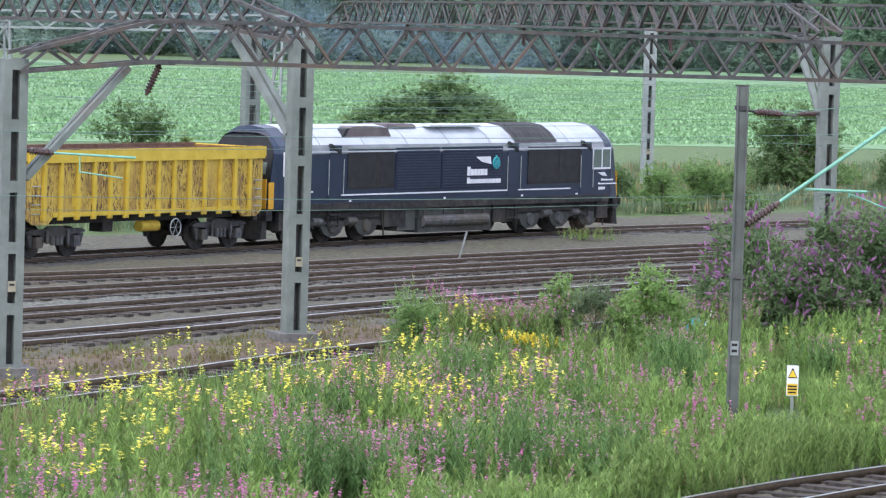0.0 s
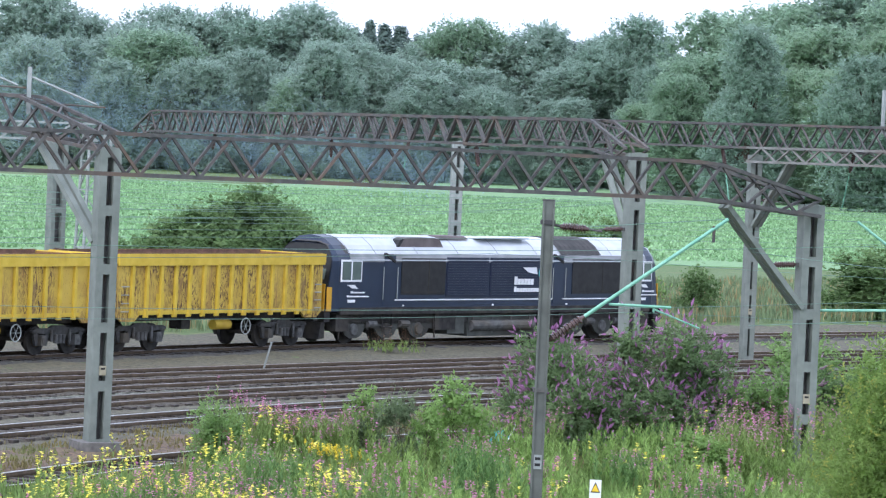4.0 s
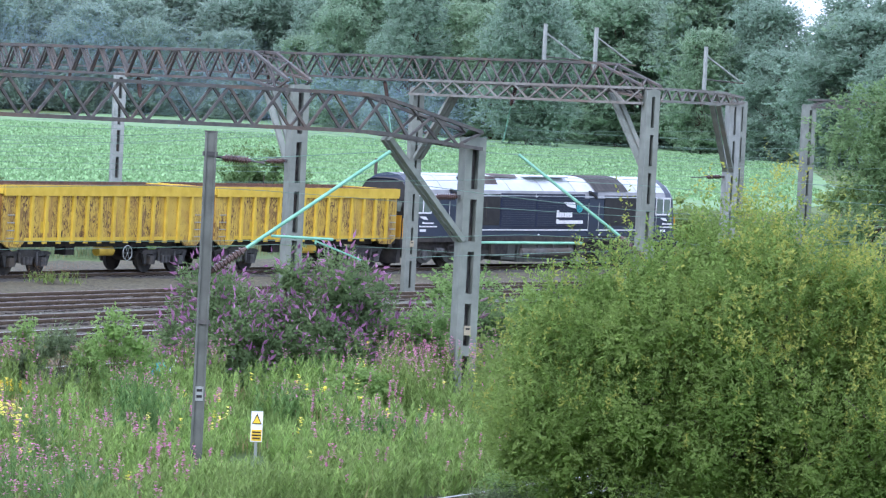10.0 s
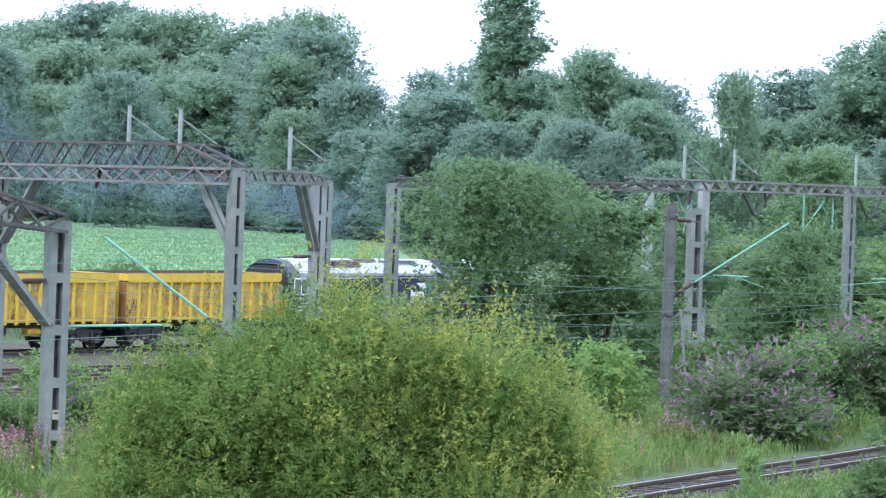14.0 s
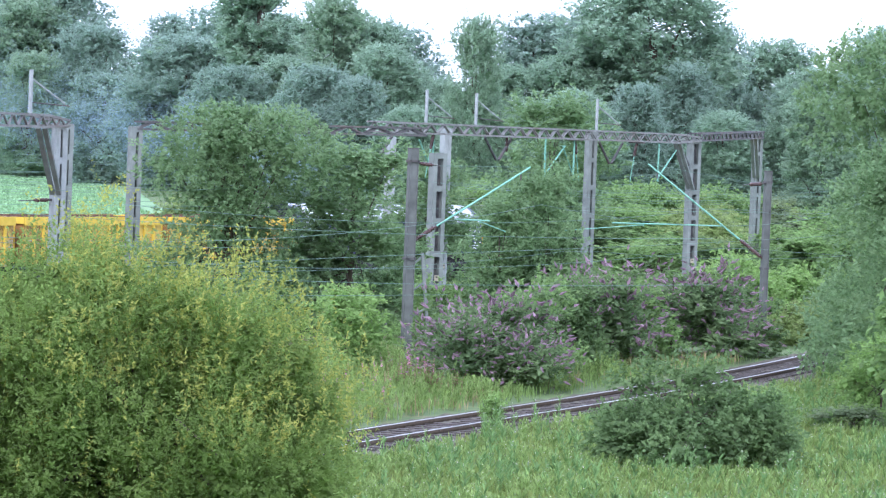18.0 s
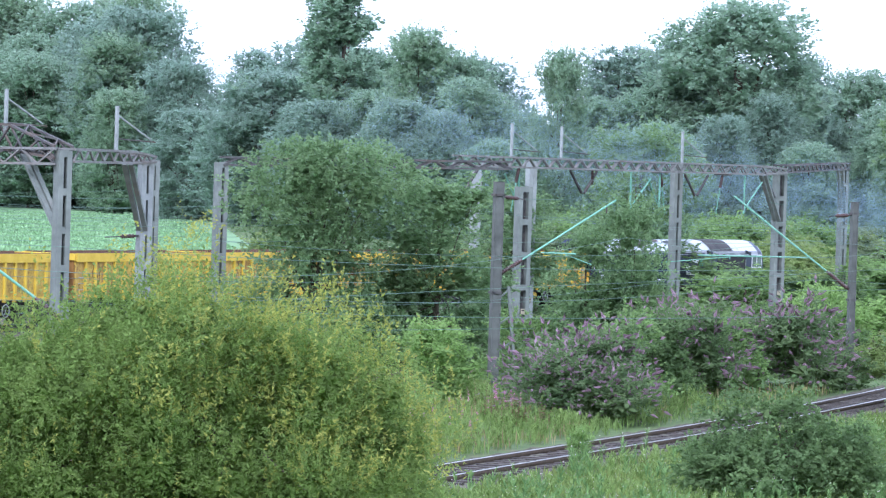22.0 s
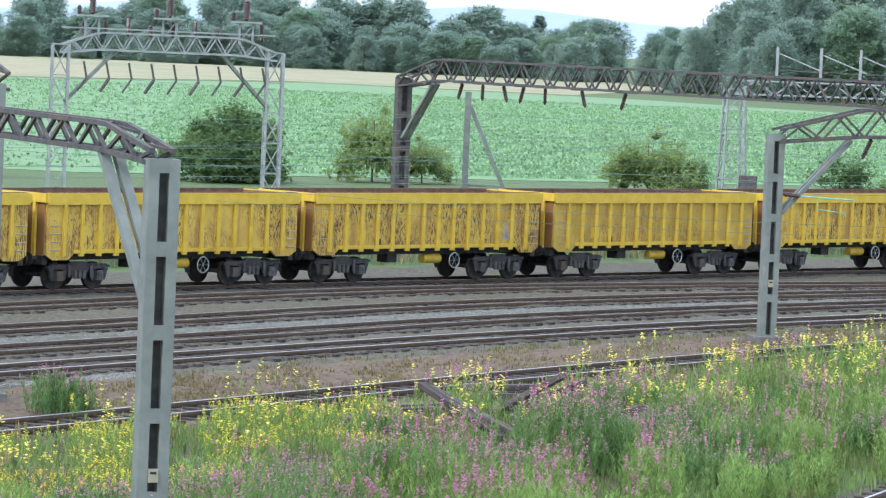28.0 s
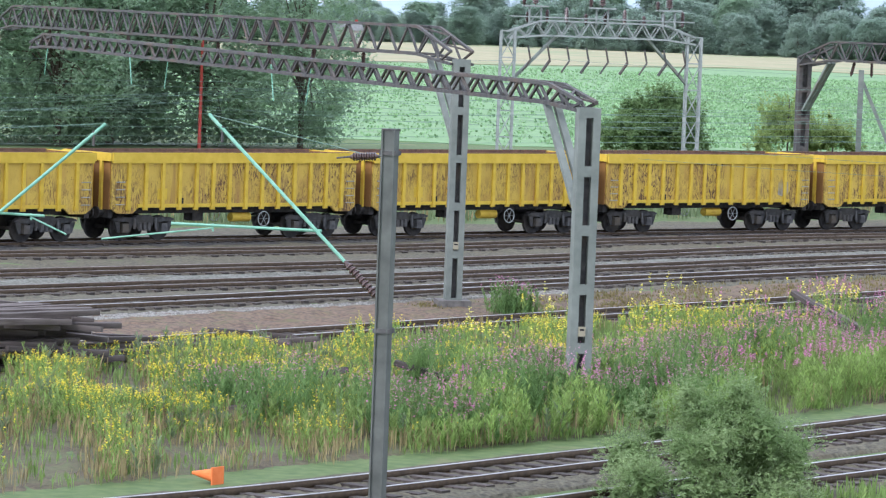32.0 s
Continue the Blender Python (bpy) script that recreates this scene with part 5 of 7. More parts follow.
W5 = plant("hawthorn_bush", "dark rounded hedgerow bush", "bush", M_DARKLEAF, 3.2, 3.2, 4.2, 420, 110, 0.15, 0.6, 15, 0.08, "dome", trunk=0.12, lobes=40, own=mound_lobes(np.random.default_rng(9), 60, 3.0, 2.9, 4.2, 0.45, 0.85))
W6 = plant("spruce_tree", "distant plantation conifer with blue-green haze in its colour", "tree", M_HAZYSPRUCE, 2.6, 2.6, 14, 110, 60, 0.45, 0.9, 16, 0.02, "cone", trunk=0.3)
# these two carry the haze in their leaf colour, for the farthest woods
W8 = plant("oak_tree", "far woodland tree with haze painted into its pale leaves", "tree", M_HAZYLEAF, 5.2, 5.2, 15, 330, 150, 0.22, 1.3, 18, 0.03, trunk=0.4, lobes=170, twig=1.0, own=billows(108, 170, 5.2, 15, "round"))
W9 = plant("ash_tree", "far rounded tree with haze painted into its pale leaves", "tree", M_HAZYLEAF, 4.6, 4.6, 16, 330, 150, 0.22, 1.2, 19, 0.03, "dome", trunk=0.35, lobes=170, twig=1.0, own=billows(109, 170, 4.6, 16, "dome"))

SKYLINE = [(-30, 0.4), (-22.5, 0.25), (-21, 0.16), (-19.3, 0.05), (-18.6, 0.25), (-18, 0.08), (-16.8, 0.12), (-16.6, 0.5), (-16.3, 0.45), (-16.1, 0.2), (-15.2, 0.35), (-14.5, 0.5), (-13.3, 0.5), (-12.7, 0.6), (-12, 0.55), (-11.55, 0.25), (-11.2, 0.42), (-10.4, 0.52), (-9.9, 0.32), (-9.7, 0.25), (-8.5, 0.34), (-6.3, 0.42), (-5.8, 1.0), (-4, 1.65), (-2.6, 1.85), (2, 1.8), (5.3, 1.6), (5.8, 1.85), (6.4, 2.05), (7.3, 2.2), (8, 2.6), (9, 2.7), (10.5, 2.7), (12.3, 2.65), (12.6, 2.15), (13, 2.0), (14.2, 1.85), (15.3, 1.85), (15.8, 2.0), (16.3, 1.9), (16.8, 1.45), (17.35, 1.05), (17.95, 1.25), (18.3, 1.9), (19.2, 1.75), (19.7, 1.7), (21.5, 1.7), (22, 1.6), (23.4, 1.65), (24, 1.9), (26, 2.0)]
EDGE = [(-30, 930), (-10, 900), (-8, 860), (-6, 690), (-4, 690), (5, 690), (8, 600), (11, 570), (15, 430), (18, 380), (26, 380)]
rng = np.random.default_rng(3)
az = -30.0
while az < 26:
    top = np.interp(az, *zip(*SKYLINE))
    D0 = np.interp(az, *zip(*EDGE))
    for row in range(3):
        D = D0 + row * 30 + rng.random() * 16
        a = radians(az + rng.normal(0, 0.35))
        H = 7.5 + D * math.tan(radians(top)) * (0.4 + 0.24 * row + 0.2 * rng.random())
        H = max(H, 8 + 2.5 * row) if az > -6 else H * (0.8 + 0.13 * row + 0.14 * rng.random())
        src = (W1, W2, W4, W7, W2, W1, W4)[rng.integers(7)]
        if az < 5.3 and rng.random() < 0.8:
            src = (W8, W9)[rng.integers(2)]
        nat = {W1: 15, W2: 16, W4: 14, W7: 17, W8: 15, W9: 16}[src]
        sc = H / nat
        repeat(src, D * math.sin(a), D * math.cos(a), -0.4, rng.random() * 360, sc * (0.9 + 0.4 * rng.random()) * (1.0 if az > -8 else 1.3), sc)
    az += math.degrees(7.0 / D0) * (1.1 if az > -8 else 0.8)
def rise(x, y):
    return 18.0 * math.exp(-((x - 60) / 190) ** 2 - ((y - 1220) / 110) ** 2)


rb_ = Build()
gx, gy = np.linspace(-500, 620, 29), np.linspace(930, 1500, 20)
rb_.add([(x, y, rise(x, y) - 0.05) for y in gy for x in gx], [(j * 29 + i, j * 29 + i + 1, j * 29 + i + 30, j * 29 + i + 29) for j in range(19) for i in range(28)])
tagged(new("far_rise", rb_.mesh("far_rise", M_GRASS)), "low wooded rise behind the fields", "hill", kind="structure")
for k in range(110):
    a = radians(-3.5 + 0.115 * k + rng.normal(0, 0.1))
    D = 1150 + rng.random() * 100
    x, y = D * math.sin(a), D * math.cos(a)
    repeat(W6, x, y, rise(x, y) - 0.5, rng.random() * 360, 1.5 + 0.5 * rng.random(), 1.5 + 0.5 * rng.random())
a = radians(14.8)
put(W3, 470 * math.sin(a), 470 * math.cos(a), 0, 0, 2.0, 1.62)
put(W1, 560 * math.sin(radians(9)), 560 * math.cos(radians(9)), 0, 0, 1.5, 1.5)
put(W7, 600 * math.sin(radians(7.2)), 600 * math.cos(radians(7.2)), 0, 0, 1.5, 1.6)
put(W2, 420 * math.sin(radians(20.6)), 420 * math.cos(radians(20.6)), 0, 0, 2.1, 1.68)
repeat(W7, 425 * math.sin(radians(19.9)), 425 * math.cos(radians(19.9)), 0, 60, 1.4, 1.42)
repeat(W1, 440 * math.sin(radians(21.5)), 440 * math.cos(radians(21.5)), 0, 60, 1.1, 1.45)
repeat(W4, 450 * math.sin(radians(15.9)), 450 * math.cos(radians(15.9)), 0, 60, 1.5, 1.7)
repeat(W2, 455 * math.sin(radians(16.4)), 455 * math.cos(radians(16.4)), 0, 90, 1.2, 1.35)
put(W4, 400 * math.sin(radians(18.0)), 400 * math.cos(radians(18.0)), 0, 0, 0.9, 1.45)
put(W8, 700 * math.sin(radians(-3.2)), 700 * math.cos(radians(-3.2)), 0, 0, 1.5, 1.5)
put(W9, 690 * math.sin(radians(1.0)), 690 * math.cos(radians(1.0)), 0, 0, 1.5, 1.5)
put(W5, -50.8, 183.0, 0, 30, 1.05, 1.05)
put(W6, 1100 * math.sin(radians(-9)), 1100 * math.cos(radians(-9)), 0, 0, 1.2, 1.2)

def willow_lobes(rng, n):
    """A broad uneven dome, ten metres across, with a lower shoulder to one side."""
    x = rng.uniform(-4.9, 3.9, n)
    top = np.interp(x, (-5.4, -4.6, -3.4, -2.2, -0.8, 0.5, 1.6, 2.8, 3.8, 4.4), (2.7, 3.9, 4.7, 5.1, 5.5, 5.3, 4.6, 4.9, 3.7, 2.6))
    deep = 3.7 * np.sqrt(np.clip(1 - ((x + 0.6) / 5.5) ** 2, 0.05, 1))
    v = rng.uniform(-1, 1, n)
    k = rng.random(n) ** 0.55
    R = rng.uniform(0.35, 0.75, n)
    ceil = np.maximum(0.5, top * np.sqrt(np.clip(1 - 0.75 * v * v, 0, 1)) - R * 0.8)
    return np.c_[x, v * deep, 0.35 + (ceil - 0.35) * k], R


B1 = plant("goat_willow", "big bright yellow-green willow bush", "bush", M_WILLOW, 5.0, 4.0, 5.5, 1300, 290, 0.062, 0.5, 21, 0.02, "dome", trunk=0.14, branches=60, aspect=2.2, lobes=260, twig=0.75, lift=0.75, own=willow_lobes(np.random.default_rng(8), 260))
put(B1, 14.5, 63.4, 0, -12.9, 0.9, 1.035)
rs = np.random.default_rng(77)
tips, ways = TIPS[B1.name]
up = np.flatnonzero(((tips[:, 2] > 3.2) & (tips[:, 0] > -1.0)) | ((tips[:, 2] > 2.2) & (tips[:, 0] > 1.2)))
up = np.concatenate([rs.choice(up, min(len(up), 1300), replace=False), rs.choice(np.flatnonzero(tips[:, 2] > 0.8), 900, replace=False)])
V, _, _ = sprays(rs, len(up), tips[up], np.full(len(up), 0.05), 0.6, 18, 0.075, 2.4, 1.6, 0.0)
part("top_sprig", mesh_np("top_sprig", V, np.arange(len(V)).reshape(-1, 4), M_WILLOWTIP), M_WILLOWTIP, B1, "yellow young shoots")["kind"] = "stuff"
B2 = plant("buddleia", "large buddleia bush with drooping purple flower spikes", "bush", M_BUDD, 3.5, 2.6, 3.15, 620, 130, 0.085, 0.42, 22, 0.04, "dome", trunk=0.07, branches=40, aspect=2.6, lobes=60, own=mound_lobes(np.random.default_rng(5), 64, 2.7, 2.0, 3.15))
put(B2, 9.1, 93.7, 0, 0, 1.08, 1.15)
T1 = plant("ash_tree", "leafy young ash tree beside the line", "tree", M_YOUNGASH, 4.4, 4.0, 9.2, 330, 170, 0.12, 0.75, 23, 0.03, "dome", trunk=0.16, branches=30, lobes=46)
put(T1, 36.8, 143.0, 0, 0, 0.93, 0.91)
T2 = plant("ash_tree", "slender leafy young ash tree", "tree", M_YOUNGASH, 2.4, 2.2, 7.4, 220, 150, 0.11, 0.55, 24, 0.03, "dome", trunk=0.1, branches=20, lobes=34)
put(T2, 42.0, 143.9, 0, 0, 1.22, 0.98)
T3 = plant("oak_tree", "tall leafy tree overhanging the near line", "tree", M_YOUNGASH, 4.6, 4.2, 11.2, 460, 190, 0.1, 0.75, 25, 0.05, trunk=0.2, branches=30, lobes=34)
put(T3, 50.0, 103.5)
B3 = plant("hawthorn_bush", "dark spreading hawthorn bush on the bank", "bush", M_DARKLEAF, 2.6, 2.0, 2.7, 220, 110, 0.09, 0.35, 26, 0.05, "dome", trunk=0.08, branches=30, lobes=20, own=mound_lobes(np.random.default_rng(6), 46, 2.3, 1.8, 2.8, 0.3, 0.55))
put(B3, 33.6, 85.5)
B4 = plant("pale_willow", "low grey-green willow bush", "bush", M_PALEWILLOW, 2.0, 1.8, 2.2, 520, 150, 0.045, 0.3, 27, 0.03, "dome", trunk=0.05, branches=30, lobes=60, aspect=2.6, own=mound_lobes(np.random.default_rng(12), 70, 1.9, 1.7, 2.3, 0.22, 0.42))
put(B4, -6.5, 5.0, 0, 0, 1.1, 1.06)

# ---------------------------------------------------------------- exhaust haze drifting over the field
def puff(rx, rz, n, seed):
    """Fine specks thinning out from the middle of a puff."""
    g = np.random.default_rng(seed)
    c = g.normal(size=(n, 3)) * np.array([rx, 1.2, rz]) * 0.5
    c[:, 2] += 0.25 * rz * np.sin(c[:, 0] * 1.3 + seed) + 0.1 * rz * np.sin(c[:, 0] * 3.1)
    u = g.normal(size=(n, 3))
    u /= np.linalg.norm(u, axis=1)[:, None]
    w = np.cross(u, g.normal(size=(n, 3)))
    w /= np.linalg.norm(w, axis=1)[:, None]
    s = 0.016 * (0.6 + 0.8 * g.random((n, 1)))
    V = np.stack([c - u * s, c + w * s, c + u * s, c - w * s], 1).reshape(-1, 3)
    me = mesh_np("exhaust_smoke", V, np.arange(len(V)).reshape(-1, 4), M_SMOKE)
    return tagged(new("exhaust_smoke", me), "thin blue diesel exhaust haze drifting over the field", "smoke", "exhaust haze", "stuff")


SMOKE = [(puff(*q), dx, dz) for *q, dx, dz in ((7, 2.2, 17000, 1, -6, 8.0), (6, 1.9, 15000, 2, 2, 7.0), (5, 1.7, 11000, 3, 8, 6.5), (3.5, 1.5, 9000, 4, 12, 5.8), (9, 2.4, 17000, 5, -14, 9.5))]

# ---------------------------------------------------------------- shrubs beside the lines
S1 = plant("shrub", "leafy green elder shrub in full leaf", "bush", M_SHRUB, 1.4, 1.3, 2.6, 90, 95, 0.085, 0.32, 31, 0.04, "dome", trunk=0.05, branches=20, lobes=14)
S2 = plant("shrub", "bright lime-green young leafy shrub", "bush", M_LIME, 1.2, 1.1, 2.4, 80, 62, 0.09, 0.3, 32, 0.04, "round", trunk=0.04, branches=16, lobes=12)
S3 = plant("shrub", "dark dense shrub in full leaf", "bush", M_DARKLEAF, 1.6, 1.4, 2.6, 100, 95, 0.085, 0.34, 33, 0.04, "dome", trunk=0.05, branches=20, lobes=16)
S4 = plant("shrub", "yellowing scrubby bush beside the field", "bush", M_DRYBUSH, 1.6, 1.5, 2.4, 100, 95, 0.09, 0.36, 34, 0.04, "dome", trunk=0.05, branches=20, lobes=30, own=mound_lobes(np.random.default_rng(10), 34, 1.55, 1.4, 2.4, 0.25, 0.5))
S6 = plant("shrub", "grey-green feathery shrub among the weeds", "bush", M_GREYSHRUB, 1.3, 1.2, 2.4, 90, 62, 0.09, 0.32, 37, 0.04, "round", trunk=0.04, branches=20, lobes=14, aspect=2.6)


def florets(rng, n, tips, ways, size):
    """Tapering flower spikes at twig tips, nodding outwards."""
    k = rng.choice(len(tips), min(n, len(tips)), replace=False)
    base, d = tips[k], ways[k] * 0.9 + rng.normal(0, 0.25, (len(k), 3)) + np.array([0, 0, -0.25])
    d /= np.linalg.norm(d, axis=1)[:, None]
    L = (size * (0.6 + 0.8 * rng.random(len(k))))[:, None]
    V = []
    for j in range(4):
        u = np.cross(d, rng.normal(size=d.shape))
        u /= np.linalg.norm(u, axis=1)[:, None]
        V.append(np.stack([base, base + d * L * 0.35 + u * L * 0.17, base + d * L, base + d * L * 0.35 - u * L * 0.17], 1))
    V = np.concatenate(V).reshape(-1, 3)
    return V, np.arange(len(V)).reshape(-1, 4)


V, Q = florets(np.random.default_rng(41), 2400, *TIPS[B2.name], 0.175)
part("flower_spike", mesh_np("flower_spike", V, Q, M_PURPLE), M_PURPLE, B2, "drooping purple flower spikes")["kind"] = "stuff"
S5 = plant("buddleia", "straggly buddleia with fading mauve spikes", "bush", M_BUDD, 1.9, 1.7, 3.0, 130, 90, 0.11, 0.36, 35, 0.04, "dome", trunk=0.05, branches=20, aspect=2.4, lobes=16, own=mound_lobes(np.random.default_rng(7), 34, 1.6, 1.4, 3.0))
V, Q = florets(np.random.default_rng(42), 620, *TIPS[S5.name], 0.23)
part("flower_spike", mesh_np("flower_spike", V, Q, M_MAUVE), M_MAUVE, S5, "fading mauve flower spikes")["kind"] = "stuff"

put(S1, -0.4, 83.0, 0, 0, 0.55, 0.66)
put(S6, 3.6, 89.0, 0, 0, 0.5, 0.74)
put(S2, 4.7, 86.5, 0, 0, 0.66, 0.86)
put(S3, 14.6, 97.5, 0, 0, 1.0, 0.85)
put(S4, -43.8, 193.4, 0, 0, 1.55, 2.1)
put(S5, 50.4, 131.2, 0, 0, 1.5, 1.25)
for src, x, y, sx, sz in (
        
        (S2, 2.8, 90.5, 0.5, 0.66), (S2, 4.2, 88.2, 0.4, 0.6), (S6, 2.6, 89.0, 0.4, 0.5), (S2, 10.2, 85.6, 0.75, 0.5), (S1, 12.6, 93.0, 0.9, 0.9), (S1, 15.3, 108.6, 1.2, 0.95), (S4, 13.8, 92.4, 0.6, 0.75), (S5, 12.9, 96.5, 0.9, 0.8),
        (S2, 16.5, 100.5, 0.9, 0.9), (S1, 18.8, 106.0, 1.2, 0.9), (S3, 21.0, 112.0, 1.3, 0.9), (S1, 26.0, 118.0, 1.4, 1.0),
        (S2, 38.2, 131.0, 1.2, 0.9), (S5, 37.4, 112.5, 1.1, 0.85), (S3, 39.6, 117.2, 1.2, 0.9), (S1, 45.6, 137.6, 1.4, 1.0), (S3, 43.1, 122.8, 1.2, 1.2), (S1, 41.0, 119.5, 1.2, 1.2),
        (S5, 38.2, 115.3, 1.2, 1.1), (S5, 45.5, 126.0, 1.3, 1.25), (S1, 47.5, 128.5, 1.3, 1.15), (S1, 42.4, 134.5, 1.0, 1.0), (S3, 46.0, 131.0, 1.4, 1.3), (S5, 53.0, 135.0, 1.2, 0.95),
        (S2, 58.0, 144.5, 1.6, 1.3), (S2, 60.3, 149.5, 1.6, 1.3), (S3, 56.5, 141.0, 1.2, 0.9), (S4, 59.4, 142.6, 1.1, 0.7), (S4, 61.0, 146.2, 1.3, 0.85), (S2, 63.0, 151.0, 1.5, 1.1), (S1, 47.0, 139.0, 1.3, 1.2), (S2, 34.8, 119.5, 1.3, 1.05),
        (S1, 62.5, 142.5, 1.2, 0.8), (S4, 63.5, 146.0, 1.2, 0.8), (S1, 66.0, 152.0, 1.5, 1.0), (S3, 54.5, 133.0, 0.7, 0.5),
        (S1, 72.0, 190.0, 2.6, 1.1), (S3, 80.0, 204.0, 3.0, 1.0), (S1, 90.0, 212.0, 3.2, 1.2), (S4, 84.0, 222.0, 3.2, 1.2), (S1, 98.0, 226.0, 3.4, 1.4), (S3, 76.0, 214.0, 3.0, 1.4),
        (S3, 30.0, 184.0, 2.2, 1.2), (S4, 31.5, 187.0, 2.0, 1.2), (S3, 16.2, 180.0, 1.4, 1.6), (S1, 17.6, 181.5, 1.2, 1.2), (S1, 9.0, 159.5, 0.8, 0.75), (S3, 7.4, 161.2, 0.6, 0.65), (S3, 20.5, 176.0, 0.9, 0.85), (S1, 10.5, 163.0, 1.0, 0.8), (S1, 12.2, 164.5, 0.9, 0.7), (S4, 38.0, 190.0, 1.8, 1.2),
        (S3, -13.8, 174.0, 1.3, 1.3), (S4, -11.0, 175.5, 1.4, 0.9), (S4, -41.0, 195.0, 1.2, 1.3), (S4, -27.0, 195.0, 1.8, 1.7), (S3, -24.0, 196.5, 0.8, 0.8), (S6, 9.8, 64.0, 0.5, 0.42), (S2, 11.2, 65.9, 0.5, 0.4), (S6, 12.5, 67.4, 0.6, 0.5), (S1, 10.6, 66.6, 0.5, 0.35),
        (S3, 50.5, 108.0, 1.6, 1.2), (S2, 44.5, 99.5, 1.0, 1.0), (S1, 51.0, 112.5, 1.2, 1.2), (S6, 42.6, 97.0, 1.0, 0.35), (S2, 31.3, 94.0, 0.36, 0.45), (S1, 39.5, 96.0, 0.7, 0.5)):
    repeat(src, x, y, 0, (x * 47 + y * 31) % 360, sx, sz)
rz = np.random.default_rng(91)
for k in range(46):
    u = rz.random()
    x, y = 74 + 62 * u + rz.normal(0, 6), 236 + 66 * u + rz.random() * 40
    repeat((S1, S6, S4, S1, S6)[k % 5], x, y, 0, k * 37 % 360, 2.2 + rz.random(), 1.2 + 0.6 * rz.random())
repeat(W5, -0.8, 186.0, 0, 40, 1.42, 1.12, "big dark rounded bush at the field's edge")
T4 = plant("birch_tree", "tall feathery pale green tree behind the wagons", "tree", M_HAZYBIRCH, 4.4, 4.2, 13.6, 300, 170, 0.12, 0.75, 45, 0.03, trunk=0.2, branches=40, lobes=64, twig=0.9, lift=0.9)
put(T4, -79.0, 150.0, 0, 20, 1.15, 1.0)
repeat(T4, -78.0, 156.0, 0, 70, 1.3, 0.95, "tall leafy tree behind the wagons")
repeat(T4, -87.0, 147.0, 0, 160, 1.52, 0.94, "tall leafy tree behind the wagons")
repeat(T4, -81.5, 158.0, 0, 110, 1.23, 1.05, "tall leafy tree behind the wagons")
repeat(T4, -73.5, 160.0, 0, 20, 1.33, 0.86, "leafy tree behind the wagons")
repeat(T4, -68.5, 164.0, 0, 30, 1.00, 0.98, "slender leafy tree behind the wagons")
repeat(T2, 76.0, 219.0, 0, 120, 1.6, 1.4, "slender leafy tree among the shrubs")
repeat(T2, 52.5, 168.0, 0, 40, 1.2, 0.9, "leafy young tree beside the line")
repeat(T2, 44.3, 132.8, 0, 80, 0.8, 0.75, "small leafy tree among the shrubs")
repeat(T2, 46.0, 132.6, 0, 200, 0.72, 0.89, "small leafy tree among the shrubs")
repeat(T1, 55.6, 120.4, 0, 200, 1.0, 1.25, "tall leafy tree overhanging the near line")
T5 = plant("sycamore_tree", "dense bright green young sycamore", "tree", M_SHRUB, 2.3, 2.1, 5.4, 90, 80, 0.17, 0.6, 36, 0.05, trunk=0.1, branches=20)
put(T5, 44.7, 95.0)


# ---------------------------------------------------------------- meadow of weeds and flowers
M_LEFT = np.array([(-38, -6), (-29.5, 18), (-24.3, 30), (-18.0, 45), (-11.6, 62.3), (-5.4, 77.0), (0.2, 88.2), (6.5, 98), (16, 110), (30, 122), (44, 138)], float)
M_RIGHT = np.array([(-28, -22), (-17.3, 0.5), (-13.2, 9.8), (-9.4, 19), (-5.4, 31), (-0.8, 46), (3.6, 60.5), (16, 79.3), (25.8, 93.5), (38.8, 110.4), (53.3, 130.5)], float)


def trodden(P):
    """Leaves out the trodden strip before the warning sign."""
    return P[(np.abs(P[:, 0] - 6.7) > 0.5) | (P[:, 1] < 69.5) | (P[:, 1] > 77.2)]


def scatter(rng, n, u0, u1, w0=0.0, w1=1.0, left=M_LEFT, right=M_RIGHT, lumps=0.0):
    """Points between two edge lines; u runs along them, w across."""
    u = u0 + (u1 - u0) * rng.random(n)
    w = w0 + (w1 - w0) * rng.random(n)
    if lumps:
        keep = np.sin(u * 9.1 + 1.3) * np.sin(w * 11.0 + u * 5.0) + np.sin(u * 23 + w * 7) * 0.6 + rng.random(n) * 0.8 > lumps
        u, w = u[keep], w[keep]
    k = np.arange(len(left))
    L = np.c_[np.interp(u, k, left[:, 0]), np.interp(u, k, left[:, 1])]
    R = np.c_[np.interp(u, k, right[:, 0]), np.interp(u, k, right[:, 1])]
    P = L * (1 - w)[:, None] + R * w[:, None]
    return trodden(P)


def blades(rng, P, per, h, w, spread=0.15, lean=0.35):
    n = len(P) * per
    b = np.repeat(P, per, axis=0) + rng.normal(0, spread, (n, 2))
    a = rng.random(n) * 6.283
    hh = np.repeat(h * (0.6 + 0.7 * rng.random(len(P))), per) * (0.6 + 0.6 * rng.random(n))
    d = np.c_[np.cos(a), np.sin(a)]
    s = np.c_[-d[:, 1], d[:, 0]] * (w * (0.6 + 0.8 * rng.random(n)) / 2)[:, None]
    tip = b + d * (hh * lean * rng.random(n))[:, None]
    mid = b + (tip - b) * 0.4
    z = np.zeros(n)
    V = np.stack([np.c_[b, z], np.c_[mid + s, hh * 0.6], np.c_[tip, hh], np.c_[mid - s, hh * 0.6]], 1).reshape(-1, 3)
    return V, np.arange(len(V)).reshape(-1, 4)


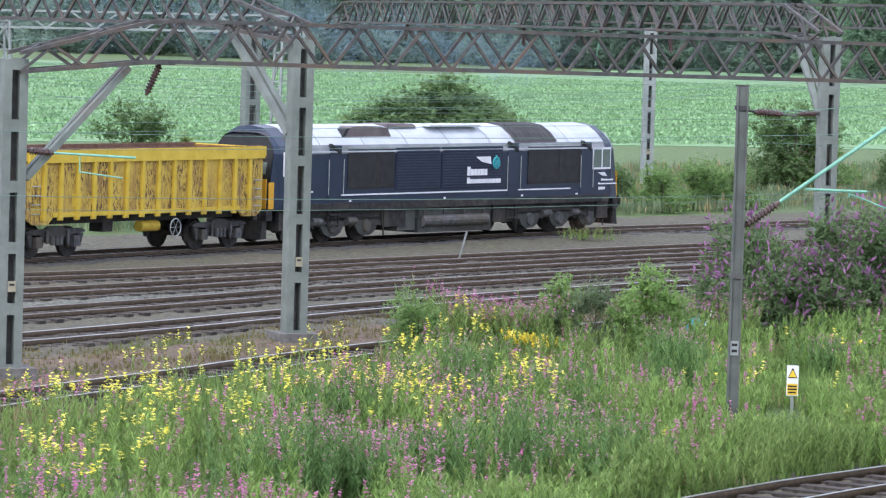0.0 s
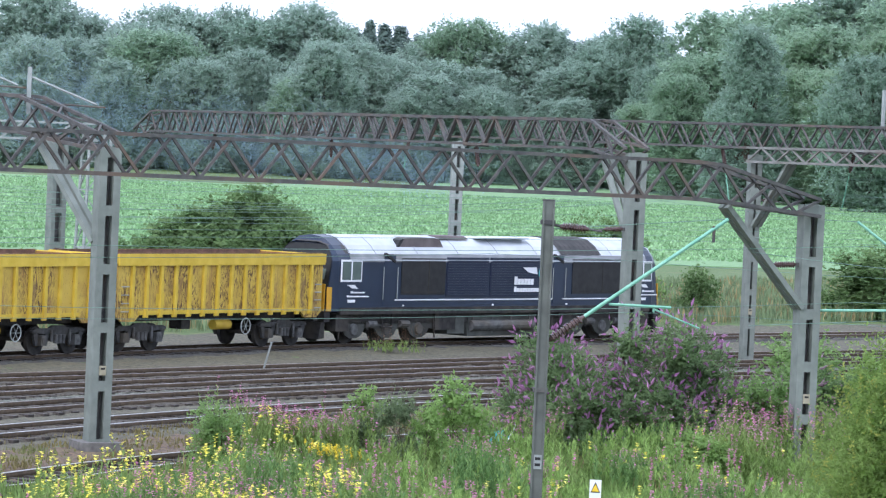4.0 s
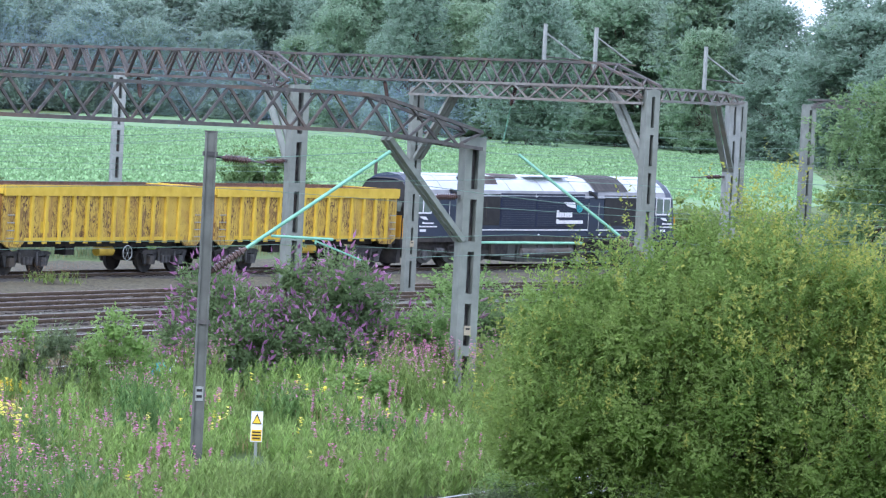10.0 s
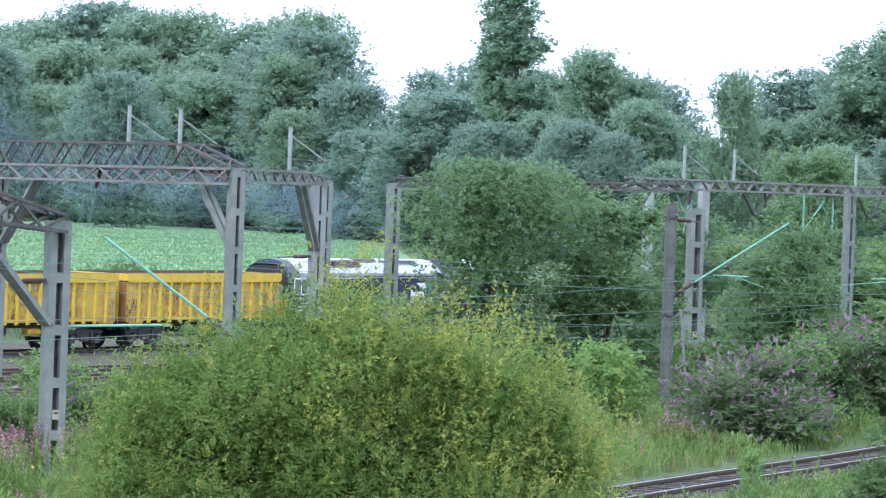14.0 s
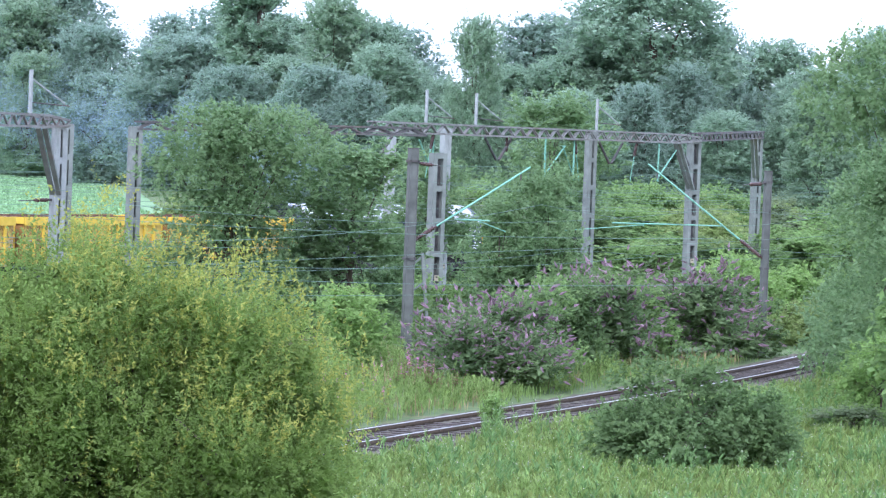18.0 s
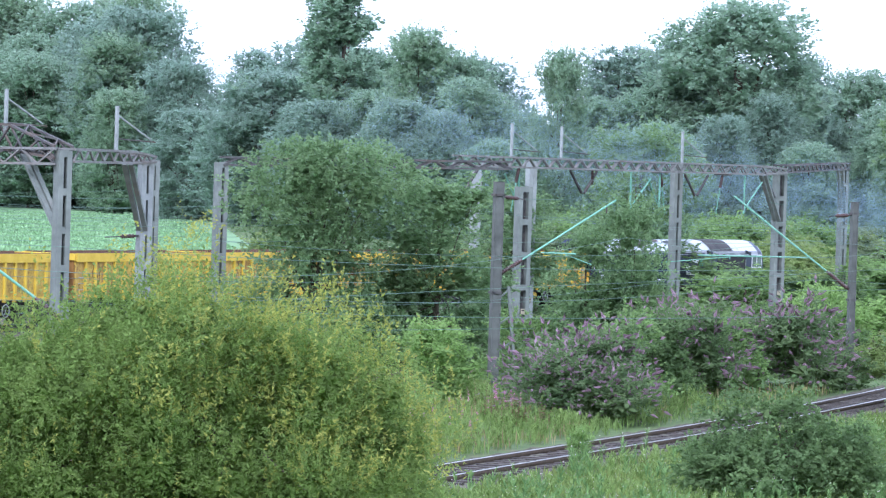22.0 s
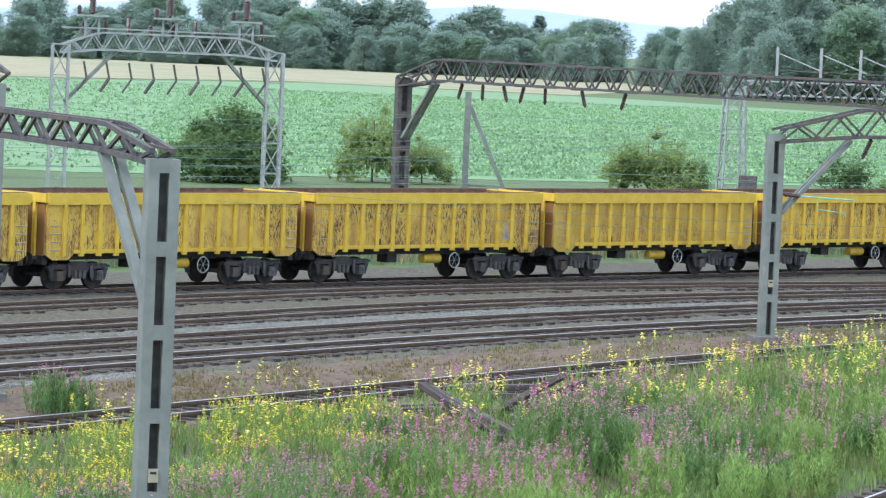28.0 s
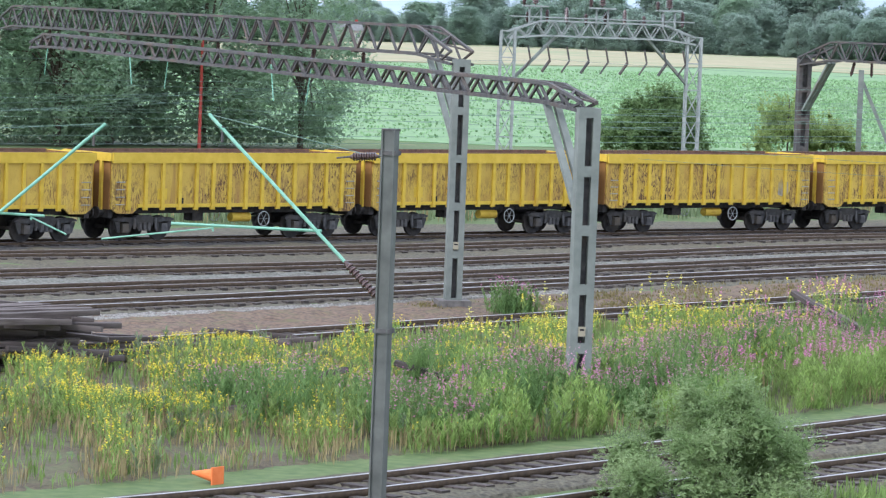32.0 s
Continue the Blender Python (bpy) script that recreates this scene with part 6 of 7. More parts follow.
def stalks(rng, P, h, leaves, leaf, flowers, fsize, bloom=0.3):
    """Upright weeds: leaves all up the stalk, a flower spike over the top."""
    n = len(P)
    wave = 0.5 + 0.25 * np.sin(P[:, 0] * 1.1 + 0.6 * P[:, 1]) + 0.25 * np.sin(P[:, 0] * 0.47 - P[:, 1] * 0.83 + 2.0)
    hh = h * (0.4 + 0.75 * wave ** 1.4 + 0.35 * rng.random(n))
    lean = rng.normal(0, 0.12, (n, 2))
    def ring(count, k0, k1, size, flat, wide=0.17):
        t = k0 + (k1 - k0) * rng.random((n, count))
        z = t * hh[:, None]
        c = P[:, None, :] + lean[:, None, :] * z[..., None]
        a = rng.random((n, count)) * 6.283
        d = np.stack([np.cos(a), np.sin(a)], 2)
        L = size * (0.7 + 0.6 * rng.random((n, count))) * (1.15 - 0.5 * t)
        e = c + d * L[..., None]
        s = np.stack([-d[..., 1], d[..., 0]], 2) * (L * wide)[..., None]
        m = (c + e) / 2
        up = L * flat
        V = np.stack([np.dstack([c, z]), np.dstack([m + s, z + up * 0.7]), np.dstack([e, z + up]), np.dstack([m - s, z + up * 0.7])], 2)
        return V.reshape(-1, 3)
    V1 = ring(leaves, 0.03, 1.0 - bloom * 0.8, leaf, 1.25, 0.15)
    V2 = ring(flowers, 1 - bloom, 1.04, fsize, 0.35, 0.5) if flowers else np.zeros((0, 3))
    return (V1, np.arange(len(V1)).reshape(-1, 4)), (V2, np.arange(len(V2)).reshape(-1, 4))


def weeds(name, label, category, P, rng, h, leaves, leaf, flowers, fsize, mf, ml=None, bloom=0.3):
    P = trodden(P)
    (V1, Q1), (V2, Q2) = stalks(rng, P, h, leaves, leaf, flowers, fsize, bloom)
    ob = tagged(new(name, mesh_np(name, V1, Q1, ml or M_WEED)), label, category, kind="stuff")
    if len(V2):
        part("blossoms", mesh_np("blossoms", V2, Q2, mf), mf, ob)["kind"] = "stuff"
    return ob


r = np.random.default_rng(50)
P = np.concatenate([scatter(r, 19000, 1.9, 10), scatter(r, 1300, 0, 2), scatter(r, 8000, 5, 8)])
V, Q = blades(r, P, 4, 0.32, 0.04)
tagged(new("meadow_grass", mesh_np("meadow_grass", V, Q, M_BLADE)), "tall rough green grass of the waste ground", "grass", kind="stuff")
P = np.concatenate([scatter(r, 9000, 1.0, 10, lumps=0.3), scatter(r, 5200, 0, 2.8, 0.15, 1.0, lumps=0.1)])
V, Q = blades(r, P, 4, 0.45, 0.03)
tagged(new("dry_grass", mesh_np("dry_grass", V, Q, M_DRYBLADE)), "dry seeding grass among the weeds", "grass", kind="stuff")
weeds("fireweed", "pink rosebay willowherb in drifts", "wildflowers", np.concatenate([scatter(r, 700, 3.0, 6.2, 0.3, 0.95, lumps=-0.4), scatter(r, 600, 3.2, 6.0, 0.4, 0.95, lumps=0.6), scatter(r, 330, 2.5, 4.0, 0.5, 0.95, lumps=0.3), scatter(r, 750, 6.0, 8.5, 0.45, 1.0, lumps=0.2), scatter(r, 150, 2.0, 3.6, 0.5, 0.95, lumps=0.3), scatter(r, 300, 3.4, 4.8, 0.1, 0.5, lumps=0.4)]), r, 1.2, 34, 0.1, 24, 0.064, M_PINK, bloom=0.22)
weeds("willowherb_leaf", "dense leafy green weeds not yet in flower", "weeds", np.concatenate([scatter(r, 5200, 4.4, 9.5, 0.15, 1.0, lumps=-0.2), scatter(r, 2200, 1.8, 4.6, 0.55, 1.0, lumps=0.1), scatter(r, 800, 0.2, 2.2, 0.2, 1.0, lumps=0.3)]), r, 1.0, 38, 0.11, 0, 0, M_PINK)
weeds("young_willowherb", "bright yellow-green young willowherb in clumps", "weeds", np.concatenate([scatter(r, 7000, 4.0, 8.2, 0.3, 1.0, lumps=0.25), scatter(r, 2400, 2.0, 4.2, 0.5, 1.0, lumps=0.3)]), r, 1.15, 34, 0.12, 0, 0, M_PINK, ml=M_LIMEWEED)
tl = np.concatenate([np.array(c) + r.normal(0, 1, (n, 2)) * (0.55, 0.5) for c, n in (((1.3, 87.8), 120), ((0.6, 88.6), 80), ((2.0, 88.4), 90), ((6.6, 89.6), 60), ((12.2, 90.2), 110), ((13.6, 95.0), 120), ((11.2, 86.4), 80))])
weeds("willowherb_stand", "tall feathery willowherb stand among the shrubs", "weeds", tl, r, 1.75, 48, 0.11, 9, 0.07, M_PINK, bloom=0.14)
weeds("willowherb_clump", "dark green willowherb clumps among paler weeds", "weeds", np.concatenate([np.array(c) + r.normal(0, 1, (70, 2)) * (0.45, 0.6) for c in np.concatenate([scatter(r, 34, 3.2, 7.4, 0.3, 0.95), scatter(r, 14, 1.6, 3.4, 0.5, 0.95)])]), r, 1.2, 46, 0.11, 5, 0.06, M_PINK, ml=M_STAND, bloom=0.14)
weeds("verge_weed", "tall leafy weeds crowding the near line", "weeds", scatter(r, 2200, 5.0, 7.6, 0.85, 1.0), r, 1.15, 38, 0.11, 0, 0, M_PINK)
weeds("thistle", "grey-green thistles and docks on rough ground", "weeds", scatter(r, 300, 0.3, 2.6, 0.05, 1.0, lumps=0.3), r, 0.9, 34, 0.15, 0, 0, M_PINK, ml=M_GREYSHRUB)
weeds("dock", "rusty brown seeding docks", "weeds", np.concatenate([scatter(r, 420, 0.3, 3.0, 0.2, 1.0, lumps=0.2), scatter(r, 260, 4.0, 8.0, 0.4, 1.0, lumps=0.3)]), r, 0.85, 10, 0.15, 30, 0.05, M_DOCK, bloom=0.5)
weeds("evening_primrose", "pale yellow evening primrose along the siding", "wildflowers", np.concatenate([scatter(r, 950, 3.6, 5.6, 0.06, 0.55, lumps=0.1), scatter(r, 300, 5.4, 6.05, 0.1, 0.7, lumps=0.15), scatter(r, 300, 2.4, 3.8, 0.08, 0.4, lumps=0.2), scatter(r, 90, 6.0, 7.2, 0.4, 0.9, lumps=0.1)]), r, 1.15, 14, 0.13, 10, 0.094, M_FYELLOW, bloom=0.14)
weeds("ragwort", "low golden ragwort on the cinders", "wildflowers", np.concatenate([scatter(r, 7500, 1.2, 3.4, 0.03, 0.66, lumps=0.15), scatter(r, 2200, 0.6, 2.8, 0.3, 0.95, lumps=0.3)]), r, 0.58, 22, 0.09, 9, 0.056, M_FGOLD, ml=M_LIMEWEED, bloom=0.2)
cl = np.array([2.1, 84.9]) + r.normal(0, 1, (60, 2)) * (0.32, 0.25)
weeds("ragwort_clump", "bright golden clump of ragwort", "wildflowers", cl, r, 0.62, 6, 0.1, 24, 0.07, M_FGOLD, bloom=0.16)

# bank on the camera's side of the near line
B_L = np.array([(8, 63.5), (17.4, 75.8), (27.6, 88.8), (38.5, 103), (49.5, 117), (60, 133)], float)
B_R = np.array([(13, 50), (26, 60), (40, 72), (52, 86), (62, 100), (76, 122)], float)
P = scatter(r, 16000, 0, 5, left=B_L, right=B_R)
V, Q = blades(r, P, 5, 0.27, 0.045)
tagged(new("bank_grass", mesh_np("bank_grass", V, Q, M_BANK)), "lush short grass on the sunny bank", "grass", kind="stuff")
weeds("bramble", "low bramble and bindweed with pale blooms", "weeds", np.concatenate([scatter(r, 6500, 0.3, 4.8, 0.0, 0.9, left=B_L, right=B_R, lumps=0.0), scatter(r, 3500, 0.8, 3.6, 0.0, 0.7, left=B_L, right=B_R, lumps=0.3)]), r, 0.45, 20, 0.12, 1, 0.045, M_PALEBLOOM, bloom=0.2)
weeds("cow_parsley", "leafy cow parsley and nettles in patches on the bank", "weeds", scatter(r, 2600, 0.4, 4.6, 0.0, 1.0, left=B_L, right=B_R, lumps=0.45), r, 0.8, 28, 0.15, 3, 0.05, M_PALEBLOOM, ml=M_STAND, bloom=0.12)

bd_ = np.array([5.2, 136.4]) + r.normal(0, 1, (60, 2)) * (0.45, 0.3)
weeds("dock", "dead brown dock stalks beside the rails", "weeds", bd_, r, 1.2, 8, 0.1, 22, 0.035, M_DOCK, bloom=0.7)
dk = np.array([34.0, 108.9]) + r.normal(0, 1, (50, 2)) * (0.8, 0.35)
weeds("dock", "rusty brown docks beside the mast's foot", "weeds", dk, r, 0.9, 8, 0.15, 34, 0.06, M_DOCK, bloom=0.6)

band("bare_ground", M_LEFT[:5], M_RIGHT[:5], 0.03, M_BARE, "bare brown earth with thin green growth", "ground")

# grass on the camera's side of the near lines
N_L = np.array([(-24, -30), (-8, -1), (-1, 16), (3.5, 33), (5, 50), (8.5, 62)], float)
N_R = np.array([(-14, -36), (2, -8), (9, 12), (14, 32), (16, 44), (16, 52)], float)
P = scatter(r, 12000, 0, 5, left=N_L, right=N_R)
V, Q = blades(r, P, 5, 0.32, 0.045)
tagged(new("near_grass", mesh_np("near_grass", V, Q, M_BLADE)), "rough grass beside the near lines", "grass", kind="stuff")
weeds("nettle", "nettles and brambles beside the near lines", "weeds", scatter(r, 1600, 0.5, 4.8, 0.1, 1.0, left=N_L, right=N_R, lumps=0.2), r, 0.6, 18, 0.15, 0, 0, M_PINK)

# weeds on the cinders and beyond the train
C_L = np.array([(-25.5, 46), (-19.5, 63), (-8.5, 87), (0, 101), (10, 116)], float)
C_R = np.array([(-21, 45), (-15, 60), (-6.6, 80.5), (1, 94), (8, 103)], float)
P = scatter(r, 4200, 0, 4, left=C_L, right=C_R, lumps=0.1)
V, Q = blades(r, P, 5, 0.14, 0.04)
tagged(new("cinder_weeds", mesh_np("cinder_weeds", V, Q, M_CINDERWEED)), "sparse dry weeds on brown cinders", "weeds", kind="stuff")
F_L = off(MAIN, -8.0)[(MAIN_S > -75) & (MAIN_S < 150)][::20]
F_R = off(MAIN, -38.0)[(MAIN_S > -75) & (MAIN_S < 150)][::20]
P = scatter(r, 11000, 0, len(F_L) - 1, left=F_L, right=F_R, lumps=0.1)
V, Q = blades(r, P, 4, 0.62, 0.07)
tagged(new("verge_grass", mesh_np("verge_grass", V, Q, M_DRYBLADE)), "tall yellowing grass between line and field", "grass", kind="stuff")
P = scatter(r, 21000, 0, len(F_L) - 1, left=F_L, right=F_R, lumps=-0.3)
V, Q = blades(r, P, 5, 0.6, 0.09)
tagged(new("verge_weeds", mesh_np("verge_weeds", V, Q, M_GREYSHRUB)), "green weeds between line and field", "weeds", kind="stuff")

# crops
P = scatter(r, 110000, 0, 4, left=np.array([(-330, 160), (-60, 190), (-20, 228), (15, 253), (72, 300)], float), right=np.array([(-330, 460), (-140, 540), (-20, 545), (60, 540), (120, 540)], float))
V, Q = blades(r, P, 3, 0.26, 0.2, 0.2, 0.9)
tagged(new("crop_plants", mesh_np("crop_plants", V, Q, M_CROP)), "rows of leafy green root crops", "crops", kind="stuff")

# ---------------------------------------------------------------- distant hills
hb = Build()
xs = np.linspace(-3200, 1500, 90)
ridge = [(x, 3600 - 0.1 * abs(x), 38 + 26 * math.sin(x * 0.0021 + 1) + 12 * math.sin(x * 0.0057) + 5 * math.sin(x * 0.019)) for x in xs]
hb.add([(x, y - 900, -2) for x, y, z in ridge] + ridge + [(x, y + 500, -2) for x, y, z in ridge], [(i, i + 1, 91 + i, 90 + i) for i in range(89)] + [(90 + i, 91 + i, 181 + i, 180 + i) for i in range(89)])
tagged(new("backdrop", hb.mesh("backdrop", M_HAZYHILL)), "long hills on the horizon with pale blue haze painted in", "hills", kind="structure")

# ---------------------------------------------------------------- gantries of the far left and the right
H1, H2 = (-12.8, 18.9), (-24.0, 46.9)
post(*H1, 6.9, 25)
post(*H2, 7.49, 25)
boom((-58.2, 92.5), H2, 7.3, 7.3, "long dark lattice girder over the lines", drop=0.7, brace=(False, True), near=True)
boom((-45.5, 65.5), H1, 7.0, 6.8, "light dark-grey lattice girder to the near post", hb=0.44, wb=0.36, drop=0.35, panel=0.7, run=2.2, brace=(False, True), near=True)
post(48.1, 152.6, 7.0, 10, w=0.6, base=False)
post(64.1, 178.8, 8.3, 10, base=False, w=0.45)
post(72.4, 186.4, 8.1, 10, base=False, w=0.6)
post(54.9, 181.9, 7.6, 10, base=False, w=0.35, m=M_PALESTEEL)
post(52.9, 166.8, 8.1, 10, base=False, w=0.35, m=M_PALESTEEL)
post(86.7, 213.0, 8.8, 10, base=False, w=0.45)
LG = boom((47.0, 158.2), (72.4, 186.4), 7.9, 8.0, "long grey-brown lattice girder over several lines", hb=0.42, m=M_MIDSTEEL, haunch=(False, True), drop=0.1, panel=0.7, brace=(False, True))
boom((35.5, 153.0), (48.1, 154.6), 7.55, 7.75, "thin dark lattice girder passing over young trees", hb=0.3, wb=0.4, haunch=(False, False), drop=0.1, panel=0.7, brace=(False, False))
for s in (0.4, 13.0, 26.6, 37.4):
    for d in (-1, 1):
        if 0 < s + d * 1.5 < 38:
            part("knee_brace", Build().beam((s + d * 0.15, 0, 6.75), (s + d * 1.5, 0, 7.75), 0.09), M_DARKSTEEL, LG)
for s, d in ((6.0, -1), (18.5, 1), (22.0, -1), (33.0, 1)):
    part("dropper_tube", Build().tube((s, 0, 7.8), (s, 0, 5.9), 0.045, 6), M_GREENTUBE, LG, "green dropper tube")
    part("cantilever_tube", Build().tube((s, 0, 6.1), (s + d * 1.9, -0.2, 7.5), 0.04, 6), M_GREENTUBE, LG, "green cantilever tube")
boom((72.4, 186.4), (86.7, 213.0), 8.1, 8.5, "dark lattice girder between far posts", hb=0.35, haunch=(False, False), drop=0.1, brace=(False, True))
post(-7.4, 149.8, 7.0, 30, "rusty twin post behind the train", w=0.62, base=False)
post(9.3, 177.8, 7.5, 10, "tall pale post at the field's edge", w=0.5, m=M_PALESTEEL, base=False)
post(32.5, 152.0, 7.6, 10, "grey post partly behind the trees", w=0.4, base=False)
post(35.5, 153.0, 7.6, 10, "grey post partly behind the trees", w=0.45, base=False)
post(*G6, 7.6, 10, "pale lattice post of the light girder", w=0.42, m=M_PALESTEEL, base=False)


def lattice_tower(x, y, h, w=1.3, wt=0.9, label="pale lattice steel tower"):
    ob = thing("lattice_tower", label, "tower", "lattice towers", pose(x, y, 0, 0, 0, 20))
    c = [(-1, -1), (1, -1), (1, 1), (-1, 1)]
    def at_h(k, z):
        s = w / 2 + (wt - w) / 2 * z / h
        return (c[k][0] * s, c[k][1] * s, z)
    for k in range(4):
        part("leg", Build().beam(at_h(k, 0), at_h(k, h), 0.1), M_PALESTEEL, ob)
        lace = Build()
        n = 6
        for i in range(n):
            z, z2 = h * i / n, h * (i + 1) / n
            lace.beam(at_h(k, z), at_h((k + 1) % 4, z2), 0.05)
            lace.beam(at_h(k, z2), at_h((k + 1) % 4, z2), 0.05)
        part("lacing", lace, M_PALESTEEL, ob)["kind"] = "stuff"
    return ob


lattice_tower(-18.6, 162.1, 7.0)
lattice_tower(-6.5, 163.5, 7.2)
lattice_tower(-44.1, 123.7, 8.0, 0.7, 0.7)
lattice_tower(-35.5, 128.0, 8.0, 0.7, 0.7)
boom((-18.6, 162.1), (-6.5, 163.5), 6.8, 6.9, "pale lattice girder between two towers", hb=0.7, m=M_PALESTEEL, haunch=(False, False), drop=0.3, brace=(False, False))
SW = boom((-44.1, 123.7), (-35.5, 128.0), 7.6, 7.6, "pale switching gantry girder crowned with insulators", hb=0.75, m=M_PALESTEEL, drop=0.6, run=1.6, brace=(True, True), panel=0.45)
for k in range(3):
    x = 1.35 + 3.45 * k
    part("support_frame", Build().beam((x - 0.3, 0, 8.3), (x - 0.3, 0, 9.25), 0.09).beam((x + 0.3, 0, 8.3), (x + 0.3, 0, 9.25), 0.09).beam((x - 0.3, 0, 8.4), (x + 0.3, 0, 9.2), 0.05).box(x, 0, 9.29, 1.3, 0.5, 0.08), M_PALESTEEL, SW)
    insulator((x, 0, 9.33), (x, 0, 10.35), 0.19, SW)
    part("terminal_pin", Build().tube((x, 0, 10.35), (x, 0, 10.75), 0.03, 6), M_DARKSTEEL, SW)
    insulator((x - 0.55, 0.2, 9.33), (x - 0.55, 0.2, 9.75), 0.12, SW)
for k in range(9):
    x = 1.0 + 1.0 * k
    insulator((x, 0.2, 8.45), (x, 0.2, 9.0 + 0.15 * (k % 3)), 0.12, SW)
    part("hanging_switch", Build().tube((x, -0.2, 7.3), (x + 0.15, -0.2, 6.6), 0.05, 6).tube((x + 0.15, -0.2, 6.6), (x - 0.25, -0.2, 6.0), 0.05 + 0.03 * (k % 2), 6), M_DARKSTEEL, SW, "dark hanging switch arm")
part("upper_rail", Build().box(4.8, -0.35, 8.75, 9.4, 0.06, 0.06).box(4.8, 0.35, 8.75, 9.4, 0.06, 0.06), M_PALESTEEL, SW)
relay = thing("relay_cabinet", "dark grey cabinet beside the lattice tower", "cabinet", at=pose(-17.6, 161.0, 0))
part("body", Build().box(0, 0, 1.9, 0.9, 0.6, 1.3), M_DARKSTEEL, relay)
part("stand", Build().box(-0.3, 0, 0.6, 0.08, 0.4, 1.3).box(0.3, 0, 0.6, 0.08, 0.4, 1.3), M_PALESTEEL, relay)

af = thing("a_frame_mast", "pale A-frame mast under the long girder", "mast", at=pose(-25.3, 119.5, 0, 0, 0, 10))
part("upright", Build().beam((0, 0, 0), (0, 0, 6.8), 0.26), M_STEEL, af)
part("strut", Build().beam((2.9, 0, 0), (0.1, 0, 6.2), 0.17), M_STEEL, af)
part("tie", Build().beam((0, 0, 2.9), (1.58, 0, 2.9), 0.1).beam((0, 0, 1.2), (1.58, 0, 2.9), 0.08), M_STEEL, af)
rp = thing("signal_pole", "slim rust-red pole behind the wagons", "pole", at=pose(-72.0, 155.4, 0))
part("pole", Build().tube((0, 0, 0), (0, 0, 6.8), 0.11, 10, 0.09), M_RED, rp)
part("pole_cap", Build().box(0, 0, 6.82, 0.24, 0.24, 0.05), M_DARKSTEEL, rp)

# drop insulators and stubby masts on the girders
def droppers(p0, p1, z, xs, label, tubes=False):
    a, b = Vector((*p0, 0)), Vector((*p1, 0))
    ang = math.degrees(math.atan2((b - a).y, (b - a).x))
    for i, x in enumerate(xs):
        ob = thing("hanging_insulator", label, "insulator", "hanging insulators", pose(*p0, 0, 0, 0, ang) @ pose(x, 0, z))
        t = 0.5 * ((i % 3) - 1) * 0.6
        part("hanger", Build().box(0, 0, 0.03, 0.35, 0.75, 0.08), M_DARKSTEEL, ob)
        insulator((0, 0, 0.02), (t, 0, -0.65), 0.085, ob)
        if tubes and i % 3 != 1:
            part("drop_tube", Build().tube((t, 0, -0.65), (t * 2.4, 0, -1.9), 0.022, 6), M_GREENTUBE, ob, "green drop tube")


STRING = "dark insulator string hanging from the girder"
droppers(G0, G1, 7.22, (4.5, 6.0, 7.5, 9.0, 10.5, 13, 16), STRING)
droppers(G1L, G4, 6.46, (3.2,), STRING)
droppers((-58.2, 92.5), H2, 7.5, (8, 14, 20, 26, 32, 38, 43, 48), STRING, True)
droppers((-4.8, 168.0), G2, 7.38, (12, 28, 44), STRING)
droppers((2, 185), G5, 7.68, (14, 34, 44, 54), STRING, True)
droppers((47.0, 158.2), (72.4, 186.4), 7.78, (6, 14, 22, 30), STRING, True)


def stub_mast(x, y, z, h, turn=0.0):
    ob = thing("stub_mast", "short pale mast with a stay arm on the girder", "mast", "stub masts", pose(x, y, z, 0, 0, turn))
    part("stub", Build().beam((0, 0, 0), (0, 0, h), 0.1), M_PALESTEEL, ob)
    part("stay_arm", Build().tube((0, 0, h * 0.8), (1.6, 0, h * 0.25), 0.03, 6), M_PALESTEEL, ob)
    part("lower_arm", Build().tube((0, 0, h * 0.25), (1.8, 0, h * 0.2), 0.025, 6), M_DARKSTEEL, ob)
    return ob


for x, y, z in ((-10.5, 97.8, 8.1), (-8.8, 96.0, 8.1), (-7.3, 94.3, 8.1), (-5.3, 92.1, 7.7)):
    stub_mast(x, y, z, 1.1)
for x, y, z in ((21.4, 132.7, 8.4), (22.6, 129.4, 8.3), (27.0, 132.5, 7.9), (50.4, 161.9, 8.2), (54.0, 166.0, 8.2), (63.5, 176.5, 8.3)):
    stub_mast(x, y, z, 1.5, 30)

# ---------------------------------------------------------------- wires
def wire(C, z, label, sag=0.0, span=45.0, r=0.006):
    S = np.r_[0, np.cumsum(np.hypot(*np.diff(C, axis=0).T))]
    s = np.arange(0, S[-1], 3.0)
    P = np.c_[np.interp(s, S, C[:, 0]), np.interp(s, S, C[:, 1])]
    t, n = side_of(P)
    u = (s / span) % 1.0
    zz = z - sag * 4 * u * (1 - u)
    V = np.stack([np.c_[P - n * r, zz], np.c_[P, zz + r], np.c_[P + n * r, zz], np.c_[P, zz - r]], 1).reshape(-1, 3)
    i = np.arange(len(s) - 1) * 4
    Q = np.concatenate([np.c_[i + k, i + (k + 1) % 4, i + 4 + (k + 1) % 4, i + 4 + k] for k in range(4)])
    return tagged(new("overhead_wire", mesh_np("overhead_wire", V, Q, M_WIRE)), label, "wire", "overhead wires")


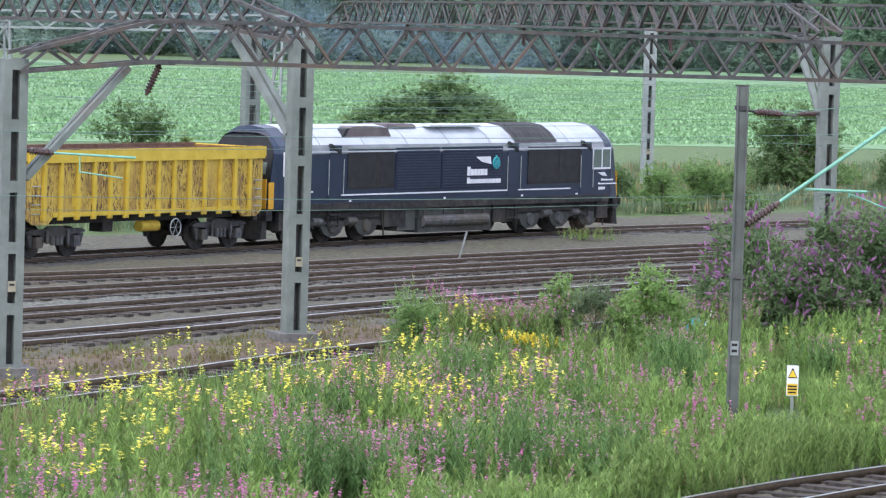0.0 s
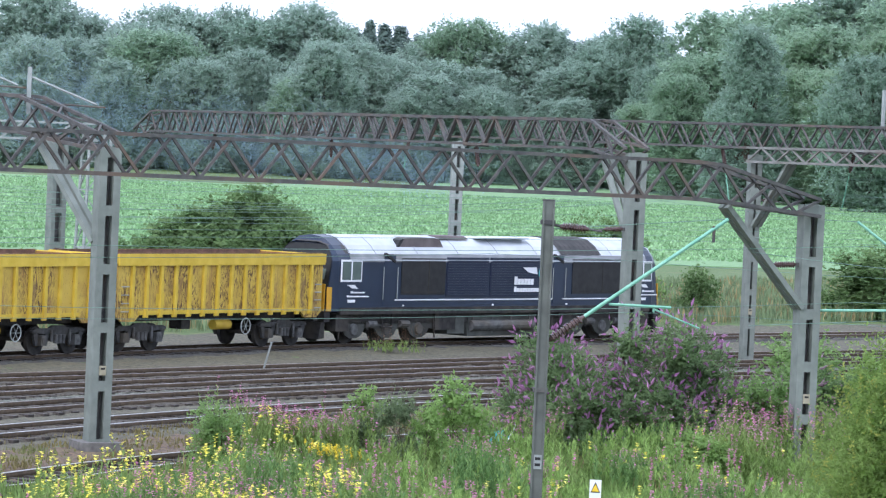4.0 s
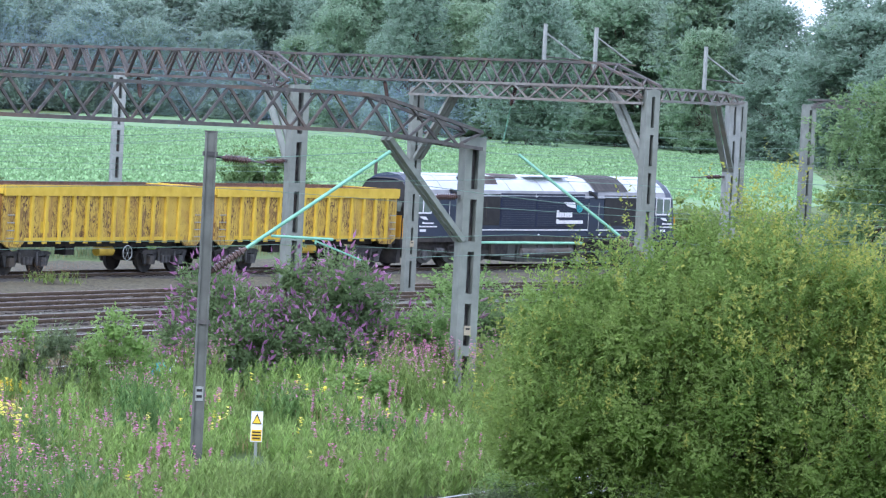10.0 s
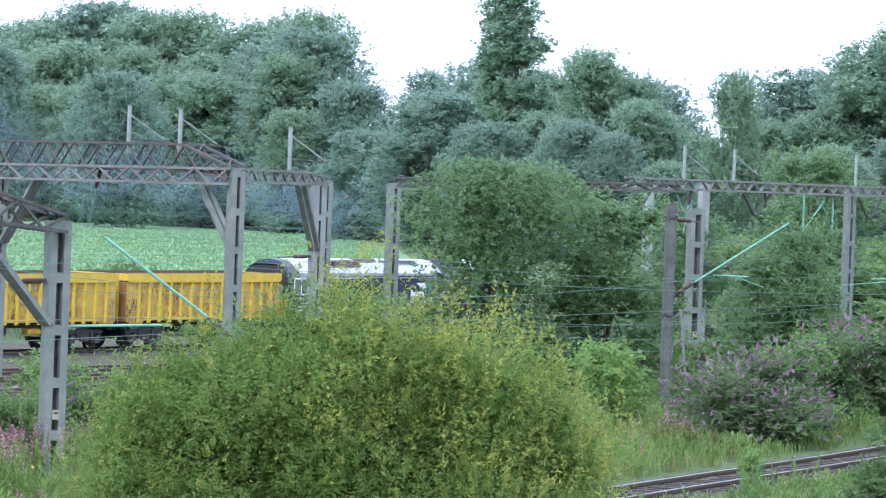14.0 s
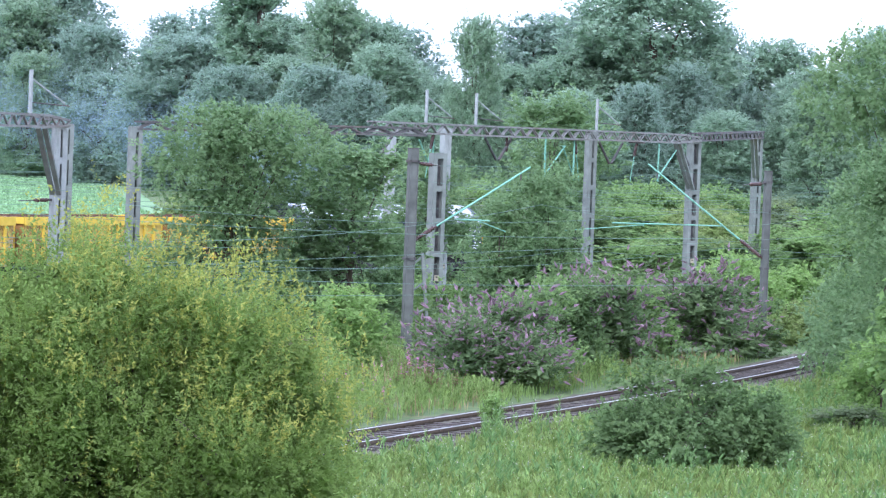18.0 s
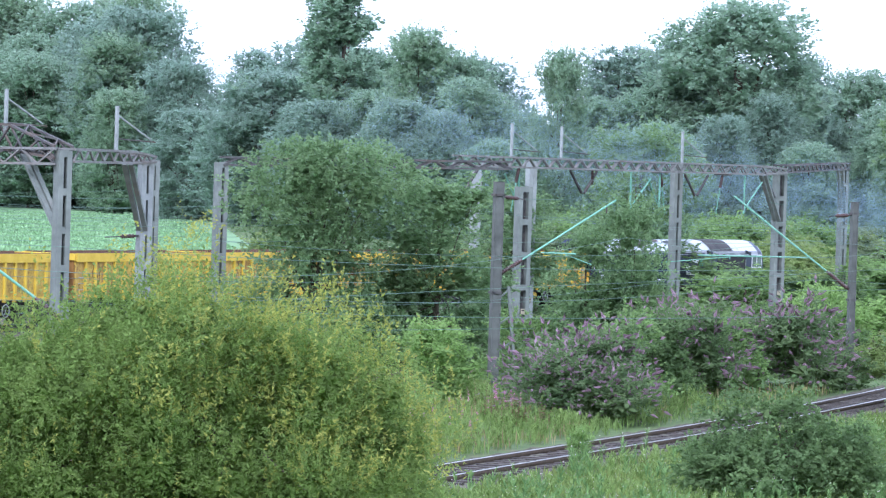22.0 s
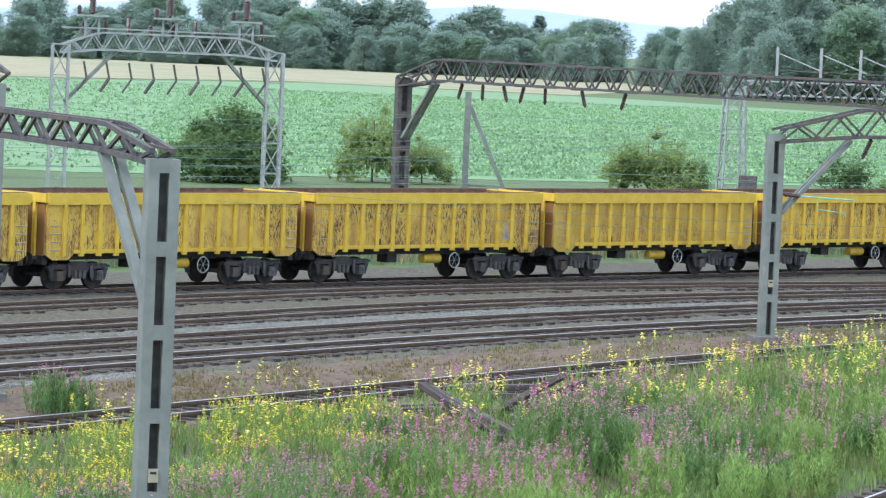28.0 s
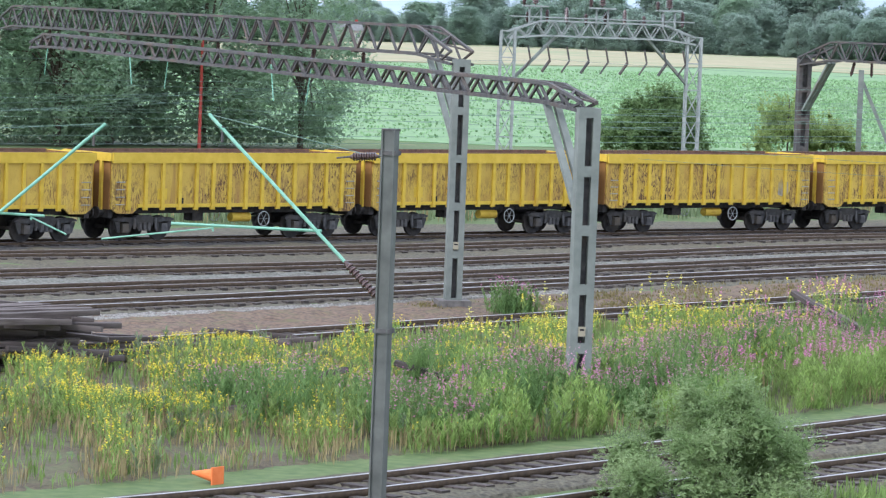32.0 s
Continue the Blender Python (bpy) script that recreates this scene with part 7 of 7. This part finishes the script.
for name, z in (("train_line", 4.9), ("second_line", 4.8), ("third_line", 4.8), ("fourth_line", 4.75), ("fifth_line", 4.75), ("near_line", 4.6), ("far_line", 4.9)):
    C = TRACKS[name]
    if name == "near_line":
        C = C[C[:, 1] > 66]
    wire(C, z, "taut green contact wire above a line")
    wire(C, z + 1.25, "sagging green catenary wire above a line", 0.75)
for k, (dx, z) in enumerate(((-4.5, 5.6), (-9.0, 6.2), (3.3, 5.4), (6.0, 6.4), (-13.0, 6.9))):
    wire(off(TRACKS["train_line"], dx)[60:], z, "thin feeder wire strung along the lines", 0.5, 60)
for x0, y0, x1, y1, z in ((-22, 66, 40, 96, 4.5), (-22, 66, 40, 96, 5.7), (-30, 74, 30, 101, 5.0), (-26, 78, 34, 106, 3.6), (20, 92, 70, 142, 4.4), (22, 96, 74, 150, 5.6), (18, 100, 76, 160, 3.9)):
    wire(np.linspace((x0, y0), (x1, y1), 30), z, "thin wire strung between masts", 0.5, 40)
track("far_line", "overgrown rusty line behind the train", False, 0, 150)

# ---------------------------------------------------------------- farmhouse beyond the fields
fh = thing("farmhouse", "small pale farmhouse with a slate roof among far trees", "house", at=pose(-285, 838, 0, 0, 0, 20))
part("wall", Build().box(0, 0, 1.4, 8, 5, 2.9), M_STONEWALL, fh)
part("roof", Build().prism([(-4.3, 2.8), (4.3, 2.8), (3.6, 4.6), (-3.6, 4.6)], -2.8, 2.8), M_ROOFGREY, fh)
part("chimney", Build().box(2.4, 0, 4.9, 0.7, 0.6, 1.1), M_RED, fh)
for x in (-2.8, 0.0, 2.8):
    part("window", Build().box(x, -2.52, 1.7, 1.1, 0.06, 1.2), M_GLASS, fh)
part("door", Build().box(1.4, -2.52, 1.05, 0.9, 0.06, 2.1), M_DARKBODY, fh)

# ---------------------------------------------------------------- small things
sg = thing("warning_sign", "white and yellow warning sign on a thin post", "sign", at=pose(7.0, 76.5, -0.3, 0, 0, -4))
part("sign_post", Build().box(0, 0.02, 0.45, 0.06, 0.04, 0.9), M_PALESTEEL, sg)
bd = part("board", Build().box(0, 0, 0.98, 0.23, 0.02, 0.6), M_WHITE, sg)
part("triangle", Build().prism([(-0.095, 1.03), (0.095, 1.03), (0, 1.24)], -0.018, -0.012), M_BLACK, bd)
part("triangle_face", Build().prism([(-0.075, 1.05), (0.075, 1.05), (0, 1.195)], -0.024, -0.019), M_SIGNY, bd)
part("lower_panel", Build().box(0, -0.014, 0.81, 0.2, 0.008, 0.22), M_SIGNY, bd)
part("wording", Build().box(0, -0.02, 0.87, 0.17, 0.006, 0.03).box(0, -0.02, 0.81, 0.18, 0.006, 0.03).box(0, -0.02, 0.75, 0.15, 0.006, 0.03), M_BLACK, bd, "dark bars of small wording")
cn = thing("traffic_cone", "faded orange traffic cone lying on its side", "traffic cone", at=pose(-15.4, 2.4, 0.16, 0, 90, 160))
part("cone", Build().tube((0, 0, 0), (0, 0, 0.6), 0.15, 16, 0.03), M_ORANGE, cn)
part("cone_base", Build().box(0, 0, 0.0, 0.34, 0.34, 0.03), M_ORANGE, cn)
st = thing("marker_stake", "leaning white wooden stake in the ballast", "stake", at=pose(0.6, 122.8, 0, 12, 14, 0))
part("stake", Build().beam((0, 0, -0.1), (0, 0, 1.0), 0.06, 0.05), M_PALESTEEL, st)
bt = thing("blue_tarpaulin", "scrap of blue sheeting caught in the weeds", "litter", at=pose(6.1, 93.2, 0.35))
part("sheet", Build().add([(-0.3, 0, 0), (0.1, -0.1, -0.05), (0.35, 0.05, 0.1), (0.2, 0.1, 0.3), (-0.15, 0.05, 0.25)], [(0, 1, 2, 3, 4)]), M_TEAL, bt)
part("cord", Build().tube((0.3, 0, 0.1), (0.45, 0, 0.45), 0.025, 6).tube((0.3, 0, 0.1), (0.5, 0, -0.35), 0.025, 6), M_WHITE, bt)
TIMBER = Build().box(0, 0, 0, 2.5, 0.25, 0.13).mesh("timber", M_OLDTIMBER)
rt = np.random.default_rng(60)


def pile(x, y, n, layers, label, turn, spread=1.0):
    ob = thing("timber_pile", label, "timber", "timber piles", pose(x, y, 0, 0, 0, turn))
    for i in range(n):
        p = part("timber", TIMBER, M_OLDTIMBER, ob)
        k = i % layers
        p.matrix_local = pose(rt.normal(0, 0.5 * spread), rt.normal(0, 0.75 * spread), 0.08 + 0.15 * k, rt.normal(0, 4), rt.normal(0, 3), rt.normal(0, 16))
    return ob


pile(-27.0, 20.6, 60, 10, "untidy heap of old dark railway sleepers", 32, 0.95)
pile(-25.6, 24.6, 9, 4, "small tumbled heap of old sleepers", 60, 0.5)
pile(-24.6, 29.0, 8, 2, "scattered old sleepers on the ground", 15, 1.2)
pile(-12.6, 55.0, 5, 3, "few old sleepers in the weeds", 40, 0.6)
pile(-14.2, 50.0, 4, 2, "old sleepers half hidden in weeds", 30, 0.8)
pile(-19.0, 18.0, 4, 1, "old sleepers half hidden in weeds", 20, 1.6)
for x, y, turn, tilt in ((-12.4, 45.6, -25, 24), (-12.2, 46.2, -18, 21), (-11.6, 49.8, 150, 27), (-11.3, 50.3, 160, 22), (-9.4, 45.6, 165, 20), (-16.6, 21.3, 8, 14), (-19.2, 18.6, 160, 15)):
    ob = thing("old_sleeper", "old dark sleeper tipped up among the weeds", "timber", "tipped sleepers", pose(x, y, 0, 0, 0, turn))
    t = part("timber", TIMBER, M_OLDTIMBER, ob)
    t.matrix_local = pose(0, 0, 1.25 * math.sin(radians(tilt)) + 0.1, 0, tilt, 0)
ts = np.concatenate([np.array(c) + r.normal(0, 1, (n, 2)) * (sx, sy) for c, n, sx, sy in (((-13.1, 17.7), 110, 0.6, 0.9), ((-12.2, 20.5), 120, 0.6, 1.0), ((-14.6, 19.0), 80, 0.6, 0.8), ((-11.8, 24.0), 120, 0.7, 1.2), ((-13.9, 13.0), 100, 0.5, 0.8), ((-21.5, 45.3), 70, 0.35, 0.5), ((-9.1, 40.3), 130, 0.7, 1.2), ((-8.0, 44.2), 120, 0.7, 1.0), ((-10.2, 36.0), 110, 0.7, 1.0))])
weeds("willowherb_stand", "tall dark green willowherb topped with pink", "weeds", ts, r, 1.35, 52, 0.11, 9, 0.06, M_PINK, ml=M_STAND, bloom=0.18)
band("pale_ballast", off(TRACKS["fifth_line"], 2.2)[20:110], [(-54, -12), (-43.5, 9.5), (-33.5, 28), (-27, 44), (-23, 56)], 0.055, M_PALE_BALLAST, "patch of fresh pale pinkish ballast", "ballast")


# ---------------------------------------------------------------- motion along the line
def on_line(s, reach):
    """Place and heading of a vehicle whose bogies stand at s - reach and s + reach on the train's line."""
    p = [np.array((np.interp(s + d, MAIN_S, MAIN[:, 0]), np.interp(s + d, MAIN_S, MAIN[:, 1]))) for d in (-reach, reach)]
    c, d = (p[0] + p[1]) / 2, p[1] - p[0]
    return pose(c[0], c[1], 0.18, 0, 0, math.degrees(math.atan2(d[1], d[0])))


# where the engine's rear end stands along the line
TRAIN = [(0.0, -5.87), (1.0, -2.83), (2.0, 0.7), (4.5, 10.72), (6.0, 16.75), (7.5, 22.99), (9.0, 29.75), (11.0, 39.37), (13.0, 50.33), (15.0, 63.04), (17.0, 75.87), (19.0, 87.27), (21.0, 98.58), (22.0, 104.07), (23.0, 109.33), (24.0, 114.29), (25.0, 118.88), (26.0, 124.19), (27.0, 129.08), (28.5, 136.11), (30.0, 143.32), (31.0, 147.89), (32.0, 152.51)]


# the exhaust hangs over the field and drifts after the engine
DRIFT_T = (0, 2, 5, 9, 13, 16, 19, 24, 32)
DRIFT_X = (-9, -6, -2, 10, 28, 37, 46, 92, 150)


def train_at(t):
    T, S = np.array(TRAIN).T
    return float(np.interp(t, T, S))


def motions():
    times = [0.5 * i for i in range(65)]
    walk(LOCO, [(t, on_line(train_at(t) + 10.2, 6.6)) for t in times])
    for ob, dx, dz in SMOKE:
        walk(ob, [(t, pose(float(np.interp(t, DRIFT_T, DRIFT_X)) + dx, 200.0 + 0.3 * dx, dz + 0.03 * t - 0.12 * max(t - 18, 0))) for t in range(0, 33, 2)])
    for k, w in enumerate(WAGONS):
        walk(w, [(t, on_line(train_at(t) - 6.53 - 12.7 * k, 4.4)) for t in times])


motions()
